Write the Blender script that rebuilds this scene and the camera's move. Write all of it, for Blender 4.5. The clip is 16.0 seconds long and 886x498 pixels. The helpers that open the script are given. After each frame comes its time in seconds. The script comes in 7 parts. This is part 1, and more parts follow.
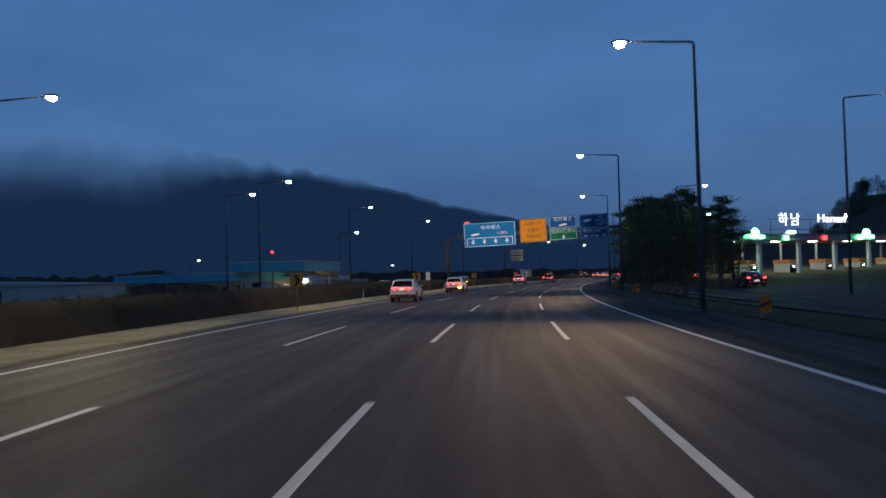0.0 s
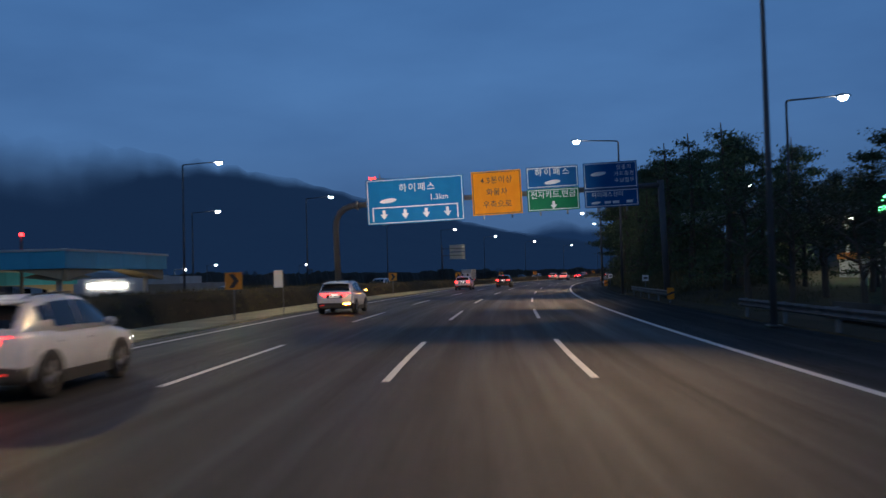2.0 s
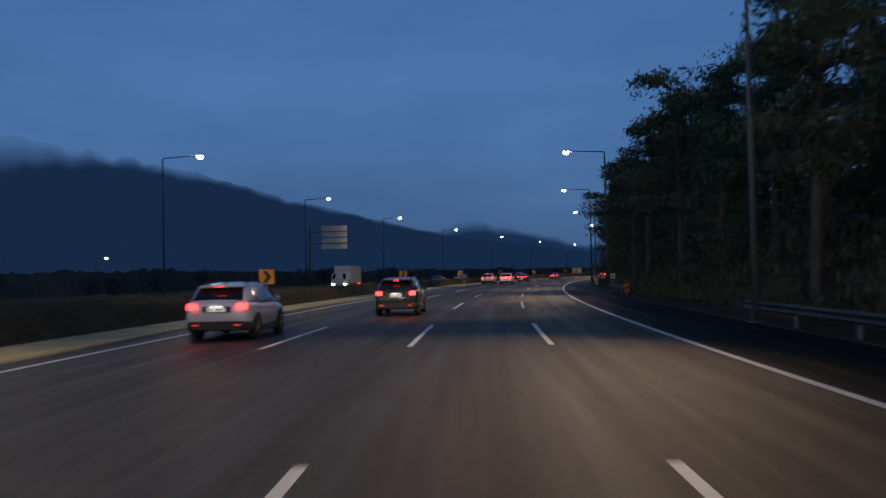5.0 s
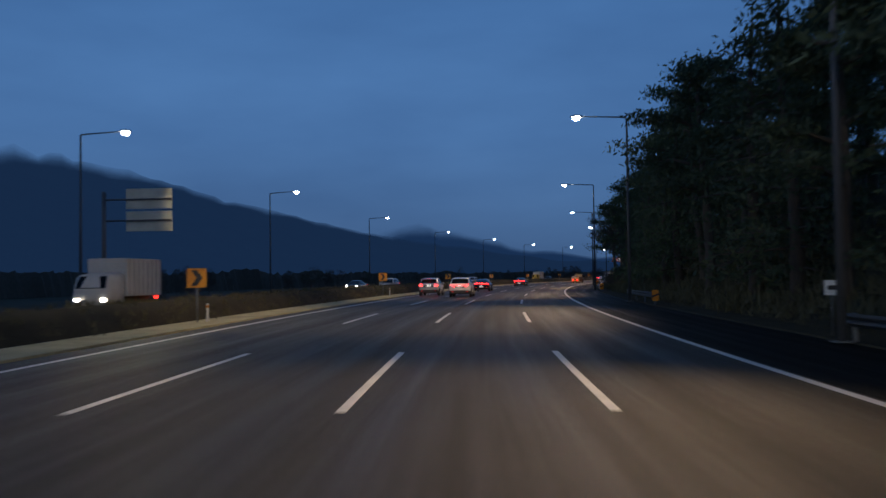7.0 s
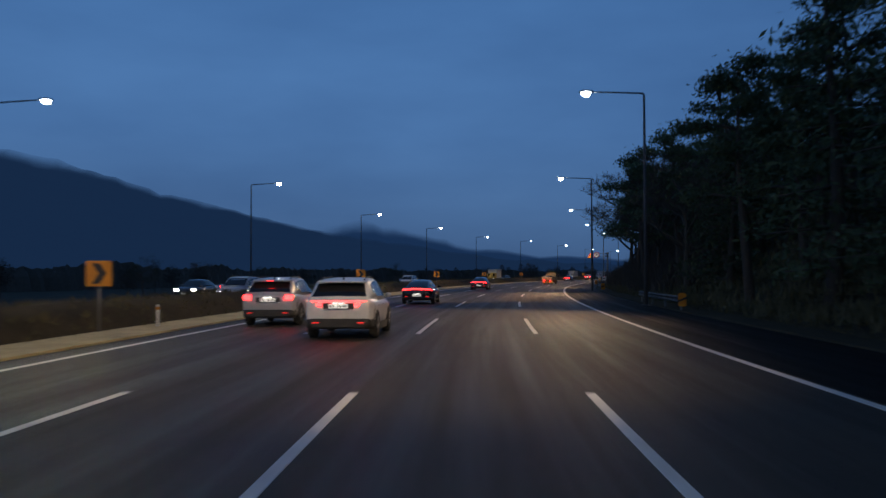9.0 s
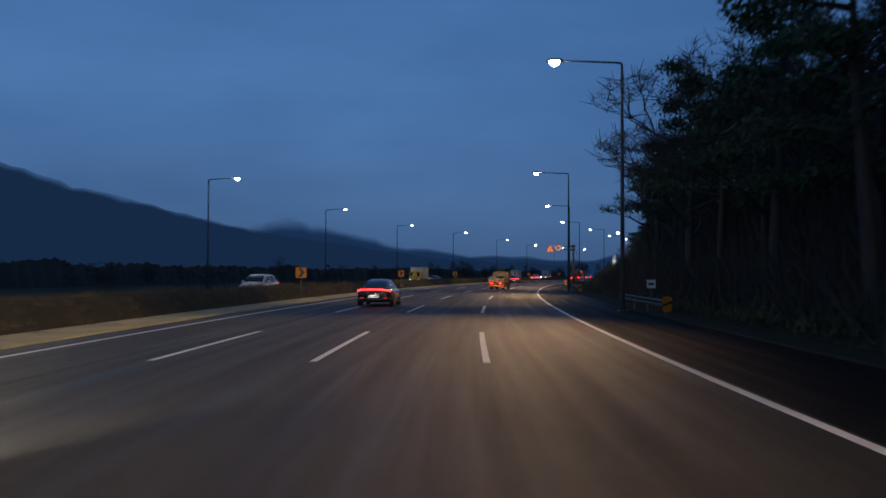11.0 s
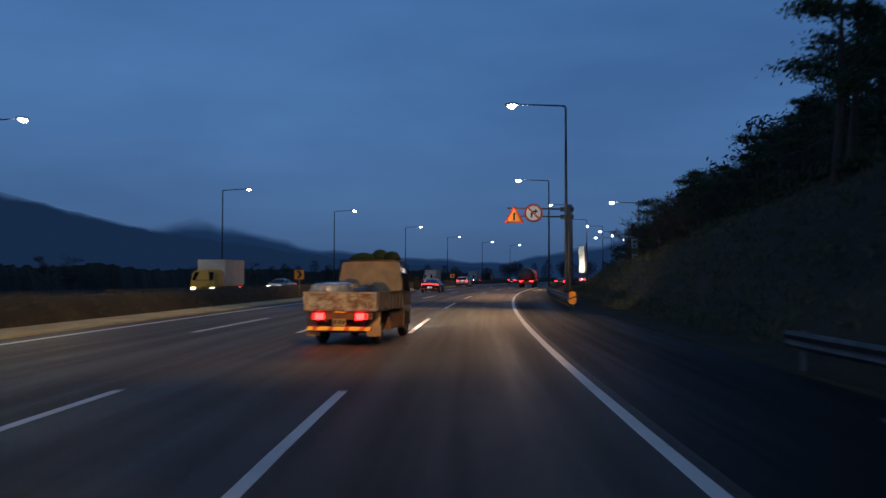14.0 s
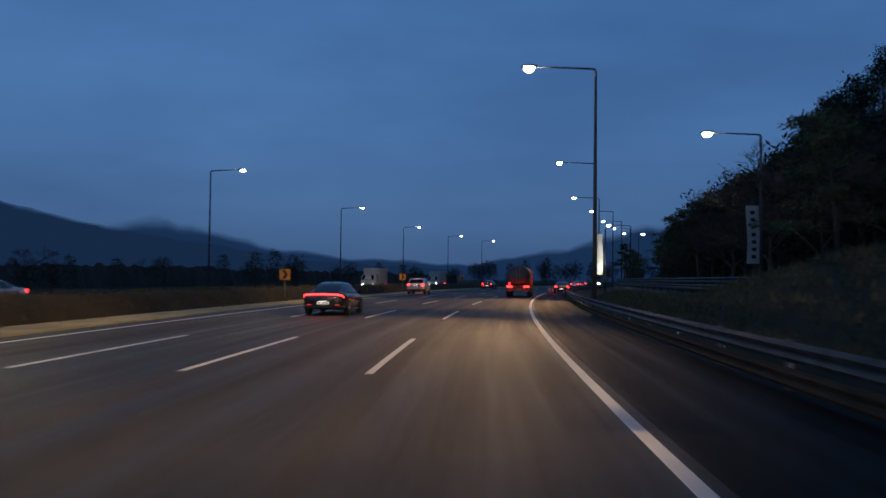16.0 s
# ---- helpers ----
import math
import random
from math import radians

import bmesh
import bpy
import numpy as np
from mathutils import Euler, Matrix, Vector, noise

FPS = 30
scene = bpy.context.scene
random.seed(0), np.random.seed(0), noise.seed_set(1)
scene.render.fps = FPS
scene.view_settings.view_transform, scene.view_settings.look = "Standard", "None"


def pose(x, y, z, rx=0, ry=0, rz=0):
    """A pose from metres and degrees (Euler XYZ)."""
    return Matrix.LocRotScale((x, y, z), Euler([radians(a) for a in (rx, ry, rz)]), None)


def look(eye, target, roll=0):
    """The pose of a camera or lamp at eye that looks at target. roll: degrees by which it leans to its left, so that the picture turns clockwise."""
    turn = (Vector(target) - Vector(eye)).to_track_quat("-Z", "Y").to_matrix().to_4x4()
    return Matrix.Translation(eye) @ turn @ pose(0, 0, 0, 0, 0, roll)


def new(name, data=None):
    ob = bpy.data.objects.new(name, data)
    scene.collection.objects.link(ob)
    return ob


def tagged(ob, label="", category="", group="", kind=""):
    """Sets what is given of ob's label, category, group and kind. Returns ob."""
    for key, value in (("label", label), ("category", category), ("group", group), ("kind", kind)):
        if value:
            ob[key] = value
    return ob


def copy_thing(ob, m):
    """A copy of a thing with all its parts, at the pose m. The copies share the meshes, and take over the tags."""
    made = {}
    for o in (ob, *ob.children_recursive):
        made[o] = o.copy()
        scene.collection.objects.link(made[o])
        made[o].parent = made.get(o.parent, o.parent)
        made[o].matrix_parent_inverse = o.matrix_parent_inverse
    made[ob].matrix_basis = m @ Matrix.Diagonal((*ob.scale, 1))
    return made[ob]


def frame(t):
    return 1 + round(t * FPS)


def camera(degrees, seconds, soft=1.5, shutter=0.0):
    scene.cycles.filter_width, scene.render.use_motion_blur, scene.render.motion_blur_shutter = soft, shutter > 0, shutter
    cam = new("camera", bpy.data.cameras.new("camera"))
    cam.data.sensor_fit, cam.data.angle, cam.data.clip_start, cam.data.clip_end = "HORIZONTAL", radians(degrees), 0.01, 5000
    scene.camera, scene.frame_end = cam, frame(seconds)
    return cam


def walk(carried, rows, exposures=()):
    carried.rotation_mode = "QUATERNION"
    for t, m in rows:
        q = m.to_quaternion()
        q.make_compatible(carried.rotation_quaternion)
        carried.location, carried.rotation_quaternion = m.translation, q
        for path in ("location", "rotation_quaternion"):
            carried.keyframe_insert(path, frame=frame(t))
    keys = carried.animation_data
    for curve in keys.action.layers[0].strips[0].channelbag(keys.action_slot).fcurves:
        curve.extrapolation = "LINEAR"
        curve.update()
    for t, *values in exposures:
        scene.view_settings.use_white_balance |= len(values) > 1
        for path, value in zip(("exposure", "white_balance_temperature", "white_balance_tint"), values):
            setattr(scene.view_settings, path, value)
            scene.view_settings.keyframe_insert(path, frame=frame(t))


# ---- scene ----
cam = camera(54.3, 16.0, soft=1.5, shutter=0.35)
PATH = [
    (0, (-0.540, 4.179, 1.837), (-0.532, 6.178, 1.899), -1.53),
    (0.5, (-0.013, 16.168, 1.846), (0.030, 18.167, 1.909), -1.51),
    (1, (0.665, 27.863, 1.790), (0.746, 29.860, 1.855), -1.29),
    (1.5, (1.643, 40.228, 1.830), (1.764, 42.223, 1.893), -1.29),
    (2, (3.023, 52.980, 1.812), (3.176, 54.973, 1.873), -1.46),
    (2.5, (4.513, 65.151, 1.794), (4.698, 67.142, 1.855), -1.37),
    (3, (6.193, 77.657, 1.792), (6.412, 79.644, 1.850), -1.39),
    (3.5, (7.881, 89.842, 1.796), (8.136, 91.825, 1.856), -1.37),
    (4, (9.946, 102.674, 1.807), (10.235, 104.653, 1.865), -1.27),
    (6.5, (24.068, 168.761, 1.737), (24.517, 170.709, 1.801), -0.87),
    (7, (27.231, 180.957, 1.715), (27.712, 182.898, 1.780), -0.75),
    (7.5, (30.519, 192.684, 1.738), (31.029, 194.617, 1.797), -0.87),
    (8, (34.049, 204.543, 1.735), (34.590, 206.467, 1.794), -0.73),
    (10.5, (55.715, 264.495, 1.749), (56.426, 266.364, 1.806), 0.23),
    (11, (60.985, 276.123, 1.729), (61.740, 277.974, 1.787), 0.18),
    (11.5, (66.403, 287.722, 1.691), (67.201, 289.555, 1.752), 0.37),
    (12, (72.156, 299.417, 1.737), (72.984, 301.237, 1.795), 0.12),
    (12.5, (77.737, 310.660, 1.736), (78.596, 312.466, 1.796), -0.07),
    (13, (83.892, 322.601, 1.715), (84.775, 324.394, 1.775), -0.05),
    (13.5, (90.068, 334.215, 1.711), (90.975, 335.997, 1.770), -0.06),
    (14, (96.391, 345.652, 1.655), (97.320, 347.422, 1.719), 0.04),
    (14.5, (102.928, 357.308, 1.722), (103.872, 359.070, 1.786), 0.21),
    (15, (109.167, 368.374, 1.675), (110.128, 370.127, 1.740), 0.34),
    (15.5, (115.265, 378.638, 1.655), (116.243, 380.381, 1.722), 0.51),
    (16, (121.935, 389.317, 1.634), (122.933, 391.049, 1.703), 0.66),
]
walk(cam, [(t, look(eye, target, roll)) for t, eye, target, roll in PATH])

# ---- light and sky ----
world = bpy.data.worlds.new("dusk_sky")
scene.world = world
world.use_nodes = True
wn, wl = world.node_tree.nodes, world.node_tree.links
wn.clear()
w_out = wn.new("ShaderNodeOutputWorld")
w_bg = wn.new("ShaderNodeBackground")
w_geo = wn.new("ShaderNodeTexCoord")
w_sep = wn.new("ShaderNodeSeparateXYZ")
w_ramp = wn.new("ShaderNodeValToRGB")
w_noise = wn.new("ShaderNodeTexNoise")
w_map = wn.new("ShaderNodeMapping")
w_mix = wn.new("ShaderNodeMix")
w_mix.data_type, w_mix.blend_type = "RGBA", "MULTIPLY"
w_cr = wn.new("ShaderNodeValToRGB")
wl.new(w_geo.outputs["Generated"], w_sep.inputs[0])
wl.new(w_sep.outputs["Z"], w_ramp.inputs[0])
wl.new(w_geo.outputs["Generated"], w_map.inputs[0])
w_map.inputs["Scale"].default_value = (1.6, 1.6, 5.0)
wl.new(w_map.outputs[0], w_noise.inputs["Vector"])
w_noise.inputs["Scale"].default_value = 1.5
w_noise.inputs["Detail"].default_value = 5.0
w_noise.inputs["Roughness"].default_value = 0.5
wl.new(w_noise.outputs["Fac"], w_cr.inputs[0])
w_cr.color_ramp.elements[0].position, w_cr.color_ramp.elements[0].color = 0.3, (0.78, 0.80, 0.84, 1)
w_cr.color_ramp.elements[1].position, w_cr.color_ramp.elements[1].color = 0.72, (1.20, 1.18, 1.15, 1)
SKY = ((0.0, (0.022, 0.046, 0.100)), (0.06, (0.031, 0.069, 0.148)), (0.16, (0.034, 0.084, 0.188)),
       (0.30, (0.029, 0.078, 0.184)), (0.55, (0.017, 0.046, 0.112)), (1.0, (0.009, 0.026, 0.068)))
while len(w_ramp.color_ramp.elements) < len(SKY):
    w_ramp.color_ramp.elements.new(0.5)
for el, (at, col) in zip(w_ramp.color_ramp.elements, SKY):
    el.position, el.color = at, (*col, 1)
w_mix.inputs[0].default_value = 1.0
wl.new(w_ramp.outputs[0], w_mix.inputs[6])
wl.new(w_cr.outputs[0], w_mix.inputs[7])
wl.new(w_mix.outputs[2], w_bg.inputs[0])
w_bg.inputs[1].default_value = 1.95
wl.new(w_bg.outputs[0], w_out.inputs[0])

LAMP_WATTS = 5600.0

# ---- plan: the road is one long bend to the right ----
CX, CY, RAD = 791.83, -27.776, 794.41
A0 = math.atan2(-CY, -CX)


def P(s, d, z=0.0):
    """The place s metres along the road and d metres right of the line between lanes two and three."""
    a = A0 - s / RAD
    return Vector((CX + (RAD - d) * math.cos(a), CY + (RAD - d) * math.sin(a), z))


def M(s, d, z=0.0, turn=0.0):
    """The pose there: x to the right, y along the road."""
    p = P(s, d, z)
    return pose(p.x, p.y, p.z, 0, 0, math.degrees(A0 - s / RAD - math.pi) + turn)


def smooth(a, b, x):
    t = min(1.0, max(0.0, (x - a) / (b - a)))
    return t * t * (3 - 2 * t)


def track(x, points):
    """Straight lines between the points (x, y)."""
    if x <= points[0][0]:
        return points[0][1]
    for (x0, y0), (x1, y1) in zip(points, points[1:]):
        if x <= x1:
            return y0 + (y1 - y0) * (x - x0) / (x1 - x0)
    return points[-1][1]


# ---- materials ----
def material(name, base, rough=0.6, metal=0.0, second=None, scale=1.0, detail=6.0, bump=0.0, bump_scale=20.0, amount=0.5, vary=0.0, stretch=None, emit=None, strength=0.0, coat=0.0, transmission=0.0, gloss=0.5):
    m = bpy.data.materials.new(name)
    m.use_nodes = True
    n, l = m.node_tree.nodes, m.node_tree.links
    b = n["Principled BSDF"]
    b.inputs["Roughness"].default_value = rough
    b.inputs["Metallic"].default_value = metal
    b.inputs["Base Color"].default_value = (*base, 1)
    b.inputs["Coat Weight"].default_value = coat
    b.inputs["Specular IOR Level"].default_value = gloss
    b.inputs["Transmission Weight"].default_value = transmission
    co = n.new("ShaderNodeTexCoord")
    mp = n.new("ShaderNodeMapping")
    l.new(co.outputs["Object"], mp.inputs[0])
    if stretch:
        mp.inputs["Scale"].default_value = stretch
    colour = None
    if second:
        t1 = n.new("ShaderNodeTexNoise")
        t1.inputs["Scale"].default_value, t1.inputs["Detail"].default_value = scale, detail
        l.new(mp.outputs[0], t1.inputs["Vector"])
        t2 = n.new("ShaderNodeTexNoise")
        t2.inputs["Scale"].default_value, t2.inputs["Detail"].default_value = scale * 9.0, 3.0
        l.new(mp.outputs[0], t2.inputs["Vector"])
        ad = n.new("ShaderNodeMath")
        ad.operation = "MULTIPLY_ADD"
        l.new(t2.outputs["Fac"], ad.inputs[0])
        ad.inputs[1].default_value = 0.45
        l.new(t1.outputs["Fac"], ad.inputs[2])
        rp = n.new("ShaderNodeMapRange")
        rp.inputs["From Min"].default_value, rp.inputs["From Max"].default_value = 0.72 - amount * 0.4, 0.72 + amount * 0.4
        l.new(ad.outputs[0], rp.inputs["Value"])
        mx = n.new("ShaderNodeMix")
        mx.data_type = "RGBA"
        l.new(rp.outputs[0], mx.inputs[0])
        mx.inputs[6].default_value, mx.inputs[7].default_value = (*base, 1), (*second, 1)
        colour = mx.outputs[2]
        rr = n.new("ShaderNodeMapRange")
        rr.inputs["To Min"].default_value, rr.inputs["To Max"].default_value = max(0.02, rough - 0.1), min(1.0, rough + 0.12)
        l.new(t1.outputs["Fac"], rr.inputs["Value"])
        l.new(rr.outputs[0], b.inputs["Roughness"])
    if vary:
        oi = n.new("ShaderNodeObjectInfo")
        hv = n.new("ShaderNodeHueSaturation")
        mr = n.new("ShaderNodeMapRange")
        mr.inputs["To Min"].default_value, mr.inputs["To Max"].default_value = 1 - vary, 1 + vary
        l.new(oi.outputs["Random"], mr.inputs["Value"])
        l.new(mr.outputs[0], hv.inputs["Value"])
        if colour:
            l.new(colour, hv.inputs["Color"])
        else:
            hv.inputs["Color"].default_value = (*base, 1)
        colour = hv.outputs[0]
    if colour:
        l.new(colour, b.inputs["Base Color"])
    if bump:
        tb = n.new("ShaderNodeTexNoise")
        tb.inputs["Scale"].default_value, tb.inputs["Detail"].default_value = bump_scale, 4.0
        l.new(mp.outputs[0], tb.inputs["Vector"])
        bp = n.new("ShaderNodeBump")
        bp.inputs["Strength"].default_value, bp.inputs["Distance"].default_value = bump, 0.02
        l.new(tb.outputs["Fac"], bp.inputs["Height"])
        l.new(bp.outputs[0], b.inputs["Normal"])
    if emit:
        b.inputs["Emission Color"].default_value = (*emit, 1)
        b.inputs["Emission Strength"].default_value = strength
    return m


def asphalt(name, base, lanes, gloss=0.42):
    """Worn asphalt: aggregate grain, blotches, streaks and patched stretches along the road, polished wheel paths."""
    m = material(name, base, 0.7, gloss=gloss)
    n, l = m.node_tree.nodes, m.node_tree.links
    b = n["Principled BSDF"]
    co = n.new("ShaderNodeTexCoord")

    def tex(source, scale, size, detail, rough=0.55):
        mp = n.new("ShaderNodeMapping")
        mp.inputs["Scale"].default_value = scale
        l.new(source, mp.inputs[0])
        t = n.new("ShaderNodeTexNoise")
        t.inputs["Scale"].default_value, t.inputs["Detail"].default_value, t.inputs["Roughness"].default_value = size, detail, rough
        l.new(mp.outputs[0], t.inputs["Vector"])
        return t.outputs["Fac"]

    def ranged(value, f0, f1, t0, t1):
        r = n.new("ShaderNodeMapRange")
        r.inputs["From Min"].default_value, r.inputs["From Max"].default_value, r.inputs["To Min"].default_value, r.inputs["To Max"].default_value = f0, f1, t0, t1
        l.new(value, r.inputs["Value"])
        return r.outputs[0]

    def times(x, y):
        q = n.new("ShaderNodeMath")
        q.operation = "MULTIPLY"
        l.new(x, q.inputs[0])
        l.new(y, q.inputs[1])
        return q.outputs[0]

    grain = tex(co.outputs["Object"], (1, 1, 1), 55.0, 2.0, 0.8)
    blotch = tex(co.outputs["Object"], (1, 1, 1), 0.45, 5.0)
    streak = tex(co.outputs["UV"], (1.0, 0.022, 1), 1.5, 4.0, 0.6)
    long_band = tex(co.outputs["UV"], (0.55, 0.006, 1), 1.0, 1.0)
    chip = tex(co.outputs["Object"], (1, 1, 1), 7.0, 3.0, 0.75)
    cross = tex(co.outputs["UV"], (0.05, 1.0, 1), 0.16, 3.0, 0.7)
    value = times(times(times(ranged(grain, 0.3, 0.7, 0.62, 1.38), ranged(blotch, 0.3, 0.7, 0.82, 1.18)), times(ranged(streak, 0.32, 0.68, 0.84, 1.16), ranged(long_band, 0.35, 0.65, 0.86, 1.14))), times(ranged(cross, 0.3, 0.7, 0.88, 1.12), ranged(chip, 0.3, 0.7, 0.72, 1.28)))
    if lanes:
        sep = n.new("ShaderNodeSeparateXYZ")
        l.new(co.outputs["UV"], sep.inputs[0])
        w = n.new("ShaderNodeMath")
        w.operation = "SINE"
        k = n.new("ShaderNodeMath")
        k.operation = "MULTIPLY_ADD"
        k.inputs[1].default_value, k.inputs[2].default_value = 2 * math.pi / 1.79, 0.6
        l.new(sep.outputs["X"], k.inputs[0])
        l.new(k.outputs[0], w.inputs[0])
        value = times(value, ranged(w.outputs[0], -1.0, 1.0, 0.86, 1.10))
    vm = n.new("ShaderNodeVectorMath")
    vm.operation = "SCALE"
    vm.inputs[0].default_value = base
    l.new(value, vm.inputs["Scale"])
    l.new(vm.outputs[0], b.inputs["Base Color"])
    l.new(ranged(streak, 0.3, 0.7, 0.44, 0.70), b.inputs["Roughness"])
    bp = n.new("ShaderNodeBump")
    bp.inputs["Strength"].default_value, bp.inputs["Distance"].default_value = 0.7, 0.02
    l.new(grain, bp.inputs["Height"])
    l.new(bp.outputs[0], b.inputs["Normal"])
    return m


ASPHALT = asphalt("asphalt", (0.033, 0.0295, 0.0225), True, 0.26)
# Darker asphalt copy: the shoulder's lack of light is put into the colour.
ASPHALT_SHADED = asphalt("shaded_asphalt", (0.010, 0.0098, 0.0092), False, 0.06)
PAINT = material("road_paint", (0.62, 0.61, 0.58), 0.6, second=(0.78, 0.77, 0.74), scale=1.2, bump=0.3, bump_scale=80, amount=0.6)
CONCRETE = material("gutter_concrete", (0.30, 0.26, 0.14), 0.9, second=(0.50, 0.43, 0.24), scale=0.6, bump=0.4)
SOIL = material("dry_ground", (0.045, 0.040, 0.028), 0.95, second=(0.085, 0.068, 0.044), scale=0.15, bump=0.8, bump_scale=6, gloss=0.1)
VERGE = material("verge_soil", (0.035, 0.032, 0.020), 0.95, second=(0.065, 0.054, 0.034), scale=0.5, bump=0.9, bump_scale=8, gloss=0.1)
GALV = material("galvanised_steel", (0.22, 0.235, 0.24), 0.55, 0.6, second=(0.13, 0.135, 0.14), scale=2.0, bump=0.15, bump_scale=30)
POLE_MAT = material("grey_painted_pole", (0.075, 0.080, 0.085), 0.6, 0.3, second=(0.10, 0.10, 0.11), scale=1.5)
LENS = material("lamp_lens", (0.9, 0.9, 0.85), 0.3, emit=(1.0, 0.97, 0.86), strength=70.0)
HOUSING = material("lamp_housing", (0.25, 0.26, 0.27), 0.45, 0.5)


def painted_haze(name, emit, fade):
    """A wooded mountain with evening haze painted as emission and its crest faded by alpha as in low cloud; fade gives
    where the cloud begins, by bearing.
    """
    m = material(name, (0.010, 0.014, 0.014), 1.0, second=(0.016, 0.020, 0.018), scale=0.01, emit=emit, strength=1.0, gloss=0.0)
    n, l = m.node_tree.nodes, m.node_tree.links
    co = n.new("ShaderNodeTexCoord")
    sep = n.new("ShaderNodeSeparateXYZ")
    l.new(co.outputs["UV"], sep.inputs[0])
    low = n.new("ShaderNodeMapRange")
    low.interpolation_type = "SMOOTHSTEP"
    low.inputs["From Min"].default_value, low.inputs["From Max"].default_value, low.inputs["To Min"].default_value, low.inputs["To Max"].default_value = fade
    l.new(sep.outputs["X"], low.inputs["Value"])
    mist = n.new("ShaderNodeTexNoise")
    mist.inputs["Scale"].default_value, mist.inputs["Detail"].default_value = 0.0035, 4.0
    l.new(co.outputs["Object"], mist.inputs["Vector"])
    wisp = n.new("ShaderNodeMath")
    wisp.operation = "MULTIPLY_ADD"
    wisp.inputs[1].default_value, wisp.inputs[2].default_value = 0.22, -0.11
    l.new(mist.outputs["Fac"], wisp.inputs[0])
    up = n.new("ShaderNodeMath")
    l.new(sep.outputs["Y"], up.inputs[0])
    l.new(wisp.outputs[0], up.inputs[1])
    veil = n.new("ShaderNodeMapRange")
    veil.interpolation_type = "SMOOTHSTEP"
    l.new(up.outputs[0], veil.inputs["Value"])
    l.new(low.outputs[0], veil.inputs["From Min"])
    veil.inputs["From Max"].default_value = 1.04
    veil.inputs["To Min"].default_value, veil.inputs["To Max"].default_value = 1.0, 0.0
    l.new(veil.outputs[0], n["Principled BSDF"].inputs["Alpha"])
    return m


# Blue emission paints the evening haze over the near ridge.
MOUNT = painted_haze("wooded_mountain", (0.0072, 0.0205, 0.056), (-24.0, -12.0, 0.34, 0.84))
# Stronger, bluer glow here paints the thicker haze of distance.
MOUNT_FAR = painted_haze("far_wooded_mountain", (0.0085, 0.026, 0.075), (-16.0, 30.0, 0.45, 0.70))


# ---- small builders ----
def put(name, bm, mat, smooth_faces=False):
    me = bpy.data.meshes.new(name)
    bm.normal_update()
    bm.to_mesh(me)
    bm.free()
    if isinstance(mat, (list, tuple)):
        for k in mat:
            me.materials.append(k)
    else:
        me.materials.append(mat)
    if smooth_faces:
        me.shade_smooth()
    return new(name, me)


def part(name, bm, mat, parent, label="", smooth_faces=False, at=None):
    ob = put(name, bm, mat, smooth_faces)
    ob.parent = parent
    if at is not None:
        ob.matrix_basis = at
    if label:
        tagged(ob, label)
    return ob


def thing(name, m, label, category, group=""):
    ob = new(name)
    ob.matrix_basis = m
    ob.empty_display_size = 0.3
    return tagged(ob, label, category, group)


def box(bm, x0, x1, y0, y1, z0, z1, bevel=0.0, mat=0):
    vs = [bm.verts.new(c) for c in ((x0, y0, z0), (x1, y0, z0), (x1, y1, z0), (x0, y1, z0), (x0, y0, z1), (x1, y0, z1), (x1, y1, z1), (x0, y1, z1))]
    fs = [bm.faces.new([vs[i] for i in f]) for f in ((3, 2, 1, 0), (4, 5, 6, 7), (0, 1, 5, 4), (1, 2, 6, 5), (2, 3, 7, 6), (3, 0, 4, 7))]
    for f in fs:
        f.material_index = mat
    if bevel:
        es = list({e for f in fs for e in f.edges})
        bmesh.ops.bevel(bm, geom=es, offset=bevel, segments=2, affect="EDGES", profile=0.6)
    return bm


def tube(bm, pts, radii, sides=10, caps=True, mat=0):
    """A round bar along the points."""
    pts = [Vector(p) for p in pts]
    if not isinstance(radii, (list, tuple)):
        radii = [radii] * len(pts)
    rings = []
    for i, p in enumerate(pts):
        a = pts[max(0, i - 1)]
        b = pts[min(len(pts) - 1, i + 1)]
        t = (b - a).normalized()
        u = t.cross(Vector((0, 0, 1)) if abs(t.z) < 0.9 else Vector((0, 1, 0))).normalized()
        v = t.cross(u)
        rings.append([bm.verts.new(p + (u * math.cos(2 * math.pi * k / sides) + v * math.sin(2 * math.pi * k / sides)) * radii[i]) for k in range(sides)])
    for r0, r1 in zip(rings, rings[1:]):
        for k in range(sides):
            f = bm.faces.new((r0[k], r0[(k + 1) % sides], r1[(k + 1) % sides], r1[k]))
            f.smooth, f.material_index = True, mat
    if caps:
        for r in (rings[0][::-1], rings[-1]):
            bm.faces.new(r).material_index = mat
    return bm


def strip(bm, stations, profile, mat=0):
    """A band along the road: profile is a list of (d, z), or a function of s that gives one."""
    last = old = sold = None
    uv = bm.loops.layers.uv.verify()
    for s in stations:
        pr = profile(s) if callable(profile) else profile
        row = [bm.verts.new(P(s, d, z)) for d, z in pr]
        if last:
            for k in range(len(row) - 1):
                f = bm.faces.new((last[k], last[k + 1], row[k + 1], row[k]))
                f.material_index = mat
                for loop, (d, q) in zip(f.loops, ((old[k][0], sold), (old[k + 1][0], sold), (pr[k + 1][0], s), (pr[k][0], s))):
                    loop[uv].uv = (d, q)
        last, old, sold = row, pr, s
    return bm


def steps(a, b, step):
    n = max(1, round((b - a) / step))
    return [a + (b - a) * i / n for i in range(n + 1)]


# ---- ground ----
def bank(s):
    """The height of the wooded cut beside the road."""
    return track(s, ((95, 0.0), (125, 1.2), (160, 3.0), (220, 5.5), (300, 8.0), (380, 8.5), (410, 6.5), (440, 2.0), (458, 0.0)))


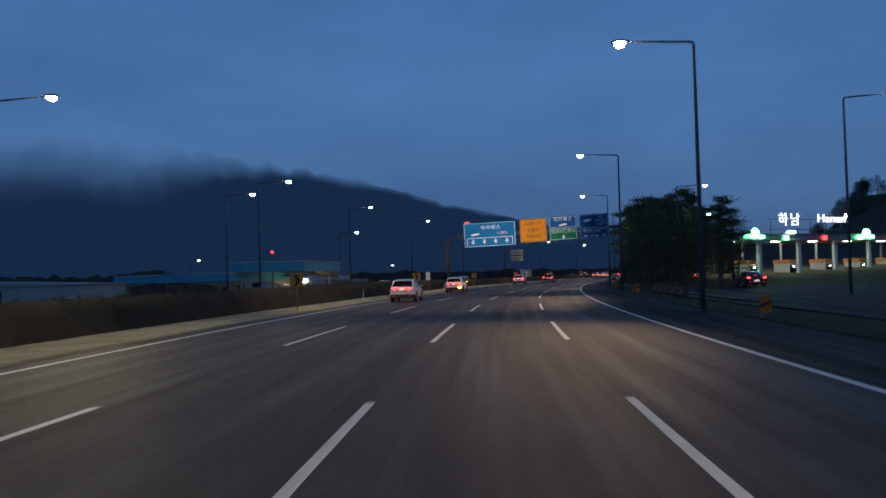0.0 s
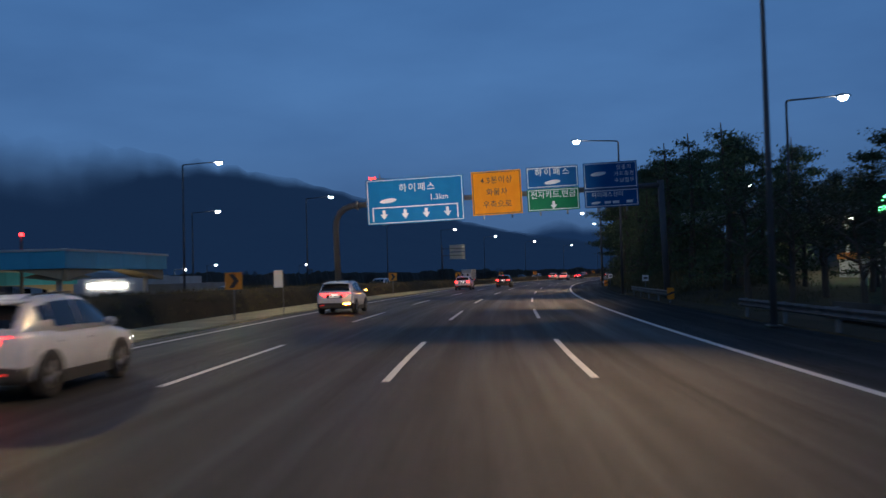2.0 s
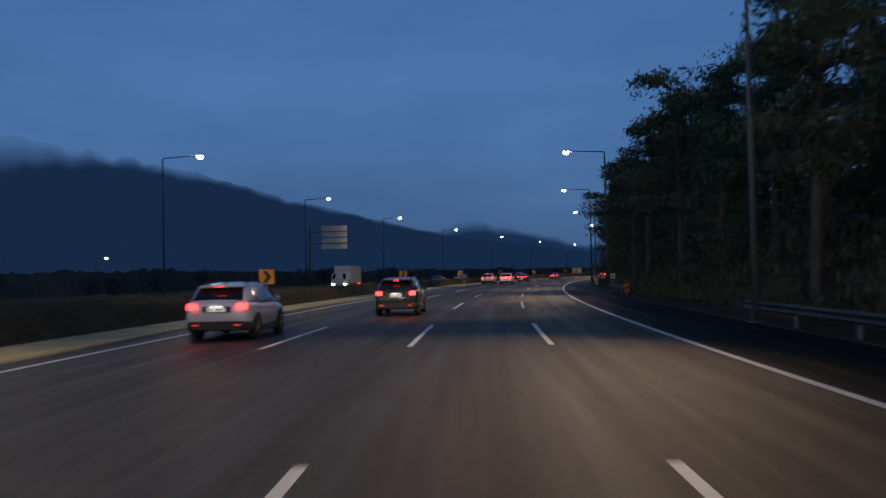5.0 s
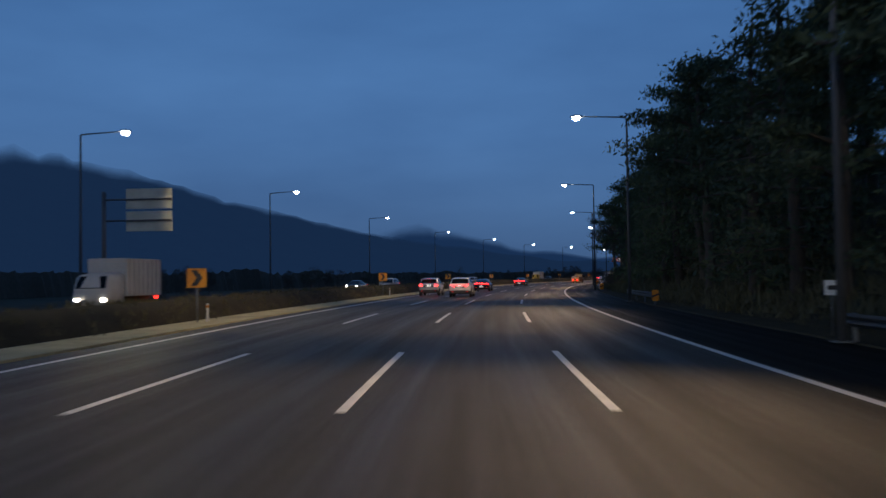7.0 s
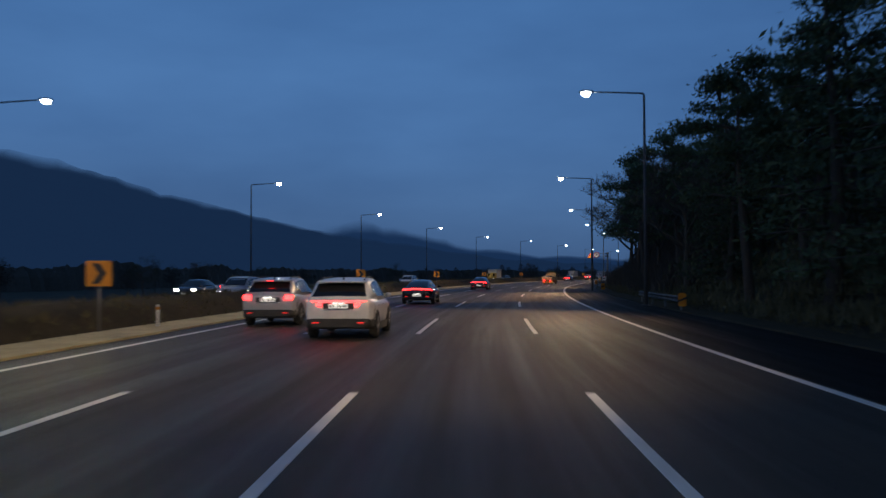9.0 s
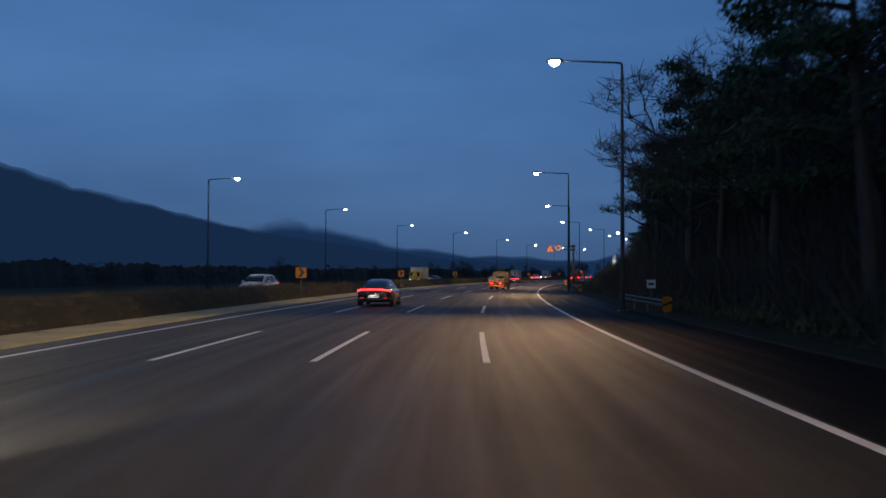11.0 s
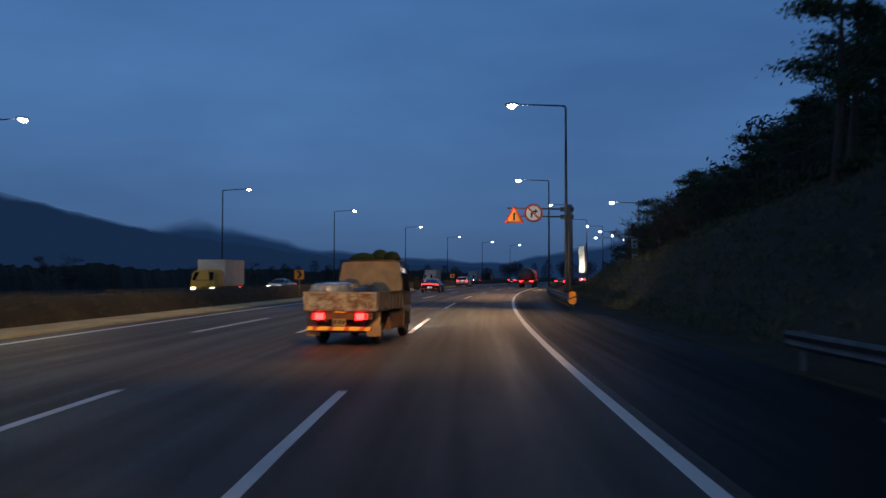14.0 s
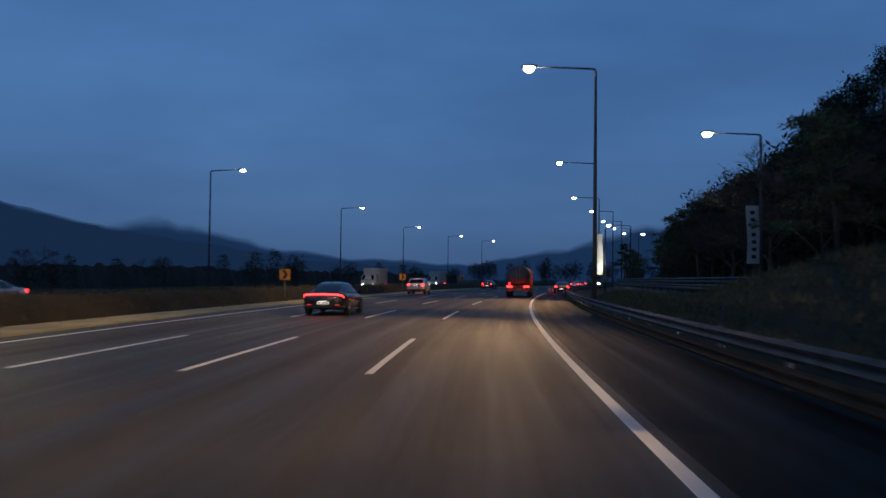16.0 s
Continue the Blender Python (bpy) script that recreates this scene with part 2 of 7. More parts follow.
def ground_z(s, d):
    base = -0.07
    if d > 12.4:
        base += bank(s) * smooth(12.4, 12.4 + 1.6 * max(2.0, bank(s)), d)
        if s > 400:
            base += 34 * smooth(395, 470, s) * smooth(24, 66, d) * (1 - 0.75 * smooth(620, 900, s))
        elif s > 120:
            base += 6 * smooth(210, 300, s) * smooth(25, 80, d) + 14 * smooth(300, 400, s) * smooth(40, 90, d)
    if d > 12.4 and s > 425:
        base += 0.72 * smooth(12.6, 15.4, d) * smooth(428, 450, s) * (1 - smooth(640, 700, s))
    if d < -29:
        base -= 0.8 * smooth(-29, -36, d)
    return base


def build_ground():
    bm = bmesh.new()
    ss = [-1550 + 110 * i for i in range(14)] + steps(-100, 760, 6.0) + [800 + 96 * i for i in range(28)]
    ds = [-3900, -2600, -1700, -1000, -600, -350, -200, -120, -80, -60, -45, -36, -32, -29, -27, -20, -12, -8, 0, 6, 12.4,
          13.2, 14, 15, 16.5, 18, 20, 22, 24, 26, 29, 33, 38, 44, 52, 62, 75, 95, 120, 160, 220, 320, 480, 650, 760]
    grid = []
    for s in ss:
        grid.append([bm.verts.new(P(s, d, ground_z(s, d) + (0.12 * noise.noise(Vector((s * 0.13, d * 0.2, 0))) if d > 13.5 or d < -29 else 0))) for d in ds])
    n = len(ss)
    total = 2 * math.pi * RAD
    for i in range(n):
        j = (i + 1) % n
        for k in range(len(ds) - 1):
            bm.faces.new((grid[i][k], grid[i][k + 1], grid[j][k + 1], grid[j][k]))
    bm.faces.new([grid[i][-1] for i in range(n)])
    return tagged(put("ground", bm, SOIL, True), "dark dry ground with wooded slopes beside the motorway", "ground", kind="structure")


build_ground()

# ---- road ----
def left_edge(s):
    return track(s, ((0, -8.95), (35, -8.9), (78, -8.2), (121, -7.75), (215, -7.15), (290, -6.5), (370, -6.15), (740, -6.0)))


S0, S1 = -90.0, 740.0
road = tagged(put("road", strip(bmesh.new(), steps(S0, S1, 4), lambda s: [(left_edge(s) - 0.95, -0.06), (left_edge(s) - 0.95, 0.0), (-4, 0.0), (0, 0.0), (4, 0.0), (7.3, 0.0), (7.3, -0.06)]), ASPHALT), "dark worn asphalt motorway carriageway with four lanes", "road", kind="structure")
tagged(put("shoulder", strip(bmesh.new(), steps(S0, S1, 4), [(7.3, -0.004), (10.9, -0.03), (10.9, -0.07)]), ASPHALT_SHADED), "asphalt hard shoulder beside the edge line, its dimness painted dark", "shoulder", kind="structure")
def far_edge(s):
    """Inner edge of the opposite carriageway."""
    return track(s, ((0, -15.0), (110, -14.8), (190, -12.5), (740, -12.5)))


tagged(put("road_opposite", strip(bmesh.new(), steps(S0, S1, 4), lambda s: [(-26.3, -0.06), (-26.3, 0.0), (-20, 0.0), (far_edge(s), 0.0), (far_edge(s), -0.06)]), ASPHALT), "dark asphalt opposite carriageway", "road", kind="structure")


def edge_line(name, d, w=0.2, a=S0, b=S1, gap=None):
    def across(s):
        c = d(s) if callable(d) else d
        return [(c - w / 2, 0.0), (c - w / 2 + 0.008, 0.005), (c + w / 2 - 0.008, 0.005), (c + w / 2, 0.0)]

    bm = strip(bmesh.new(), steps(a, b, 4), across)
    return tagged(put(name, bm, PAINT), "solid white painted edge line on asphalt", "road line", kind="structure")


edge_line("edge_line_right", lambda s: track(s, ((330, 7.14), (355, 7.06), (740, 7.08))), 0.17)
edge_line("edge_line_left", left_edge, 0.16)
edge_line("edge_line_opposite", lambda s: far_edge(s) - 0.8, 0.15)

DASH_AT = ((-5, -72.4), (0, 27.6), (4, 107.6), (7, 173.6), (8, 194.4), (13, 301.7), (17, 388.6), (19, 428.8), (34, 736.0))


LANE_ONE = ((15, -4.47), (35, -4.30), (75, -3.97), (95, -3.93), (116, -3.80), (135, -3.52), (220, -3.42), (327, -3.12), (432, -2.92))
LANE_TWO = ((11, -0.34), (30, -0.20), (40, -0.11), (72, -0.09), (93, 0.07), (115, 0.12), (132, 0.28), (220, 0.10), (285, 0.02), (330, 0.09), (432, 0.15))
LANE_THREE = ((11, 3.47), (37, 3.56), (72, 3.50), (92, 3.64), (115, 3.77), (131, 3.80), (220, 3.60), (286, 3.47), (330, 3.46), (372, 3.37), (390, 3.43), (415, 3.46), (437, 3.36))


def dashes():
    for name, line in (("lane_line_one", LANE_ONE), ("lane_line_two", LANE_TWO), ("lane_line_three", LANE_THREE)):
        owner = tagged(new(name), "broken white lane line of long painted dashes", "road line", kind="structure")
        for k in range(-4, 34):
            s = track(k, DASH_AT)
            bm = strip(bmesh.new(), steps(s + 0.5, s + 9.3, 2.2), lambda q: [(track(q, line) + a, h) for a, h in ((-0.072, 0.0), (-0.064, 0.006), (0.064, 0.006), (0.072, 0.0))])
            part("dash", bm, PAINT, owner)


dashes()

# ---- median ----
def foot(s):
    """Where the bank meets the pale strip, from the edge line."""
    return track(s, ((0, 3.7), (110, 3.6), (190, 2.6), (740, 2.5)))


tagged(put("gutter", strip(bmesh.new(), steps(S0, S1, 4), lambda s: [(left_edge(s) - foot(s) - 0.2, 0.10), (left_edge(s) - foot(s) * 0.7, 0.05), (left_edge(s) - 1.0, 0.07), (left_edge(s) - 0.95, 0.06), (left_edge(s) - 0.95, -0.05)]), CONCRETE), "pale dusty strip along the median", "gutter", kind="structure")


def bank_profile(s):
    e, o = left_edge(s) - foot(s), far_edge(s)
    zc = track(s, ((0, 1.38), (110, 1.3), (200, 0.92), (740, 0.86))) + 0.10 * noise.noise(Vector((s * 0.4, 0, 0)))
    return [(o, -0.05), (o + 0.25, zc * 0.45), (o + 0.75, zc * 0.97), (e - 1.05, zc), (e - 0.5, zc * 0.58), (e, 0.03)]


tagged(put("median_bank", strip(bmesh.new(), steps(S0, S1, 3), bank_profile), VERGE, True), "low bank of dry brown grass between the carriageways", "median", kind="structure")
tagged(put("verge", strip(bmesh.new(), steps(S0, S1, 4), [(10.9, -0.05), (10.95, 0.02), (12.0, 0.04), (12.6, -0.02)]), VERGE), "dusty verge behind the hard shoulder", "verge", kind="structure")


# ---- street lamps ----
def street_lamp(m, height=11.9, arm=3.2, label="tall grey street lamp with one long arm, lit", watts=True):
    """A tapered mast on a base plate; the arm points to x negative."""
    t = thing("street_lamp", m, label, "street lamp", "lamps along the motorway")
    bm = bmesh.new()
    tube(bm, [(0, 0, 0.03), (0, 0, height * 0.5), (0, 0, height - 0.12), (-0.05, 0, height - 0.03), (-0.25, 0, height)], [0.115, 0.09, 0.062, 0.06, 0.055], 10)
    part("mast", bm, POLE_MAT, t)
    bm = bmesh.new()
    tube(bm, [(-0.2, 0, height), (-arm * 0.5, 0, height + 0.07), (-arm + 0.35, 0, height + 0.12)], [0.052, 0.045, 0.036], 8)
    part("arm", bm, POLE_MAT, t)
    bm = bmesh.new()
    box(bm, -0.22, 0.22, -0.22, 0.22, 0, 0.04, 0.01)
    part("base_plate", bm, GALV, t)
    head = bmesh.new()
    bmesh.ops.create_uvsphere(head, u_segments=14, v_segments=8, radius=1)
    for v in head.verts:
        v.co = Vector((v.co.x * 0.44, v.co.y * 0.29, max(-0.02, v.co.z * 0.13)))
    bmesh.ops.translate(head, verts=head.verts, vec=(-arm, 0, height + 0.12))
    h = part("head", head, HOUSING, t, smooth_faces=True)
    lens = bmesh.new()
    bmesh.ops.create_uvsphere(lens, u_segments=14, v_segments=8, radius=1)
    for v in lens.verts:
        v.co = Vector((v.co.x * 0.27, v.co.y * 0.25, min(0.02, v.co.z * 0.24)))
    bmesh.ops.translate(lens, verts=lens.verts, vec=(-arm - 0.03, 0, height + 0.095))
    part("lens", lens, LENS, h, "glowing white lens", True)
    return t


def lamp_light(m, x, z, watts, colour=(1.0, 0.73, 0.43), reach=12.0, cone=72):
    """The two wings of light that a road lamp throws along the carriageway."""
    for along in (-14, 14):
        ld = bpy.data.lights.new("lamp_light", "SPOT")
        ld.energy, ld.color, ld.spot_size, ld.spot_blend, ld.shadow_soft_size = watts, colour, radians(cone), 1.0, 0.2
        ob = new("lamp_light", ld)
        ob.matrix_basis = m @ look((x, 0, z), (x - reach, along, 0))


R_LAMPS = ((-4, 10.3), (43.0, 10.4), (80.4, 10.45), (121.3, 10.7), (159.6, 10.9), (205.4, 10.7), (240.5, 10.5), (283, 10.5), (327, 10.1), (373.4, 10.1), (415.9, 10.22), (456.9, 10.05), (495.2, 12.4), (529.6, 13.5), (552.5, 15.3), (575.5, 16.2), (597.8, 16.9), (618.5, 17.5))
L_LAMPS = ((6, -25.3), (48, -25.4), (89.6, -25.4), (124.2, -25.8), (157.6, -25.3), (199.8, -26.0), (240.6, -26.5), (281.8, -27.1), (326.6, -27.4), (375, -28.3), (417.9, -28.1), (462.1, -28.3), (495, -24.4), (538, -24.0), (583, -27.0), (617, -27.1), (642, -25.6))
first = street_lamp(M(*R_LAMPS[0]))
for s, d in R_LAMPS[1:]:
    copy_thing(first, M(s, d, 0.45 if s > 480 else 0.0))
for s, d in L_LAMPS:
    copy_thing(first, M(s, d, -0.05, 180))
for s, d in R_LAMPS[:13]:
    late = smooth(245, 330, s)
    lamp_light(M(s, d), -3.23, 11.7, LAMP_WATTS * (1.45 + 0.45 * late), (1.0, 0.68 - 0.09 * late, 0.35 - 0.11 * late), 9.5 - 2.5 * late, 70)
for s, d in L_LAMPS[:13]:
    lamp_light(M(s, d, 0, 180), -3.23, 11.7, LAMP_WATTS * (1.0 - 0.4 * smooth(245, 330, s)), (1.0, 0.82, 0.44), 10.5, 68)


# ---- distant mountains ----
def ridge(name, line, dist, depth, mat, label):
    """A range of hills: line gives bearing in degrees right of the first heading and crest height in degrees."""
    bm = bmesh.new()
    n = 160
    rows = []
    b0, b1 = line[0][0], line[-1][0]
    for i in range(n + 1):
        b = b0 + (b1 - b0) * i / n
        e = track(b, line) + 0.22 * noise.noise(Vector((b * 0.5, dist * 0.01, 0))) + 0.07 * noise.noise(Vector((b * 2.3, 5, 0)))
        row = []
        for j in range(9):
            f = j / 8
            r = dist + depth * (1 - f) * -1.0
            z = dist * math.tan(radians(max(0.0, e))) * (f ** 0.8) * (1 + 0.05 * noise.noise(Vector((b * 0.9, f * 4, 2))))
            row.append(bm.verts.new((80 + r * math.sin(radians(b)), 220 + r * math.cos(radians(b)), z - 2)))
        row.append(bm.verts.new((80 + (dist + 300) * math.sin(radians(b)), 220 + (dist + 300) * math.cos(radians(b)), -2)))
        rows.append(row)
    uv = bm.loops.layers.uv.verify()
    for i, (r0, r1) in enumerate(zip(rows, rows[1:])):
        for k in range(9):
            f = bm.faces.new((r0[k], r1[k], r1[k + 1], r0[k + 1]))
            for loop, (di, dk) in zip(f.loops, ((0, 0), (1, 0), (1, 1), (0, 1))):
                loop[uv].uv = (b0 + (b1 - b0) * (i + di) / n, min(1.0, (k + dk) / 8))
    return tagged(put(name, bm, mat, True), label, "mountain", kind="structure")


ridge("backdrop_near", ((-75, 4), (-55, 7.2), (-40, 9.0), (-28, 9.6), (-20, 9.2), (-14, 8.2), (-11, 7.7), (-7.5, 7.1), (-4.8, 6.2), (0, 5.0), (3.2, 4.2), (8, 3.1), (13, 2.3), (20, 1.2), (30, 0.6)), 2400, 700, MOUNT, "dark wooded mountain ridge with evening haze painted as blue glow")
ridge("backdrop_far", ((-20, 2), (0, 2.6), (6, 2.8), (9, 3.2), (12, 3.7), (15, 2.9), (18, 2.0), (24, 1.3), (31, 1.0), (37, 2.2), (42, 3.6), (50, 4.2), (70, 4.0), (90, 3)), 3600, 900, MOUNT_FAR, "far mountain ridge with paler evening haze painted as glow")

# ---- vehicle materials ----
def paint(name, base, rough=0.3, dirt=(0.12, 0.11, 0.10), amount=0.35):
    return material(name, base, rough, 0.1, second=tuple(b * 0.8 + d * 0.2 for b, d in zip(base, dirt)), scale=1.3, coat=0.6, amount=amount)


GRIMY_PAINT = paint("grimy_white_paint", (0.12, 0.105, 0.09), 0.5, amount=0.6)
WHITE_PAINT = paint("white_car_paint", (0.72, 0.72, 0.72))
BLACK_PAINT = paint("black_car_paint", (0.012, 0.012, 0.014), 0.2)
NAVY_PAINT = paint("dark_car_paint", (0.02, 0.018, 0.02), 0.25)
SILVER_PAINT = paint("silver_car_paint", (0.42, 0.43, 0.45), 0.3)
RED_PAINT = paint("red_truck_paint", (0.30, 0.02, 0.015), 0.4)
TRIM = material("black_plastic_trim", (0.02, 0.02, 0.02), 0.6, second=(0.035, 0.034, 0.032), scale=3)
TYRE = material("tyre_rubber", (0.018, 0.018, 0.018), 0.9, second=(0.04, 0.037, 0.033), scale=4, bump=0.4)
RIM = material("alloy_rim", (0.35, 0.35, 0.36), 0.35, 0.8, second=(0.2, 0.19, 0.18), scale=5)
GLASS = material("dark_car_glass", (0.010, 0.011, 0.013), 0.10, coat=0.0)
CHROME = material("chrome_trim", (0.6, 0.6, 0.6), 0.15, 1.0)
# Emission on the plate paints the light that falls on it.
PLATE = material("glowing_white_plate", (0.75, 0.75, 0.73), 0.5, second=(0.6, 0.6, 0.58), scale=6, emit=(1.0, 0.94, 0.85), strength=0.55)
PLATE_INK = material("plate_ink", (0.03, 0.03, 0.035), 0.6)
TAIL = material("lit_tail_lamp", (0.4, 0.01, 0.01), 0.25, emit=(1.0, 0.022, 0.015), strength=9.0)
TAIL_HOT = material("bright_tail_lamp", (0.6, 0.1, 0.08), 0.25, emit=(1.0, 0.014, 0.014), strength=16.0)
AMBER = material("lit_indicator", (0.6, 0.25, 0.02), 0.25, emit=(1.0, 0.36, 0.03), strength=55.0)
HEADLAMP = material("lit_headlamp", (0.9, 0.9, 0.9), 0.2, emit=(1.0, 0.93, 0.78), strength=28.0)
PLATE_LAMP = material("plate_lamp", (0.9, 0.9, 0.9), 0.3, emit=(1.0, 0.95, 0.85), strength=4.0)
# Reflected red light is painted as a weak emission.
REFLECT = material("glowing_red_reflector", (0.35, 0.02, 0.02), 0.2, emit=(1.0, 0.04, 0.03), strength=0.8)


def loft(bm, sections, mat=0):
    """Skin over sections of (y, half outline [(x, z), ...]) from the bottom centre round one side to the top centre, mirrored."""
    rows = []
    for y, half in sections:
        ring = [bm.verts.new((x, y, z)) for x, z in half]
        ring += [bm.verts.new((-x, y, z)) for x, z in half[-2:0:-1]]
        rows.append(ring)
    n = len(rows[0])
    for r0, r1 in zip(rows, rows[1:]):
        for k in range(n):
            f = bm.faces.new((r0[k], r0[(k + 1) % n], r1[(k + 1) % n], r1[k]))
            f.smooth, f.material_index = True, mat
    bm.faces.new(rows[0]).material_index = mat
    bm.faces.new(rows[-1][::-1]).material_index = mat
    bmesh.ops.recalc_face_normals(bm, faces=bm.faces)
    return bm


def body_section(y, w, zb, zs, zt, tuck=0.06):
    """One section of a car's lower body: sill, side crease, shoulder and top."""
    return y, [(0, zb), (w - 0.12, zb), (w - 0.03, zb + 0.10), (w, zb + (zs - zb) * 0.45), (w - 0.01, zs - 0.10), (w - tuck, zs), (w * 0.72, zt), (0, zt + 0.015)]


def wheel(parent, x, y, r, width, side):
    """Tyre with a rim and spokes; side is +1 on the right."""
    bm = bmesh.new()
    n = 22
    prof = [(r * 0.62, width / 2 - 0.01), (r * 0.9, width / 2), (r, width / 2 - 0.03), (r, -width / 2 + 0.03), (r * 0.9, -width / 2), (r * 0.62, -width / 2 + 0.01)]
    rings = [[bm.verts.new((px * side, rr * math.cos(2 * math.pi * k / n), rr * math.sin(2 * math.pi * k / n))) for k in range(n)] for rr, px in prof]
    for r0, r1 in zip(rings, rings[1:]):
        for k in range(n):
            bm.faces.new((r0[k], r0[(k + 1) % n], r1[(k + 1) % n], r1[k])).smooth = True
    bmesh.ops.recalc_face_normals(bm, faces=bm.faces)
    w = new("wheel")
    w.parent = parent
    w.matrix_basis = pose(x, y, r)
    part("tyre", bm, TYRE, w)
    bm = bmesh.new()
    ring = [bm.verts.new((side * (width / 2 - 0.045), r * 0.62 * math.cos(2 * math.pi * k / n), r * 0.62 * math.sin(2 * math.pi * k / n))) for k in range(n)]
    bm.faces.new(ring if side > 0 else ring[::-1])
    for k in range(5):
        a = 2 * math.pi * k / 5
        c = Vector((side * (width / 2 - 0.03), 0, 0))
        tube(bm, [c, c + Vector((0, math.cos(a), math.sin(a))) * r * 0.6], [0.05, 0.035], 6)
    part("rim", bm, RIM, w)
    return w


def arch(bm, x, y, r, side):
    """Dark disc that puts a wheel opening's lining and shade on the body side, slightly proud of it."""
    n = 16
    pts = [bm.verts.new((x, y + r * math.cos(math.pi * k / n), max(0.2, r * 0.92 * math.sin(math.pi * k / n) + r * 0.80))) for k in range(n + 1)]
    inn = [bm.verts.new((x - side * 0.10, v.co.y, v.co.z)) for v in pts]
    bm.faces.new(pts if side < 0 else pts[::-1])
    for k in range(n):
        bm.faces.new((pts[k], pts[k + 1], inn[k + 1], inn[k]))


def number_plate(parent, x, y, z, w=0.52, h=0.11, back=True, mat=None):
    s = -1 if back else 1
    bm = bmesh.new()
    box(bm, x - w / 2, x + w / 2, min(y, y + s * 0.012), max(y, y + s * 0.012), z - h / 2, z + h / 2, 0.004)
    p = part("number_plate", bm, mat or PLATE, parent, "number plate with dark bars")
    for k in range(7):
        if k == 2:
            continue
        bm = bmesh.new()
        cx, hw = x - w * 0.4 + k * w * 0.133, 0.042 * w
        box(bm, cx - hw, cx + hw, min(y + s * 0.012, y + s * 0.016), max(y + s * 0.012, y + s * 0.016), z - h * 0.3, z + h * 0.3)
        part("plate_bar", bm, PLATE_INK, p)
    return p


def lamp_box(name, parent, x0, x1, y0, y1, z0, z1, mat, label="", bevel=0.015):
    bm = bmesh.new()
    box(bm, min(x0, x1), max(x0, x1), min(y0, y1), max(y0, y1), min(z0, z1), max(z0, z1), bevel)
    return part(name, bm, mat, parent, label)


def patch(bm, rows):
    """A curved pane through rows of points, with a little thickness."""
    grid = [[bm.verts.new(c) for c in r] for r in rows]
    faces = [bm.faces.new((r0[k], r0[k + 1], r1[k + 1], r1[k])) for r0, r1 in zip(grid, grid[1:]) for k in range(len(r0) - 1)]
    for f in faces:
        f.smooth = True
    bmesh.ops.recalc_face_normals(bm, faces=faces)
    return bm


# cabin profiles from the rear: (y, half width at the belt, half width at the roof, roof height)
SUV_CABIN = ((0.08, 0.82, 0.79, 1.11), (0.26, 0.865, 0.755, 1.27), (0.46, 0.88, 0.72, 1.44), (0.58, 0.885, 0.71, 1.535), (0.9, 0.89, 0.70, 1.60),
             (1.4, 0.89, 0.69, 1.645), (2.0, 0.89, 0.68, 1.66), (2.55, 0.885, 0.67, 1.62), (2.95, 0.88, 0.66, 1.47), (3.35, 0.87, 0.68, 1.25), (3.7, 0.84, 0.74, 1.06))
COUPE_CABIN = ((0.30, 0.70, 0.62, 0.99), (0.65, 0.78, 0.58, 1.085), (1.05, 0.82, 0.56, 1.215), (1.45, 0.84, 0.555, 1.325), (1.85, 0.85, 0.56, 1.395),
               (2.3, 0.855, 0.565, 1.43), (2.75, 0.855, 0.57, 1.415), (3.1, 0.85, 0.58, 1.32), (3.5, 0.84, 0.62, 1.13), (3.95, 0.80, 0.68, 0.93))


def cabin_at(prof, y):
    rows = [tuple(track(y, [(p[0], p[k]) for p in prof]) for k in (1, 2, 3))]
    return rows[0]


def side_pane(prof, belt, ya, yb, v0, v1, sx, n=8):
    """Side window between two stations, held off the cabin by a few millimetres."""
    rows = []
    for i in range(n + 1):
        y = ya + (yb - ya) * i / n
        wb, wt, zr = cabin_at(prof, y)
        zr -= 0.03
        col = []
        for v in (v0, (v0 + v1) / 2, v1):
            x = wb + (wt - wb) * v ** 1.25 + 0.012
            col.append((sx * x, y, belt + (zr - belt) * v))
        rows.append(col)
    return rows


def top_pane(prof, ya, yb, wa, wb, n=6, lift=0.012):
    """Front or rear screen lying on the cabin's slope."""
    rows = []
    for i in range(n + 1):
        f = i / n
        y = ya + (yb - ya) * f
        zr = cabin_at(prof, y)[2]
        w = wa + (wb - wa) * f
        rows.append([(w * u, y + 0.0, zr + lift + 0.02 * (1 - u * u) - 0.012) for u in (-1, -0.6, 0, 0.6, 1)])
    return rows


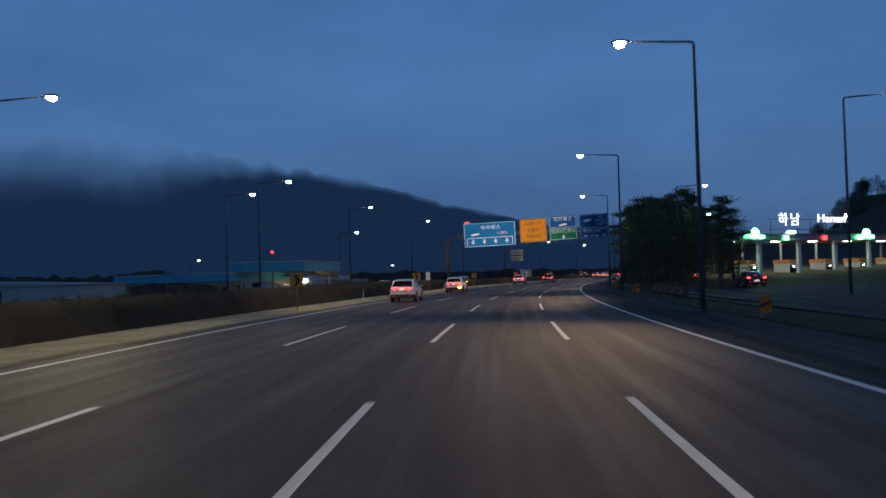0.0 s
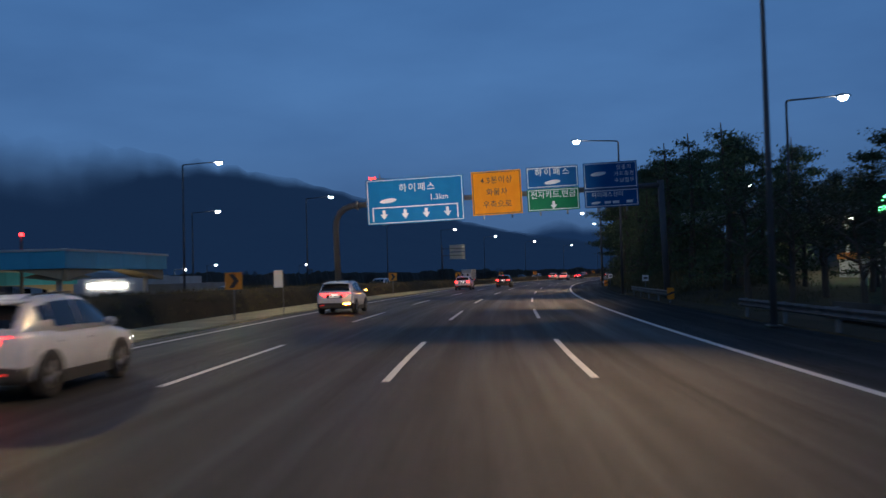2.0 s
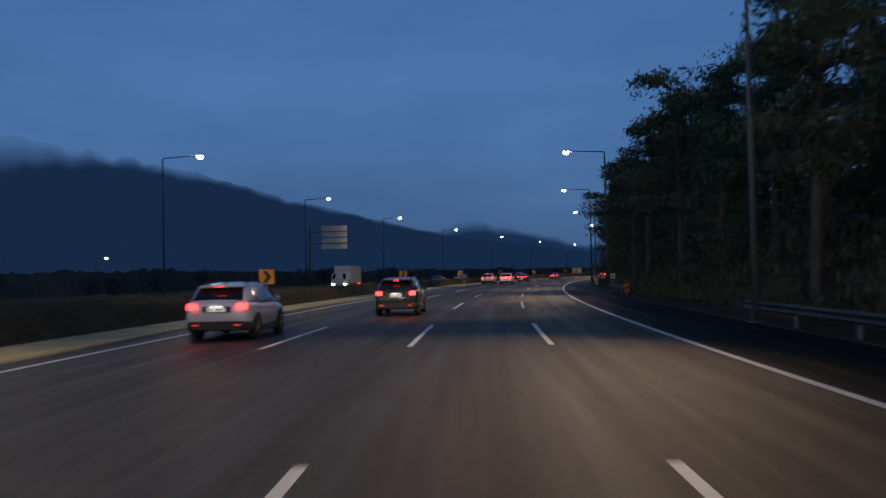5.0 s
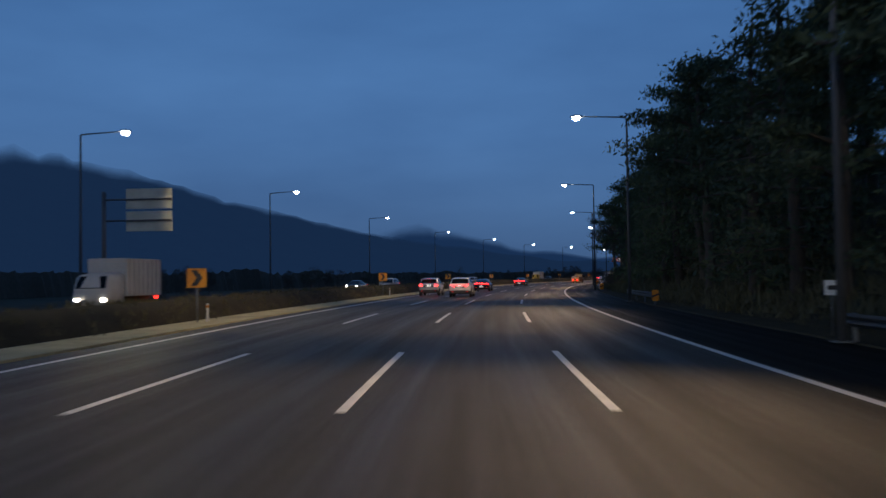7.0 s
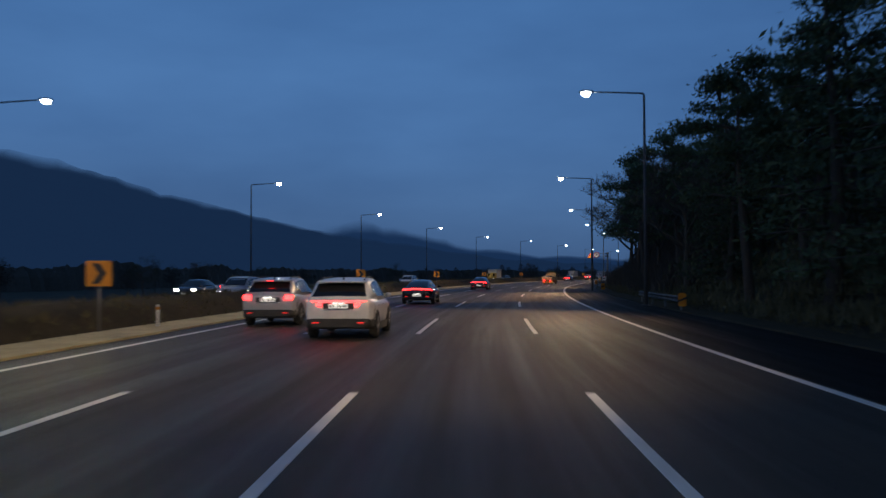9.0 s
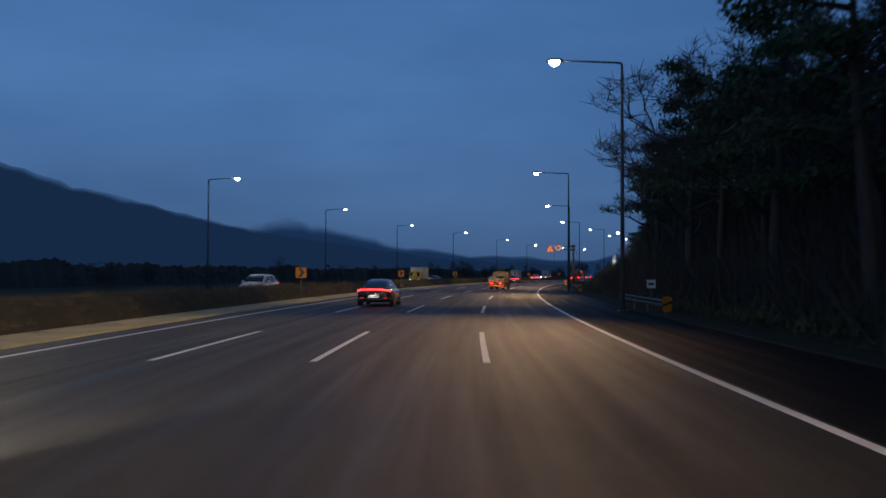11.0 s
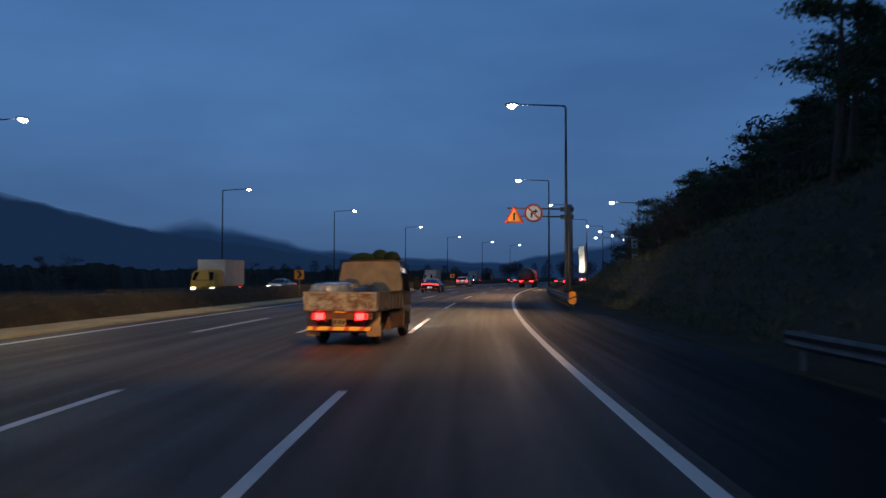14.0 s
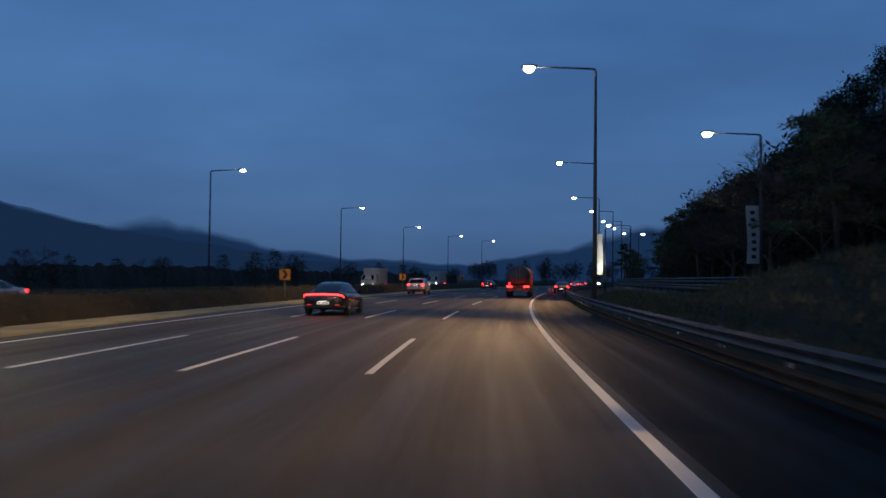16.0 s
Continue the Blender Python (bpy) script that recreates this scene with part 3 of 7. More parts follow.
def car(name, m, label, kind="suv", body=WHITE_PAINT, tail="blocks", hot=False, front=False, indicator=False, category="car", group="vehicles on the motorway"):
    """A car with its rear at y = 0, its front towards y positive, standing on z = 0."""
    t = thing(name, m, label, category, group)
    suv = kind == "suv"
    if suv:
        L, W, belt, wr, prof, axles = 4.6, 0.93, 1.07, 0.37, SUV_CABIN, (0.92, 3.66)
        secs = [body_section(0.0, 0.80, 0.46, 0.96, 1.02), body_section(0.03, 0.86, 0.40, 1.05, 1.09), body_section(0.12, 0.905, 0.36, 1.08, 1.11), body_section(0.4, 0.93, 0.30, 1.09, 1.12),
                body_section(0.9, 0.945, 0.26, 1.08, 1.10), body_section(1.6, 0.925, 0.24, 1.05, 1.08), body_section(2.6, 0.925, 0.24, 1.03, 1.06), body_section(3.3, 0.935, 0.24, 1.01, 1.06),
                body_section(3.8, 0.94, 0.24, 0.95, 1.01), body_section(4.25, 0.90, 0.26, 0.88, 0.93), body_section(4.52, 0.82, 0.32, 0.76, 0.82), body_section(4.6, 0.70, 0.40, 0.62, 0.66)]
    else:
        L, W, belt, wr, prof, axles = 4.98, 0.935, 0.93, 0.35, COUPE_CABIN, (1.02, 3.92)
        secs = [body_section(0.0, 0.76, 0.42, 0.84, 0.88), body_section(0.04, 0.84, 0.36, 0.93, 0.97), body_section(0.18, 0.895, 0.30, 0.96, 1.00), body_section(0.6, 0.925, 0.24, 0.965, 1.01),
                body_section(1.05, 0.945, 0.20, 0.955, 0.98), body_section(1.9, 0.92, 0.20, 0.93, 0.95), body_section(3.1, 0.925, 0.20, 0.90, 0.94), body_section(3.6, 0.935, 0.20, 0.87, 0.93),
                body_section(4.1, 0.93, 0.20, 0.83, 0.89), body_section(4.6, 0.89, 0.22, 0.76, 0.81), body_section(4.9, 0.80, 0.28, 0.62, 0.68), body_section(4.98, 0.66, 0.36, 0.54, 0.57)]
    part("body", loft(bmesh.new(), secs), body, t, smooth_faces=True)
    bm = bmesh.new()
    rows = []
    for y, wb, wt, zr in prof:
        zb = belt - 0.04
        rows.append((y, [(0, zb), (wb, zb), (wb - 0.3 * (wb - wt), zb + (zr - zb) * 0.42), (wt + 0.015, zr - 0.05), (wt - 0.05, zr - 0.012), (wt * 0.6, zr + 0.008), (0, zr + 0.016)]))
    loft(bm, rows)
    part("roof", bm, body, t, "painted roof with pillars", True)
    # screens and side windows
    panes = [("rear_window", [top_pane(prof, 0.13, 0.53, 0.74, 0.64)] if suv else [top_pane(prof, 0.52, 1.55, 0.60, 0.50)]),
             ("windscreen", [top_pane(prof, prof[-1][0] - 0.06, 2.72 if suv else 2.95, 0.70, 0.58)])]
    for sx in (-1, 1):
        if suv:
            spans = ((0.78, 1.12, 0.36, 0.84), (1.16, 2.04, 0.12, 0.88), (2.10, 3.36, 0.10, 0.90))
        else:
            spans = ((1.02, 1.30, 0.30, 0.80), (1.34, 2.20, 0.14, 0.86), (2.28, 3.55, 0.12, 0.88))
        for ya, yb, v0, v1 in spans:
            panes.append(("side_window", [side_pane(prof, belt, ya, yb, v0, v1, sx)]))
    for pname, prow in panes:
        bm = bmesh.new()
        for r in prow:
            patch(bm, r)
        part(pname, bm, GLASS, t, "dark tinted glass", True)
    if suv:
        bm = bmesh.new()
        loft(bm, [(0.30, [(0, 1.535), (0.62, 1.525), (0.66, 1.535), (0.62, 1.55), (0, 1.56)]), (0.75, [(0, 1.57), (0.66, 1.55), (0.70, 1.57), (0.64, 1.60), (0, 1.615)])])
        part("spoiler", bm, body, t, "roof spoiler", True)
    # wheels, arches and lower cladding
    for sx in (-1, 1):
        for ay in axles:
            bm = bmesh.new()
            arch(bm, sx * (W + 0.022), ay, wr + (0.085 if suv else 0.045), sx)
            part("wheel_arch", bm, TRIM, t)
        for ay in axles:
            wheel(t, sx * (W - 0.075), ay, wr, 0.23, sx)
        bm = bmesh.new()
        box(bm, sx * W - 0.03, sx * W + 0.018, axles[0] + 0.42, axles[1] - 0.42, 0.20, 0.40 if suv else 0.27, 0.012)
        part("sill", bm, TRIM, t)
        bm = bmesh.new()
        my = 2.98 if suv else 3.2
        loft(bm, [(my, [(0, 0.0), (0.08, 0.0), (0.10, 0.06), (0.07, 0.13), (0, 0.14)]), (my + 0.12, [(0, 0.02), (0.06, 0.02), (0.08, 0.06), (0.05, 0.11), (0, 0.12)])])
        part("mirror", bm, body, t, smooth_faces=True, at=pose(sx * (W + 0.08), 0, belt))
        for hy in (1.25, 2.35):
            lamp_box("door_handle", t, sx * (W - 0.012), sx * (W + 0.018), hy, hy + 0.2, belt - 0.20, belt - 0.17, body, bevel=0.006)
    bm = bmesh.new()
    zt = 0.56 if suv else 0.42
    loft(bm, [(-0.05, [(0, 0.34), (0.66, 0.34), (0.72, 0.40), (0.72, zt - 0.04), (0.66, zt), (0, zt)]), (0.02, [(0, 0.30), (0.80, 0.30), (0.85, 0.38), (0.85, zt - 0.02), (0.80, zt + 0.01), (0, zt + 0.01)]),
              (0.30, [(0, 0.27), (0.88, 0.27), (0.935, 0.34), (0.935, zt - 0.02), (0.92, zt), (0, zt)])])
    bumper = part("rear_bumper", bm, TRIM, t, "black plastic bumper")
    lamp_box("front_bumper", t, -0.72, 0.72, L - 0.14, L + 0.03, 0.28, 0.45, TRIM, bevel=0.03)
    for sx in (-1, 1):
        lamp_box("reflector", bumper, sx * 0.52, sx * 0.70, -0.056, -0.04, 0.44, 0.475, REFLECT, bevel=0.004)
    # lamps
    zl = 0.97 if suv else 0.82
    tm = TAIL_HOT if hot else TAIL
    if tail == "bar":
        bm = bmesh.new()
        tube(bm, [(-0.80, 0.05, zl + 0.06), (-0.6, 0.0, zl + 0.06), (0, -0.012, zl + 0.06), (0.6, 0.0, zl + 0.06), (0.80, 0.05, zl + 0.06)], 0.018, 6)
        part("light_bar", bm, tm, t, "glowing red light bar", True)
        for sx in (-1, 1):
            for k in (0, 1):
                bm = bmesh.new()
                x0 = sx * (0.86 - 0.21 * k)
                y0 = 0.055 - 0.05 * k
                vs = [bm.verts.new(c) for c in ((x0, y0 + 0.03, zl + 0.055), (x0 - sx * 0.13, y0 - 0.035, zl + 0.055), (x0 - sx * 0.21, y0 - 0.05, zl - 0.07), (x0 - sx * 0.10, y0 - 0.03, zl - 0.07))]
                ws = [bm.verts.new((v.co.x, 0.14, v.co.z)) for v in vs]
                bm.faces.new(vs)
                for i in range(4):
                    bm.faces.new((vs[i], vs[(i + 1) % 4], ws[(i + 1) % 4], ws[i]))
                bmesh.ops.recalc_face_normals(bm, faces=bm.faces)
                part("tail_lamp", bm, TAIL_HOT, t, "glowing red tail lamp")
    elif tail == "wide":
        bm = bmesh.new()
        pts = [(-0.86, 0.14, zl - 0.04), (-0.83, 0.05, zl + 0.03), (-0.7, 0.01, zl + 0.065), (-0.35, -0.012, zl + 0.085), (0, -0.02, zl + 0.09), (0.35, -0.012, zl + 0.085), (0.7, 0.01, zl + 0.065), (0.83, 0.05, zl + 0.03), (0.86, 0.14, zl - 0.04)]
        tube(bm, pts, 0.03, 8)
        part("light_bar", bm, TAIL_HOT, t, "long glowing red light bar", True)
        bm = bmesh.new()
        tube(bm, [(p[0], p[1] + 0.02, p[2] - 0.035) for p in pts], 0.03, 8)
        part("lamp_strip", bm, REFLECT, t, "dim red strip under the light bar", True)
    else:
        for sx in (-1, 1):
            bm = bmesh.new()
            loft(bm, [(-0.02, [(0, -0.07), (0.12, -0.07), (0.14, 0.0), (0.12, 0.10), (0, 0.10)]), (0.16, [(0, -0.07), (0.13, -0.07), (0.15, 0.0), (0.13, 0.10), (0, 0.10)])])
            part("tail_lamp", bm, tm, t, "glowing red tail lamp", at=pose(sx * 0.73, 0.0, zl, 0, 0, sx * 12))
        lamp_box("brake_light", t, -0.12, 0.12, 0.27 if suv else 0.50, 0.31 if suv else 0.54, 1.535 if suv else 1.06, 1.55 if suv else 1.075, TAIL, bevel=0.004)
    pz = 0.90 if suv else 0.53
    if suv:
        lamp_box("plate_recess", t, -0.42, 0.42, -0.008, 0.05, 0.82, 0.985, TRIM, bevel=0.01)
        lamp_box("tailgate_trim", t, -0.40, 0.40, -0.02, 0.02, 0.795, 0.812, CHROME, bevel=0.005)
    number_plate(t, 0, -0.015 if suv else -0.055, pz)
    lamp_box("plate_light", t, -0.16, 0.16, -0.06 if suv else -0.09, -0.035 if suv else -0.065, pz + 0.075, pz + 0.085, PLATE_LAMP, bevel=0.002)
    if indicator:
        lamp_box("indicator", bumper, 0.46, 0.80, -0.066, -0.03, 0.475, 0.555, AMBER, "glowing amber indicator", 0.02)
        lamp_box("mirror_indicator", t, W + 0.09, W + 0.18, 2.955, 2.985, belt + 0.04, belt + 0.09, AMBER, "glowing amber indicator", 0.008)
    for sx in (-1, 1):
        lamp_box("headlamp", t, sx * 0.50, sx * 0.78, L - 0.16, L - 0.01, 0.62, 0.74, HEADLAMP, "lit headlamp", 0.02)
    number_plate(t, 0, L + 0.03, 0.42, back=False)
    if suv:
        for sx in (-1, 1):
            bm = bmesh.new()
            tube(bm, [(sx * 0.59, 0.75, 1.59), (sx * 0.60, 0.95, 1.665), (sx * 0.60, 2.3, 1.70), (sx * 0.59, 2.55, 1.625)], 0.018, 6)
            part("roof_rail", bm, TRIM, t)
    fy, fz = (0.85, 1.60) if suv else (1.75, 1.38)
    bm = bmesh.new()
    loft(bm, [(fy, [(0, fz), (0.03, fz), (0.02, fz + 0.03), (0, fz + 0.09)]), (fy + 0.22, [(0, fz), (0.03, fz), (0.02, fz + 0.03), (0, fz + 0.04)])])
    part("aerial_fin", bm, TRIM, t)
    return t


def beam(m, x, y, z, watts, size=58, tilt=-2.0, turn=0.0, colour=(1.0, 0.95, 0.86)):
    ld = bpy.data.lights.new("headlight_beam", "SPOT")
    ld.energy, ld.color, ld.spot_size, ld.spot_blend, ld.shadow_soft_size = watts, colour, radians(size), 0.7, 0.08
    ob = new("headlight_beam", ld)
    ob.matrix_basis = m @ pose(x, y, z, 90 + tilt, 0, turn)
    return ob


# ---- flatbed truck ----
BLACK_SHELL = material("black_grimy_plastic", (0.008, 0.008, 0.009), 0.6, second=(0.013, 0.013, 0.014), scale=6.0, gloss=0.2)
PALE_RAIL = material("worn_pale_steel", (0.46, 0.41, 0.33), 0.7, second=(0.26, 0.17, 0.10), scale=5.0, bump=0.3)
RUST = material("rusty_painted_steel", (0.48, 0.40, 0.28), 0.8, second=(0.17, 0.080, 0.034), scale=3.4, bump=0.5, amount=0.3, stretch=(1.0, 1.0, 1.6))
BED_GREY = material("dirty_grey_steel", (0.12, 0.13, 0.14), 0.7, second=(0.10, 0.066, 0.042), scale=3.5, bump=0.4)
TAN_FLAP = material("tan_rubber_flap", (0.42, 0.29, 0.14), 0.9, second=(0.30, 0.19, 0.09), scale=3.0, bump=0.4)
CANVAS = material("beige_canvas", (0.27, 0.21, 0.14), 0.9, second=(0.18, 0.14, 0.09), scale=3.0, bump=0.4, bump_scale=40)
PLASTIC = material("clear_plastic_wrap", (0.26, 0.29, 0.33), 0.14, second=(0.10, 0.115, 0.125), scale=5.0, bump=1.0, bump_scale=7, coat=0.9)
CHASSIS = material("rusty_chassis", (0.09, 0.05, 0.028), 0.9, second=(0.20, 0.088, 0.034), scale=3.0, bump=0.5)
NET = material("green_tarpaulin", (0.010, 0.020, 0.010), 0.8, second=(0.018, 0.030, 0.014), scale=4.0, bump=0.8, bump_scale=14, gloss=0.1)
DARK_WRAP = material("dark_crinkled_wrap", (0.020, 0.032, 0.030), 0.3, second=(0.05, 0.065, 0.06), scale=4.0, bump=1.0, bump_scale=8, coat=0.3)
FOIL = material("crumpled_glossy_sheet", (0.010, 0.014, 0.012), 0.17, second=(0.03, 0.036, 0.03), scale=5.0, bump=0.5, bump_scale=20, gloss=1.0)
# Reflective orange tape; its emission paints headlight glare thrown back.
ORANGE_TAPE = material("glowing_orange_tape", (0.90, 0.38, 0.03), 0.35, second=(0.95, 0.48, 0.04), scale=7.0, emit=(1.0, 0.35, 0.03), strength=0.35)
RED_TAPE = material("red_reflective_tape", (0.85, 0.14, 0.04), 0.35, second=(0.75, 0.12, 0.03), scale=7.0)
YELLOW_PLATE = material("yellow_number_plate", (0.55, 0.34, 0.08), 0.5, second=(0.45, 0.27, 0.06), scale=6)


def flatbed_truck(m):
    t = thing("flatbed_truck", m, "rusty white one-ton flatbed truck carrying wrapped goods", "truck", "vehicles on the motorway")
    W = 0.91
    # cab
    bm = bmesh.new()
    secs = [(2.95, [(0, 0.55), (0.78, 0.55), (0.80, 0.9), (0.80, 1.3), (0.72, 1.86), (0.55, 1.93), (0, 1.95)]),
            (3.2, [(0, 0.5), (0.80, 0.5), (0.82, 0.9), (0.82, 1.3), (0.74, 1.90), (0.58, 1.97), (0, 1.99)]),
            (4.2, [(0, 0.45), (0.80, 0.45), (0.82, 0.9), (0.82, 1.3), (0.73, 1.88), (0.57, 1.95), (0, 1.97)]),
            (4.55, [(0, 0.45), (0.78, 0.45), (0.81, 0.85), (0.80, 1.25), (0.68, 1.74), (0.52, 1.80), (0, 1.82)]),
            (4.85, [(0, 0.48), (0.74, 0.48), (0.78, 0.8), (0.76, 1.15), (0.66, 1.30), (0.5, 1.33), (0, 1.35)]),
            (4.95, [(0, 0.52), (0.66, 0.52), (0.70, 0.75), (0.68, 1.0), (0.6, 1.1), (0.45, 1.12), (0, 1.13)])]
    cab = part("cab", loft(bm, [(y, [(x * 0.90, z) for x, z in half]) for y, half in secs]), GRIMY_PAINT, t, "grimy white cab", True)
    for sx in (-1, 1):
        bm = bmesh.new()
        vs = [bm.verts.new(c) for c in ((sx * 0.77, 3.35, 1.28), (sx * 0.77, 4.4, 1.22), (sx * 0.715, 4.28, 1.72), (sx * 0.708, 3.45, 1.78))]
        ws = [bm.verts.new((v.co.x - sx * 0.05, v.co.y, v.co.z)) for v in vs]
        bm.faces.new(vs)
        for i in range(4):
            bm.faces.new((vs[i], vs[(i + 1) % 4], ws[(i + 1) % 4], ws[i]))
        bmesh.ops.recalc_face_normals(bm, faces=bm.faces)
        part("side_window", bm, GLASS, cab, "dark side window")
        bm = bmesh.new()
        box(bm, sx * 0.93 - 0.10, sx * 0.93 + 0.10, 4.50, 4.60, 1.28, 1.64, 0.045)
        tube(bm, [(sx * 0.64, 4.5, 1.60), (sx * 0.84, 4.56, 1.70), (sx * 0.93, 4.56, 1.66), (sx * 0.93, 4.56, 1.24), (sx * 0.70, 4.56, 1.16)], 0.014, 6)
        part("mirror", bm, BLACK_SHELL, t, "dark door mirror on a bent arm")
        bm = bmesh.new()
        box(bm, sx * 0.72 - 0.14, sx * 0.72 + 0.14, 3.16, 3.34, 0.24, 0.80, 0.04)
        part("wheel_guard", bm, CHASSIS, t, "rusty guard behind the front wheel")
    bm = bmesh.new()
    vs = [bm.verts.new(c) for c in ((-0.64, 4.86, 1.34), (0.64, 4.86, 1.34), (0.58, 4.56, 1.78), (-0.58, 4.56, 1.78))]
    bm.faces.new(vs)
    bmesh.ops.solidify(bm, geom=bm.faces[:], thickness=-0.02)
    part("windscreen", bm, GLASS, cab)
    # guard behind the cab, covered with canvas
    bm = bmesh.new()
    loft(bm, [(2.78, [(0, 1.0), (0.89, 1.0), (0.88, 1.5), (0.80, 2.02), (0.72, 2.06), (0, 2.07)]), (2.92, [(0, 1.0), (0.89, 1.0), (0.88, 1.5), (0.80, 2.02), (0.72, 2.06), (0, 2.07)])])
    part("canvas_guard", bm, CANVAS, t, "beige canvas-covered guard behind the cab")
    # bed
    bm = bmesh.new()
    box(bm, -W, W, 0.03, 2.78, 0.80, 0.86)
    part("bed_floor", bm, BED_GREY, t)
    bm = bmesh.new()
    box(bm, -W, W, -0.02, 0.03, 0.82, 1.28, 0.008)
    gate = part("tailgate", bm, RUST, t, "rusty dented tailgate")
    for z in (0.84, 1.245):
        bm = bmesh.new()
        box(bm, -W - 0.01, W + 0.01, -0.045, -0.021, z, z + 0.04, 0.006)
        part("gate_rail", bm, PALE_RAIL if z > 1 else RUST, gate)
    for x in (-W, -0.025, W - 0.05):
        bm = bmesh.new()
        box(bm, x, x + 0.05, -0.043, -0.021, 0.885, 1.24, 0.006)
        part("gate_post", bm, RUST if abs(x) < 0.5 else PALE_RAIL, gate)
    for sx in (-1, 1):
        bm = bmesh.new()
        box(bm, sx * W - 0.02, sx * W + 0.02, 0.03, 2.78, 0.82, 1.28, 0.008)
        for k in range(8):
            y = 0.06 + k * 0.37
            box(bm, sx * (W + 0.03) - 0.012, sx * (W + 0.03) + 0.012, y, y + 0.045, 0.83, 1.27, 0.004)
        box(bm, sx * (W + 0.025) - 0.02, sx * (W + 0.025) + 0.02, 0.03, 2.78, 1.25, 1.29, 0.008)
        part("side_board", bm, BED_GREY, t, "ribbed grey side board")
    # chassis, tank, guards
    bm = bmesh.new()
    for x in (-0.38, 0.38):
        box(bm, x - 0.04, x + 0.04, 0.05, 4.6, 0.55, 0.70, 0.01)
    for y in (0.1, 0.9, 1.8, 2.7):
        box(bm, -0.8, 0.8, y, y + 0.07, 0.70, 0.80, 0.01)
    box(bm, -0.80, 0.80, 0.02, 0.10, 0.62, 0.82, 0.01)
    part("chassis", bm, CHASSIS, t, "rusty chassis frame")
    for sx in (-1, 1):
        bm = bmesh.new()
        box(bm, sx * 0.76 - 0.17, sx * 0.76 + 0.17, 0.28, 0.30, 0.20, 0.80, 0.005)
        part("mud_flap", bm, TAN_FLAP, t, "tan mud flap")
        bm = bmesh.new()
        box(bm, sx * 0.72 - 0.16, sx * 0.72 + 0.16, 1.55, 3.05, 0.30, 0.77, 0.05)
        part("side_box", bm, CHASSIS, t)
        wheel(t, sx * 0.70, 0.85, 0.29, 0.20, sx)
        wheel(t, sx * 0.70, 3.75, 0.32, 0.20, sx)
        bm = bmesh.new()
        arch(bm, sx * 0.826, 3.75, 0.40, sx)
        part("wheel_arch", bm, TRIM, t)
        # rear lamps
        lamp_box("tail_lamp", t, sx * 0.41, sx * 0.61, -0.06, 0.02, 0.62, 0.77, TAIL_HOT, "glowing red tail lamp", 0.015)
        lamp_box("lamp_surround", t, sx * 0.612, sx * 0.70, -0.05, 0.02, 0.62, 0.77, REFLECT, bevel=0.01)
    bm = bmesh.new()
    box(bm, -0.80, 0.80, -0.09, -0.02, 0.36, 0.46, 0.012)
    bar = part("bumper_bar", bm, CHASSIS, t)
    # Black boxes added to give the shade under the bed.
    bm = bmesh.new()
    box(bm, -0.62, 0.62, 0.12, 0.16, 0.30, 0.69, 0.01)
    box(bm, -0.40, 0.40, 0.16, 1.30, 0.34, 0.50, 0.08)
    part("underbody", bm, BLACK_SHELL, t, "black panel put in for the shade behind the bumper")
    for k in range(12):
        x = -0.785 + k * 0.131
        bm = bmesh.new()
        box(bm, x, x + 0.129, -0.098, -0.091, 0.365, 0.455)
        for v in bm.verts:
            v.co.x += (v.co.z - 0.41) * 0.5
        part("tape", bm, RED_TAPE if k % 3 == 1 else ORANGE_TAPE, bar)
    for k in range(3):
        x = -0.12 + k * 0.1
        lamp_box("tape", t, x, x + 0.09, -0.052, -0.047, 0.79, 0.815, ORANGE_TAPE, bevel=0.0)
    number_plate(t, 0.0, -0.06, 0.56, 0.33, 0.17, mat=YELLOW_PLATE)
    # headlamps
    for sx in (-1, 1):
        lamp_box("headlamp", t, sx * 0.45, sx * 0.65, 4.93, 4.97, 0.62, 0.76, HEADLAMP, "lit headlamp", 0.015)
    return t


def lumpy(rx, ry, rz, seed, amp=0.18, freq=2.2, sub=3):
    bm = bmesh.new()
    bmesh.ops.create_icosphere(bm, subdivisions=sub, radius=1)
    for v in bm.verts:
        k = 1 + amp * noise.noise(v.co * freq + Vector((seed, 0, 0))) + amp * 0.5 * noise.noise(v.co * freq * 2.5 + Vector((0, seed, 0)))
        v.co = Vector((v.co.x * rx, v.co.y * ry, max(-0.5, v.co.z) * rz)) * k
        v.co.z = max(v.co.z, -0.0)
    return bm


TRUCK_AT = M(384.5, 2.10, 0.0, -8.2)
flatbed_truck(TRUCK_AT)


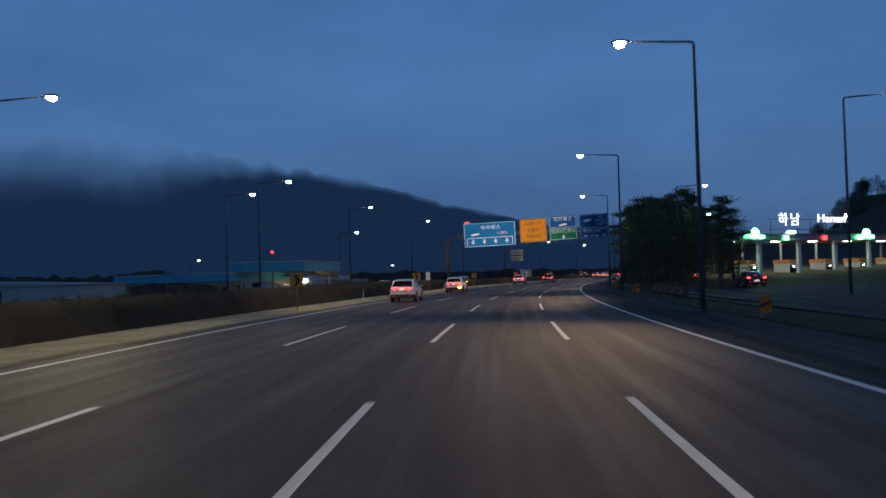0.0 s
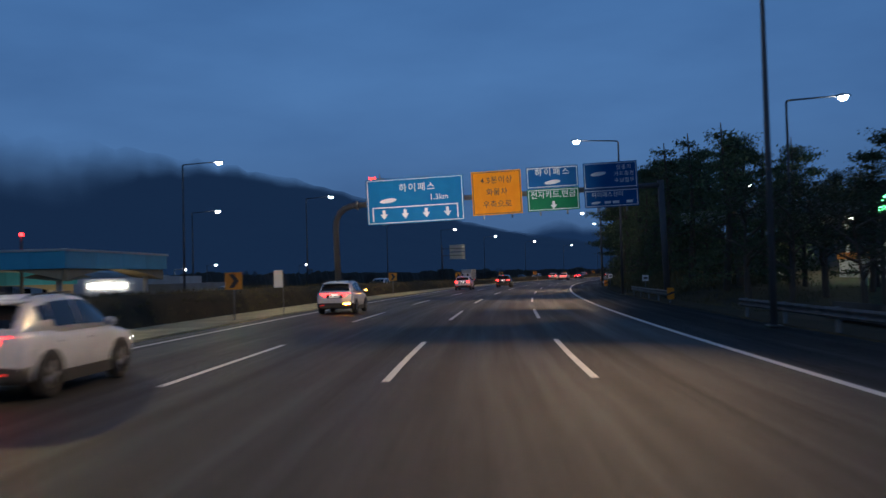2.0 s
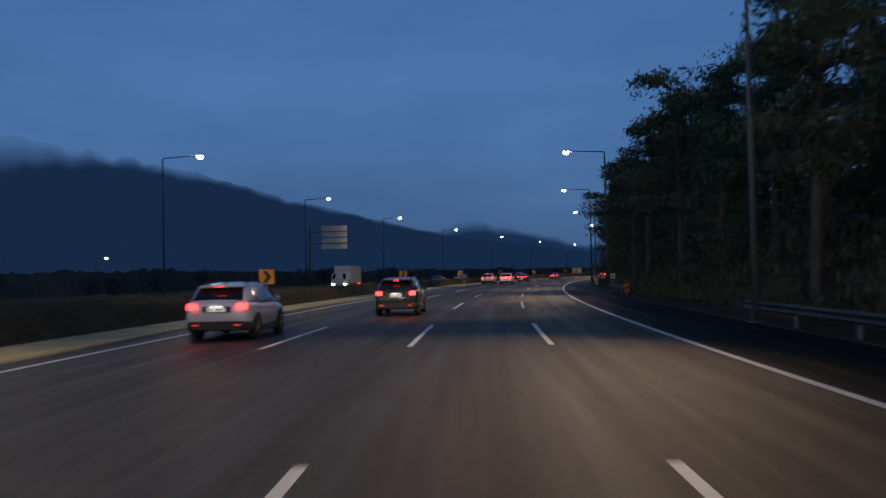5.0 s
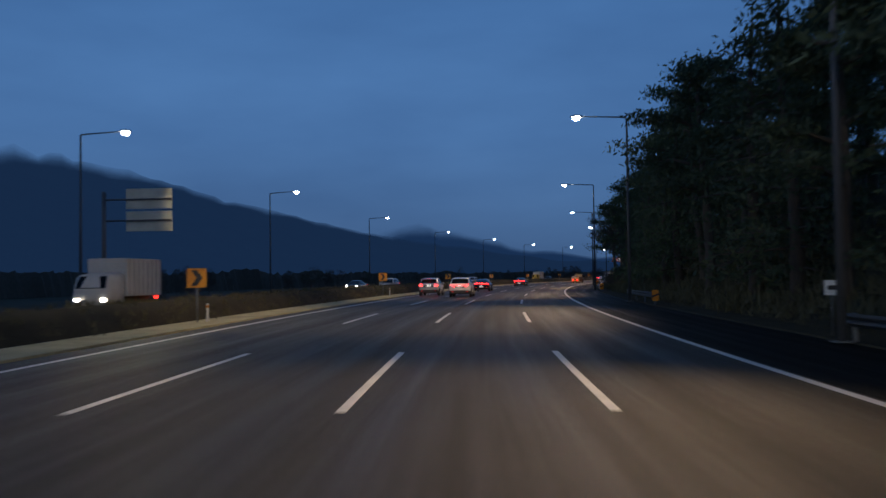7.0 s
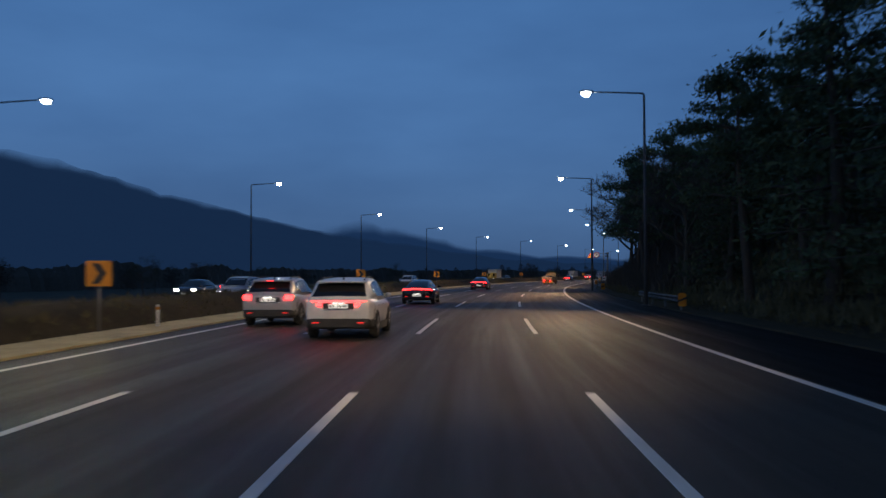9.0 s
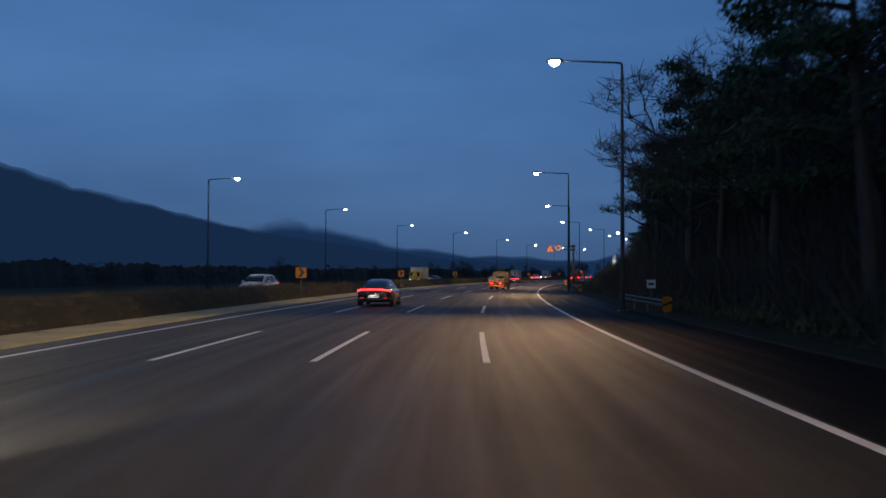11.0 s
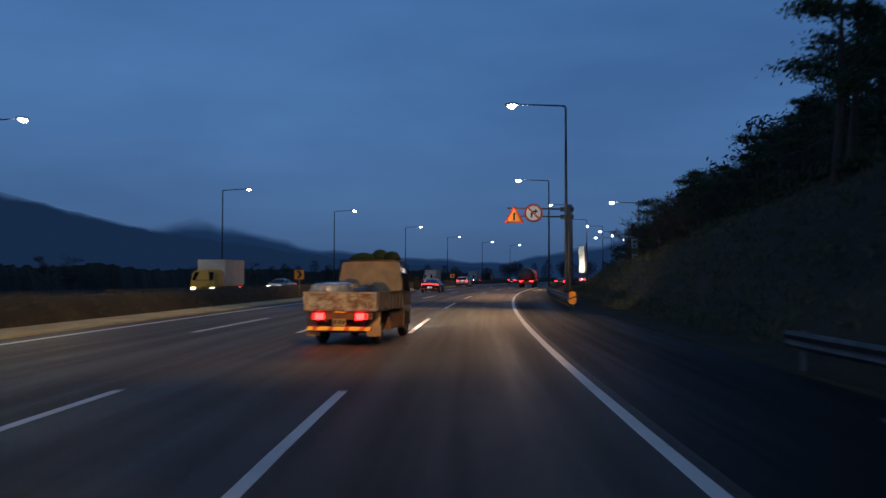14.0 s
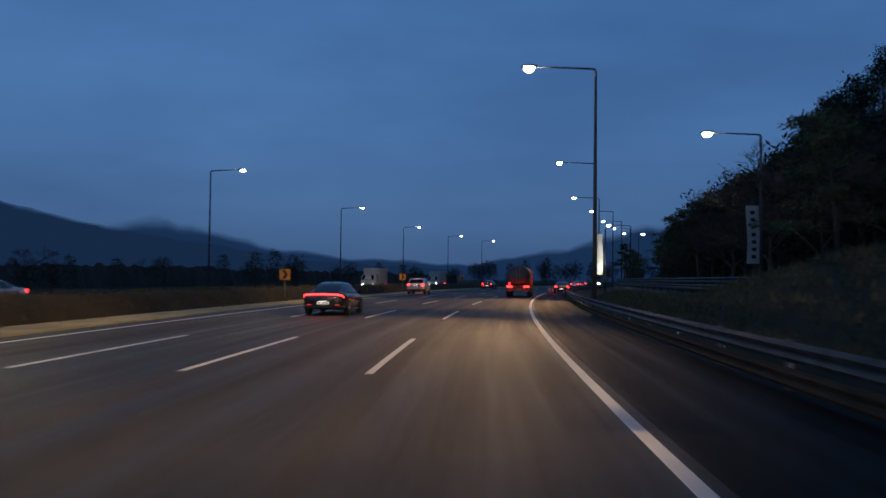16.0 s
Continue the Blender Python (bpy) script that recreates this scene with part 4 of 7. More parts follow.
def goods():
    bm = bmesh.new()
    loft(bm, [(0.2, [(0, 0), (0.72, 0), (0.74, 0.42), (0.66, 0.58), (0, 0.62)]), (0.8, [(0, 0), (0.74, 0), (0.76, 0.46), (0.68, 0.62), (0, 0.66)]), (1.4, [(0, 0), (0.72, 0), (0.73, 0.44), (0.62, 0.60), (0, 0.64)])])
    bmesh.ops.subdivide_edges(bm, edges=bm.edges[:], cuts=4, use_grid_fill=True)
    for v in bm.verts:
        if v.co.z > 0.05:
            v.co += Vector((noise.noise(v.co * 5), noise.noise(v.co * 5 + Vector((9, 0, 0))), noise.noise(v.co * 5 + Vector((0, 9, 0))))) * 0.05
    ob = put("wrapped_parcel", bm, PLASTIC, True)
    ob.matrix_basis = TRUCK_AT @ pose(-0.36, 0, 0.862) @ Matrix.Diagonal((0.66, 1, 1, 1))
    tagged(ob, "bundle wrapped in clear crinkled plastic on the truck bed", "bundle")
    for x, y, rx, ry, rz, seed in ((0.40, 2.12, 0.40, 0.46, 0.66, 1), (-0.35, 2.15, 0.44, 0.48, 0.76, 2)):
        ob = put("covered_sack", lumpy(rx, ry, rz, seed, 0.10, 3.0), DARK_WRAP, True)
        ob.matrix_basis = TRUCK_AT @ pose(x, y, 0.862)
        tagged(ob, "sack in dark crinkled wrap on the truck bed", "sack", "sacks on the truck")
    bm = lumpy(0.44, 0.66, 0.60, 9, 0.10, 2.4, 3)
    rng = random.Random(5)
    for v in bm.verts:
        if v.co.z > 0.03:
            v.co += Vector((rng.uniform(-1, 1), rng.uniform(-1, 1), rng.uniform(-1, 1))) * 0.036
    ob = put("glossy_sheet", bm, FOIL)
    ob.matrix_basis = TRUCK_AT @ pose(0.40, 1.0, 0.862)
    tagged(ob, "heap under a crumpled glossy sheet on the truck bed", "bundle")
    rack = thing("roof_rack", TRUCK_AT @ pose(0, 3.6, 1.985), "steel rack of stacked goods on the cab roof", "rack")
    for x in (-0.62, 0.62):
        bm = bmesh.new()
        tube(bm, [(x * 0.9, -0.7, -0.06), (x, -0.75, 0.12), (x, 0.55, 0.12), (x * 0.9, 0.5, -0.06)], 0.02, 6)
        part("side_rail", bm, CHASSIS, rack)
    for k in range(5):
        y = -0.7 + k * 0.3
        bm = bmesh.new()
        tube(bm, [(-0.62, y, 0.12), (0.62, y, 0.12)], 0.015, 6)
        part("cross_bar", bm, CHASSIS, rack)
    for x, y, rx, ry, rz, seed in ((-0.34, -0.28, 0.40, 0.36, 0.20, 4), (0.10, -0.12, 0.27, 0.34, 0.30, 5), (0.46, -0.2, 0.25, 0.32, 0.24, 6), (-0.1, 0.3, 0.48, 0.3, 0.2, 7)):
        ob = put("net_sack", lumpy(rx, ry, rz, seed, 0.07, 1.6), NET, True)
        ob.matrix_basis = TRUCK_AT @ pose(x, 3.6 + y, 2.122)
        tagged(ob, "dark green bundle tied on the roof rack", "bundle", "bundles on the rack")


goods()


# ---- tanker and box trucks ----
STEEL_TANK = material("polished_tank_steel", (0.10, 0.10, 0.105), 0.5, 0.5, second=(0.07, 0.065, 0.065), scale=1.2)
BOX_YELLOW = material("yellow_box_panel", (0.45, 0.28, 0.03), 0.6, second=(0.35, 0.21, 0.03), scale=0.8, bump=0.2)
BOX_WHITE = material("white_box_panel", (0.46, 0.46, 0.45), 0.6, second=(0.36, 0.36, 0.34), scale=0.8, bump=0.2)


def heavy_wheels(t, rows, x=1.0):
    for y in rows:
        for sx in (-1, 1):
            wheel(t, sx * x, y, 0.5, 0.34, sx)


def tanker_truck(m):
    t = thing("tanker_truck", m, "tanker truck with a round steel tank and red lamps", "truck", "vehicles on the motorway")
    bm = bmesh.new()
    rings = []
    for y, k in ((0.3, 0.1), (0.32, 0.55), (0.42, 0.86), (0.6, 0.97), (0.9, 1.0), (5.5, 1.0), (5.8, 0.96), (5.95, 0.6), (6.0, 0.1)):
        rings.append([bm.verts.new((1.12 * k * math.cos(2 * math.pi * i / 24), y, 2.05 + 0.95 * k * math.sin(2 * math.pi * i / 24))) for i in range(24)])
    for r0, r1 in zip(rings, rings[1:]):
        for i in range(24):
            bm.faces.new((r0[i], r0[(i + 1) % 24], r1[(i + 1) % 24], r1[i])).smooth = True
    bm.faces.new(rings[0])
    bm.faces.new(rings[-1])
    bmesh.ops.recalc_face_normals(bm, faces=bm.faces)
    part("tank", bm, STEEL_TANK, t, "rounded steel tank")
    bm = bmesh.new()
    tube(bm, [(-0.85, 0.5, 2.75), (-0.5, 0.4, 3.12), (0, 0.36, 3.2), (0.5, 0.4, 3.12), (0.85, 0.5, 2.75)], 0.025, 6)
    for x in (-0.16, 0.16):
        tube(bm, [(x, 0.22, 0.9), (x, 0.22, 3.1)], 0.02, 6)
    for k in range(7):
        tube(bm, [(-0.16, 0.22, 1.0 + k * 0.3), (0.16, 0.22, 1.0 + k * 0.3)], 0.014, 6)
    part("ladder", bm, GALV, t)
    bm = bmesh.new()
    box(bm, -1.15, 1.15, 0.25, 6.1, 0.95, 1.1, 0.02)
    box(bm, -0.45, 0.45, 0.2, 7.4, 0.65, 0.95, 0.02)
    part("chassis", bm, CHASSIS, t)
    bm = bmesh.new()
    loft(bm, [(6.3, [(0, 0.7), (1.1, 0.7), (1.15, 1.5), (1.12, 2.5), (0.9, 2.7), (0, 2.75)]), (8.0, [(0, 0.6), (1.1, 0.6), (1.15, 1.5), (1.08, 2.4), (0.88, 2.6), (0, 2.65)]), (8.25, [(0, 0.6), (1.02, 0.6), (1.05, 1.4), (0.98, 2.2), (0.8, 2.35), (0, 2.4)])])
    part("cab", bm, RED_PAINT, t, smooth_faces=True)
    bm = bmesh.new()
    box(bm, -1.15, 1.15, 0.10, 0.22, 0.55, 0.85, 0.02)
    part("bumper", bm, RED_PAINT, t, "red rear bumper")
    for sx in (-1, 1):
        for k in (0, 1):
            lamp_box("tail_lamp", t, sx * (0.55 + k * 0.26), sx * (0.77 + k * 0.26), 0.04, 0.11, 0.90, 1.06, TAIL_HOT, "glowing red tail lamp", 0.015)
    number_plate(t, 0, 0.09, 0.7, 0.44, 0.2, mat=YELLOW_PLATE)
    heavy_wheels(t, (1.4, 2.7, 7.2))
    return t


def box_truck(m, label, front_paint, group="oncoming vehicles"):
    """A small lorry with its front towards y positive."""
    t = thing("box_truck", m, label, "truck", group)
    bm = bmesh.new()
    box(bm, -1.05, 1.05, 0.0, 4.3, 0.95, 2.9, 0.03)
    part("cargo_box", bm, BOX_WHITE, t, "white cargo box")
    bm = bmesh.new()
    for x in (-1.06, 1.035):
        for k in range(8):
            box(bm, x, x + 0.025, 0.15 + k * 0.55, 0.2 + k * 0.55, 1.0, 2.85)
    part("ribs", bm, GALV, t)
    bm = bmesh.new()
    loft(bm, [(4.45, [(0, 0.5), (0.95, 0.5), (0.98, 1.1), (0.95, 2.0), (0.75, 2.15), (0, 2.2)]), (5.7, [(0, 0.45), (0.95, 0.45), (0.98, 1.1), (0.90, 1.9), (0.72, 2.05), (0, 2.1)]), (6.1, [(0, 0.45), (0.88, 0.45), (0.92, 0.9), (0.86, 1.3), (0.7, 1.4), (0, 1.45)])])
    cab = part("cab", bm, front_paint, t, smooth_faces=True)
    bm = bmesh.new()
    vs = [bm.verts.new(c) for c in ((-0.78, 6.12, 1.38), (0.78, 6.12, 1.38), (0.70, 5.76, 1.98), (-0.70, 5.76, 1.98))]
    bm.faces.new(vs)
    bmesh.ops.solidify(bm, geom=bm.faces[:], thickness=-0.02)
    part("windscreen", bm, GLASS, cab)
    bm = bmesh.new()
    box(bm, -0.4, 0.4, 0.1, 5.8, 0.55, 0.95, 0.02)
    part("chassis", bm, CHASSIS, t)
    for sx in (-1, 1):
        lamp_box("headlamp", t, sx * 0.55, sx * 0.82, 6.06, 6.13, 0.72, 0.88, HEADLAMP, "lit headlamp", 0.02)
        lamp_box("tail_lamp", t, sx * 0.6, sx * 0.85, -0.04, 0.02, 0.75, 0.88, TAIL, bevel=0.015)
        wheel(t, sx * 0.85, 0.95, 0.4, 0.26, sx)
        wheel(t, sx * 0.85, 5.1, 0.4, 0.26, sx)
    return t


# ---- vehicles where they stand ----
car("sports_utility_car", M(66.1, -6.35), "white sports utility car with glowing angular tail lamps", "suv", WHITE_PAINT, "bar", True)
car("sports_utility_car", M(168, -1.9), "dark sports utility car with lit red tail lamps", "suv", NAVY_PAINT, "blocks", True)
car("sports_utility_car", M(95.9, -6.25), "white sports utility car with a red light bar and amber indicator", "suv", WHITE_PAINT, "bar", True, indicator=True)
car("sports_utility_car", M(263, -5.4), "silver sports utility car with bright tail lamps", "suv", SILVER_PAINT, "blocks", True)
car("sports_utility_car", M(257, -1.9), "pale sports utility car with a wide red light bar", "suv", WHITE_PAINT, "bar", True)
car("saloon_car", M(330.6, -2.35), "glossy black saloon car with a full-width red light bar", "saloon", BLACK_PAINT, "wide")
car("sports_utility_car", M(155, -5.5), "white sports utility car with wide red tail lamps", "suv", WHITE_PAINT, "blocks", True)
car("saloon_car", M(284.6, -2.55), "black saloon car with a glowing red bar and lit number plate", "saloon", BLACK_PAINT, "wide")
car("saloon_car", M(451.6, -2.0), "dark saloon car with a long red light bar ahead in traffic", "saloon", BLACK_PAINT, "wide")
tanker_truck(M(497, 5.35))
car("sports_utility_car", M(503, -5.5), "silver sports utility car with lit red tail lamps", "suv", SILVER_PAINT, "blocks", True)
car("saloon_car", M(523, 9.0), "dark saloon car with red tail lamps on the joining lane", "saloon", NAVY_PAINT, "blocks", True)
car("saloon_car", M(560, -5.6), "dark saloon car far ahead with red tail lamps", "saloon", NAVY_PAINT, "blocks", True)
car("sports_utility_car", M(566, -1.9), "white sports utility car far ahead with red tail lamps", "suv", WHITE_PAINT, "blocks", True)
car("saloon_car", M(600, 5.4), "silver saloon car far ahead with red tail lamps", "saloon", SILVER_PAINT, "blocks", True)
car("saloon_car", M(640, 1.8), "dark saloon car in far traffic with red tail lamps", "saloon", NAVY_PAINT, "blocks", True)
ONCOMING = "oncoming vehicles"
for s, d, kind, pnt, lab in ((118, -18.6, "saloon", SILVER_PAINT, "oncoming silver saloon car with lit headlamps"), (158, -15.6, "suv", WHITE_PAINT, "oncoming white car with lit headlamps"),
                             (290, -14.2, "suv", SILVER_PAINT, "oncoming silver car with lit headlamps"), (352, -14.2, "suv", WHITE_PAINT, "oncoming white car with lit headlamps"),
                             (300, -21.0, "saloon", NAVY_PAINT, "oncoming dark saloon car with lit headlamps"), (454, -17.6, "saloon", SILVER_PAINT, "oncoming silver saloon car with lit headlamps")):
    car("saloon_car" if kind == "saloon" else "sports_utility_car", M(s, d, 0, 180), lab, kind, pnt, group=ONCOMING)
box_truck(M(526, -14.8, 0, 180), "oncoming lorry with a pale cargo box, headlamps lit", BOX_WHITE)
box_truck(M(566, -15.0, 0, 180), "white box lorry on the far carriageway, headlamps lit", BOX_WHITE)
box_truck(M(231, -17.6, 0, 180), "oncoming white box lorry with lit headlamps", BOX_WHITE)
box_truck(M(430, -15.0, 0, 180), "oncoming lorry with a dull yellow cab, headlamps lit", BOX_YELLOW)
# First spot is added, aimed up to brighten the gantry signs; no headlight points there.
beam(M(66.1, -6.35), 0, 4.7, 0.7, 34000, size=25, tilt=9.0, turn=-11)
beam(M(168, -1.9), 0, 4.7, 0.7, 3000, tilt=-1.0)
beam(M(95.9, -6.25), 0, 4.7, 0.7, 900, size=44, tilt=-5.0, turn=-4)
beam(M(284.6, -2.55), 0, 5.1, 0.65, 6000, size=50, tilt=-2.5)
beam(TRUCK_AT, 0, 5.05, 0.7, 9500, size=46, tilt=-3.5, colour=(1.0, 0.80, 0.58))

# ---- writing ----
INK_WHITE = material("white_sheeting", (0.78, 0.79, 0.78), 0.45, second=(0.68, 0.69, 0.69), scale=3.0)
INK_BLACK = material("black_sheeting", (0.02, 0.02, 0.022), 0.5)
SIGN_BLUE = material("blue_sheeting", (0.002, 0.17, 0.40), 0.5, second=(0.002, 0.145, 0.35), scale=1.5, gloss=0.1)
SIGN_DEEP = material("deep_blue_sheeting", (0.004, 0.10, 0.30), 0.5, second=(0.004, 0.085, 0.25), scale=1.5, gloss=0.1)
SIGN_ORANGE = material("orange_sheeting", (0.82, 0.27, 0.005), 0.5, second=(0.74, 0.23, 0.005), scale=1.5, gloss=0.1)
SIGN_GREEN = material("green_sheeting", (0.005, 0.17, 0.07), 0.5, second=(0.005, 0.14, 0.06), scale=1.5, gloss=0.1)
SIGN_RED = material("red_sheeting", (0.65, 0.045, 0.02), 0.4, second=(0.55, 0.04, 0.02), scale=2.0)
SIGN_YELLOW = material("amber_sheeting", (0.60, 0.24, 0.012), 0.4, second=(0.50, 0.19, 0.012), scale=3.0)
SIGN_BACK = material("sign_back_alloy", (0.46, 0.45, 0.37), 0.55, 0.15, second=(0.36, 0.35, 0.29), scale=1.0)


def word(text, size, x, z, mat, parent, y=-0.012, depth=0.006, spacing=1.0, name="lettering"):
    cu = bpy.data.curves.new(name, "FONT")
    cu.body, cu.size, cu.align_x, cu.align_y, cu.extrude, cu.space_character = text, size, "CENTER", "CENTER", depth / 2, spacing
    cu.offset = size * 0.004
    cu.resolution_u = 3
    tmp = new(name, cu)
    dg = bpy.context.evaluated_depsgraph_get()
    me = bpy.data.meshes.new_from_object(tmp.evaluated_get(dg))
    bpy.data.objects.remove(tmp)
    me.materials.clear()
    me.materials.append(mat)
    ob = new(name, me)
    ob.parent = parent
    ob.matrix_basis = pose(x, y, z, 90, 0, 0)
    return ob


def plate(name, parent, x0, x1, z0, z1, mat, y0=0.0, y1=0.03, bevel=0.0, label=""):
    bm = bmesh.new()
    box(bm, x0, x1, y0, y1, z0, z1, bevel)
    return part(name, bm, mat, parent, label)


def border(parent, x0, x1, z0, z1, mat, w=0.045, y=-0.006):
    bm = bmesh.new()
    for a, b, c, d in ((x0, x1, z0, z0 + w), (x0, x1, z1 - w, z1), (x0, x0 + w, z0 + w, z1 - w), (x1 - w, x1, z0 + w, z1 - w)):
        box(bm, a, b, y, 0.0, c, d)
    return part("border", bm, mat, parent)


def down_arrow(parent, x, z, s, mat):
    bm = bmesh.new()
    pts = ((-0.16, 0.5), (0.16, 0.5), (0.16, 0.05), (0.42, 0.05), (0.0, -0.5), (-0.42, 0.05), (-0.16, 0.05))
    f = [bm.verts.new((x + px * s, -0.010, z + pz * s)) for px, pz in pts]
    g = [bm.verts.new((v.co.x, -0.002, v.co.z)) for v in f]
    bm.faces.new(f)
    for i in range(len(f)):
        bm.faces.new((f[i], g[i], g[(i + 1) % len(f)], f[(i + 1) % len(f)]))
    return part("arrow", bm, mat, parent)


def swoosh(parent, x, z, s, mat):
    """A plain lens-shaped emblem."""
    bm = bmesh.new()
    n = 18
    f = [bm.verts.new((x + s * math.cos(2 * math.pi * k / n), -0.010, z + s * 0.26 * math.sin(2 * math.pi * k / n) + 0.10 * s * math.cos(2 * math.pi * k / n))) for k in range(n)]
    g = [bm.verts.new((v.co.x, -0.002, v.co.z)) for v in f]
    bm.faces.new(f)
    for i in range(n):
        bm.faces.new((f[i], g[i], g[(i + 1) % n], f[(i + 1) % n]))
    return part("emblem", bm, mat, parent, "plain white emblem")


# ---- overhead sign gantry ----
def sign_gantry():
    m = M(108.3, 0.0) @ pose(0, 0, 0, 0, -1.7, 0)
    t = thing("sign_gantry", m, "overhead sign gantry on round grey steel tubes", "gantry")
    left = [(-8.7, 0.35, 0.02), (-8.7, 0.35, 5.3), (-8.63, 0.35, 5.8), (-8.4, 0.35, 6.25), (-8.05, 0.35, 6.55), (-7.6, 0.35, 6.7), (-7.2, 0.35, 6.72)]
    bm = bmesh.new()
    tube(bm, left, 0.20, 14)
    part("post", bm, POLE_MAT, t)
    bm = bmesh.new()
    tube(bm, [(-7.2, 0.35, 6.72), (2, 0.35, 6.78), (12.2, 0.35, 6.8)], 0.17, 14)
    part("beam", bm, POLE_MAT, t)
    bm = bmesh.new()
    tube(bm, [(12.2, 0.35, -0.45), (12.2, 0.35, 7.1)], 0.20, 14)
    part("post", bm, POLE_MAT, t)
    for x, z in ((-8.7, 0), (-7.2, 6.72)):
        bm = bmesh.new()
        if z:
            tube(bm, [(x - 0.05, 0.35, z), (x + 0.05, 0.35, z)], 0.30, 14)
        else:
            box(bm, x - 0.4, x + 0.4, -0.05, 0.75, 0, 0.06, 0.01)
        part("flange", bm, GALV, t)
    for x in (-5.5, -3.4, -1.3, 1.0, 2.8, 4.6, 6.3, 8.2, 10.0):
        bm = bmesh.new()
        box(bm, x - 0.05, x + 0.05, 0.05, 0.2, 5.3, 8.1, 0.01)
        part("bracket", bm, GALV, t)

    def panel(x0, x1, z0, z1, mat, edge, label):
        cx, cz = (x0 + x1) / 2, (z0 + z1) / 2
        bm = bmesh.new()
        w, h = (x1 - x0) / 2, (z1 - z0) / 2
        box(bm, -w, w, 0, 0.05, -h, h)
        p = part("sign_panel", bm, mat, t, label, at=pose(cx, 0, cz))
        border(p, -w + 0.06, w - 0.06, -h + 0.06, h - 0.06, edge)
        return p, w, h

    p, w, h = panel(-6.5, -0.22, 5.34, 8.26, SIGN_BLUE, INK_WHITE, "wide blue lane sign with white writing")
    word("하이패스", 0.58, 0.15, 0.80, INK_WHITE, p, spacing=1.25)
    swoosh(p, -1.75, 0.05, 0.55, INK_WHITE)
    word("1.3km", 0.50, 1.55, 0.12, INK_WHITE, p)
    bm = bmesh.new()
    for a, b, c, d in ((-2.8, 2.75, -0.42, -0.35), (-2.8, -2.72, -1.25, -0.42), (2.67, 2.75, -1.25, -0.42)):
        box(bm, a, b, -0.008, 0.0, c, d)
    part("bracket_line", bm, INK_WHITE, p)
    for k in range(4):
        down_arrow(p, -2.05 + k * 1.37, -0.85, 0.6, INK_WHITE)
    p, w, h = panel(0.32, 3.48, 5.54, 8.34, SIGN_ORANGE, INK_BLACK, "orange sign with black writing")
    for txt, z in (("4.5톤이상", 0.78), ("화물차", 0.02), ("우측으로", -0.76)):
        word(txt, 0.48, 0, z, INK_BLACK, p, spacing=1.1)
    p, w, h = panel(3.82, 7.08, 7.02, 8.38, SIGN_DEEP, INK_WHITE, "deep blue sign with white writing")
    word("하이패스", 0.52, 0, 0.30, INK_WHITE, p, spacing=1.35)
    swoosh(p, 0.0, -0.32, 0.5, INK_WHITE)
    p, w, h = panel(3.82, 7.08, 5.58, 6.98, SIGN_GREEN, INK_WHITE, "green sign with white writing and an arrow")
    word("전자카드,현금", 0.50, 0, 0.30, INK_WHITE, p)
    down_arrow(p, 0.0, -0.36, 0.5, INK_WHITE)
    p, w, h = panel(7.40, 10.76, 6.74, 8.42, SIGN_DEEP, INK_WHITE, "deep blue sign with white writing")
    swoosh(p, -0.75, 0.12, 0.48, INK_WHITE)
    for txt, z in (("단말기", 0.46), ("카드충전", 0.05), ("수납업무", -0.36)):
        word(txt, 0.32, 0.85, z, INK_WHITE, p, spacing=1.15)
    p, w, h = panel(7.40, 10.76, 5.58, 6.70, SIGN_DEEP, INK_WHITE, "small blue sign with white writing")
    word("하이패스센터", 0.36, -0.25, 0.22, INK_WHITE, p)
    swoosh(p, -1.0, -0.26, 0.3, INK_WHITE)
    for x in (-0.45, 0.05, 0.9):
        bm = bmesh.new()
        box(bm, x, x + 0.4, -0.008, 0, -0.34, -0.18)
        part("bar", bm, INK_WHITE, p)
    lamp_box("beacon", t, -6.3, -5.9, 0.1, 0.35, 8.32, 8.44, TAIL, "red warning beacon", 0.03)
    bm = bmesh.new()
    box(bm, -6.1, -5.3, 0.1, 0.3, 8.26, 8.34, 0.01)
    tube(bm, [(-5.6, 0.2, 8.32), (-5.6, 0.2, 8.62)], 0.03, 6)
    part("beacon_stand", bm, GALV, t)


sign_gantry()


def facing_away_sign():
    """The back of a sign for the other carriageway."""
    t = thing("road_sign", M(246.7, -23.4), "back of a two-panel road sign on a steel post", "road sign")
    for z0, z1 in ((7.18, 8.72), (5.48, 7.0)):
        bm = bmesh.new()
        box(bm, -2.9, 0.75, 0, 0.05, z0, z1, 0.01)
        part("sign_panel", bm, SIGN_BACK, t)
    for z in (6.3, 7.9):
        bm = bmesh.new()
        tube(bm, [(-4.6, -0.1, z), (0.7, -0.1, z)], 0.07, 8)
        part("arm", bm, POLE_MAT, t)
    bm = bmesh.new()
    tube(bm, [(-4.6, -0.1, -0.05), (-4.6, -0.1, 8.5)], 0.16, 12)
    part("post", bm, POLE_MAT, t)


facing_away_sign()


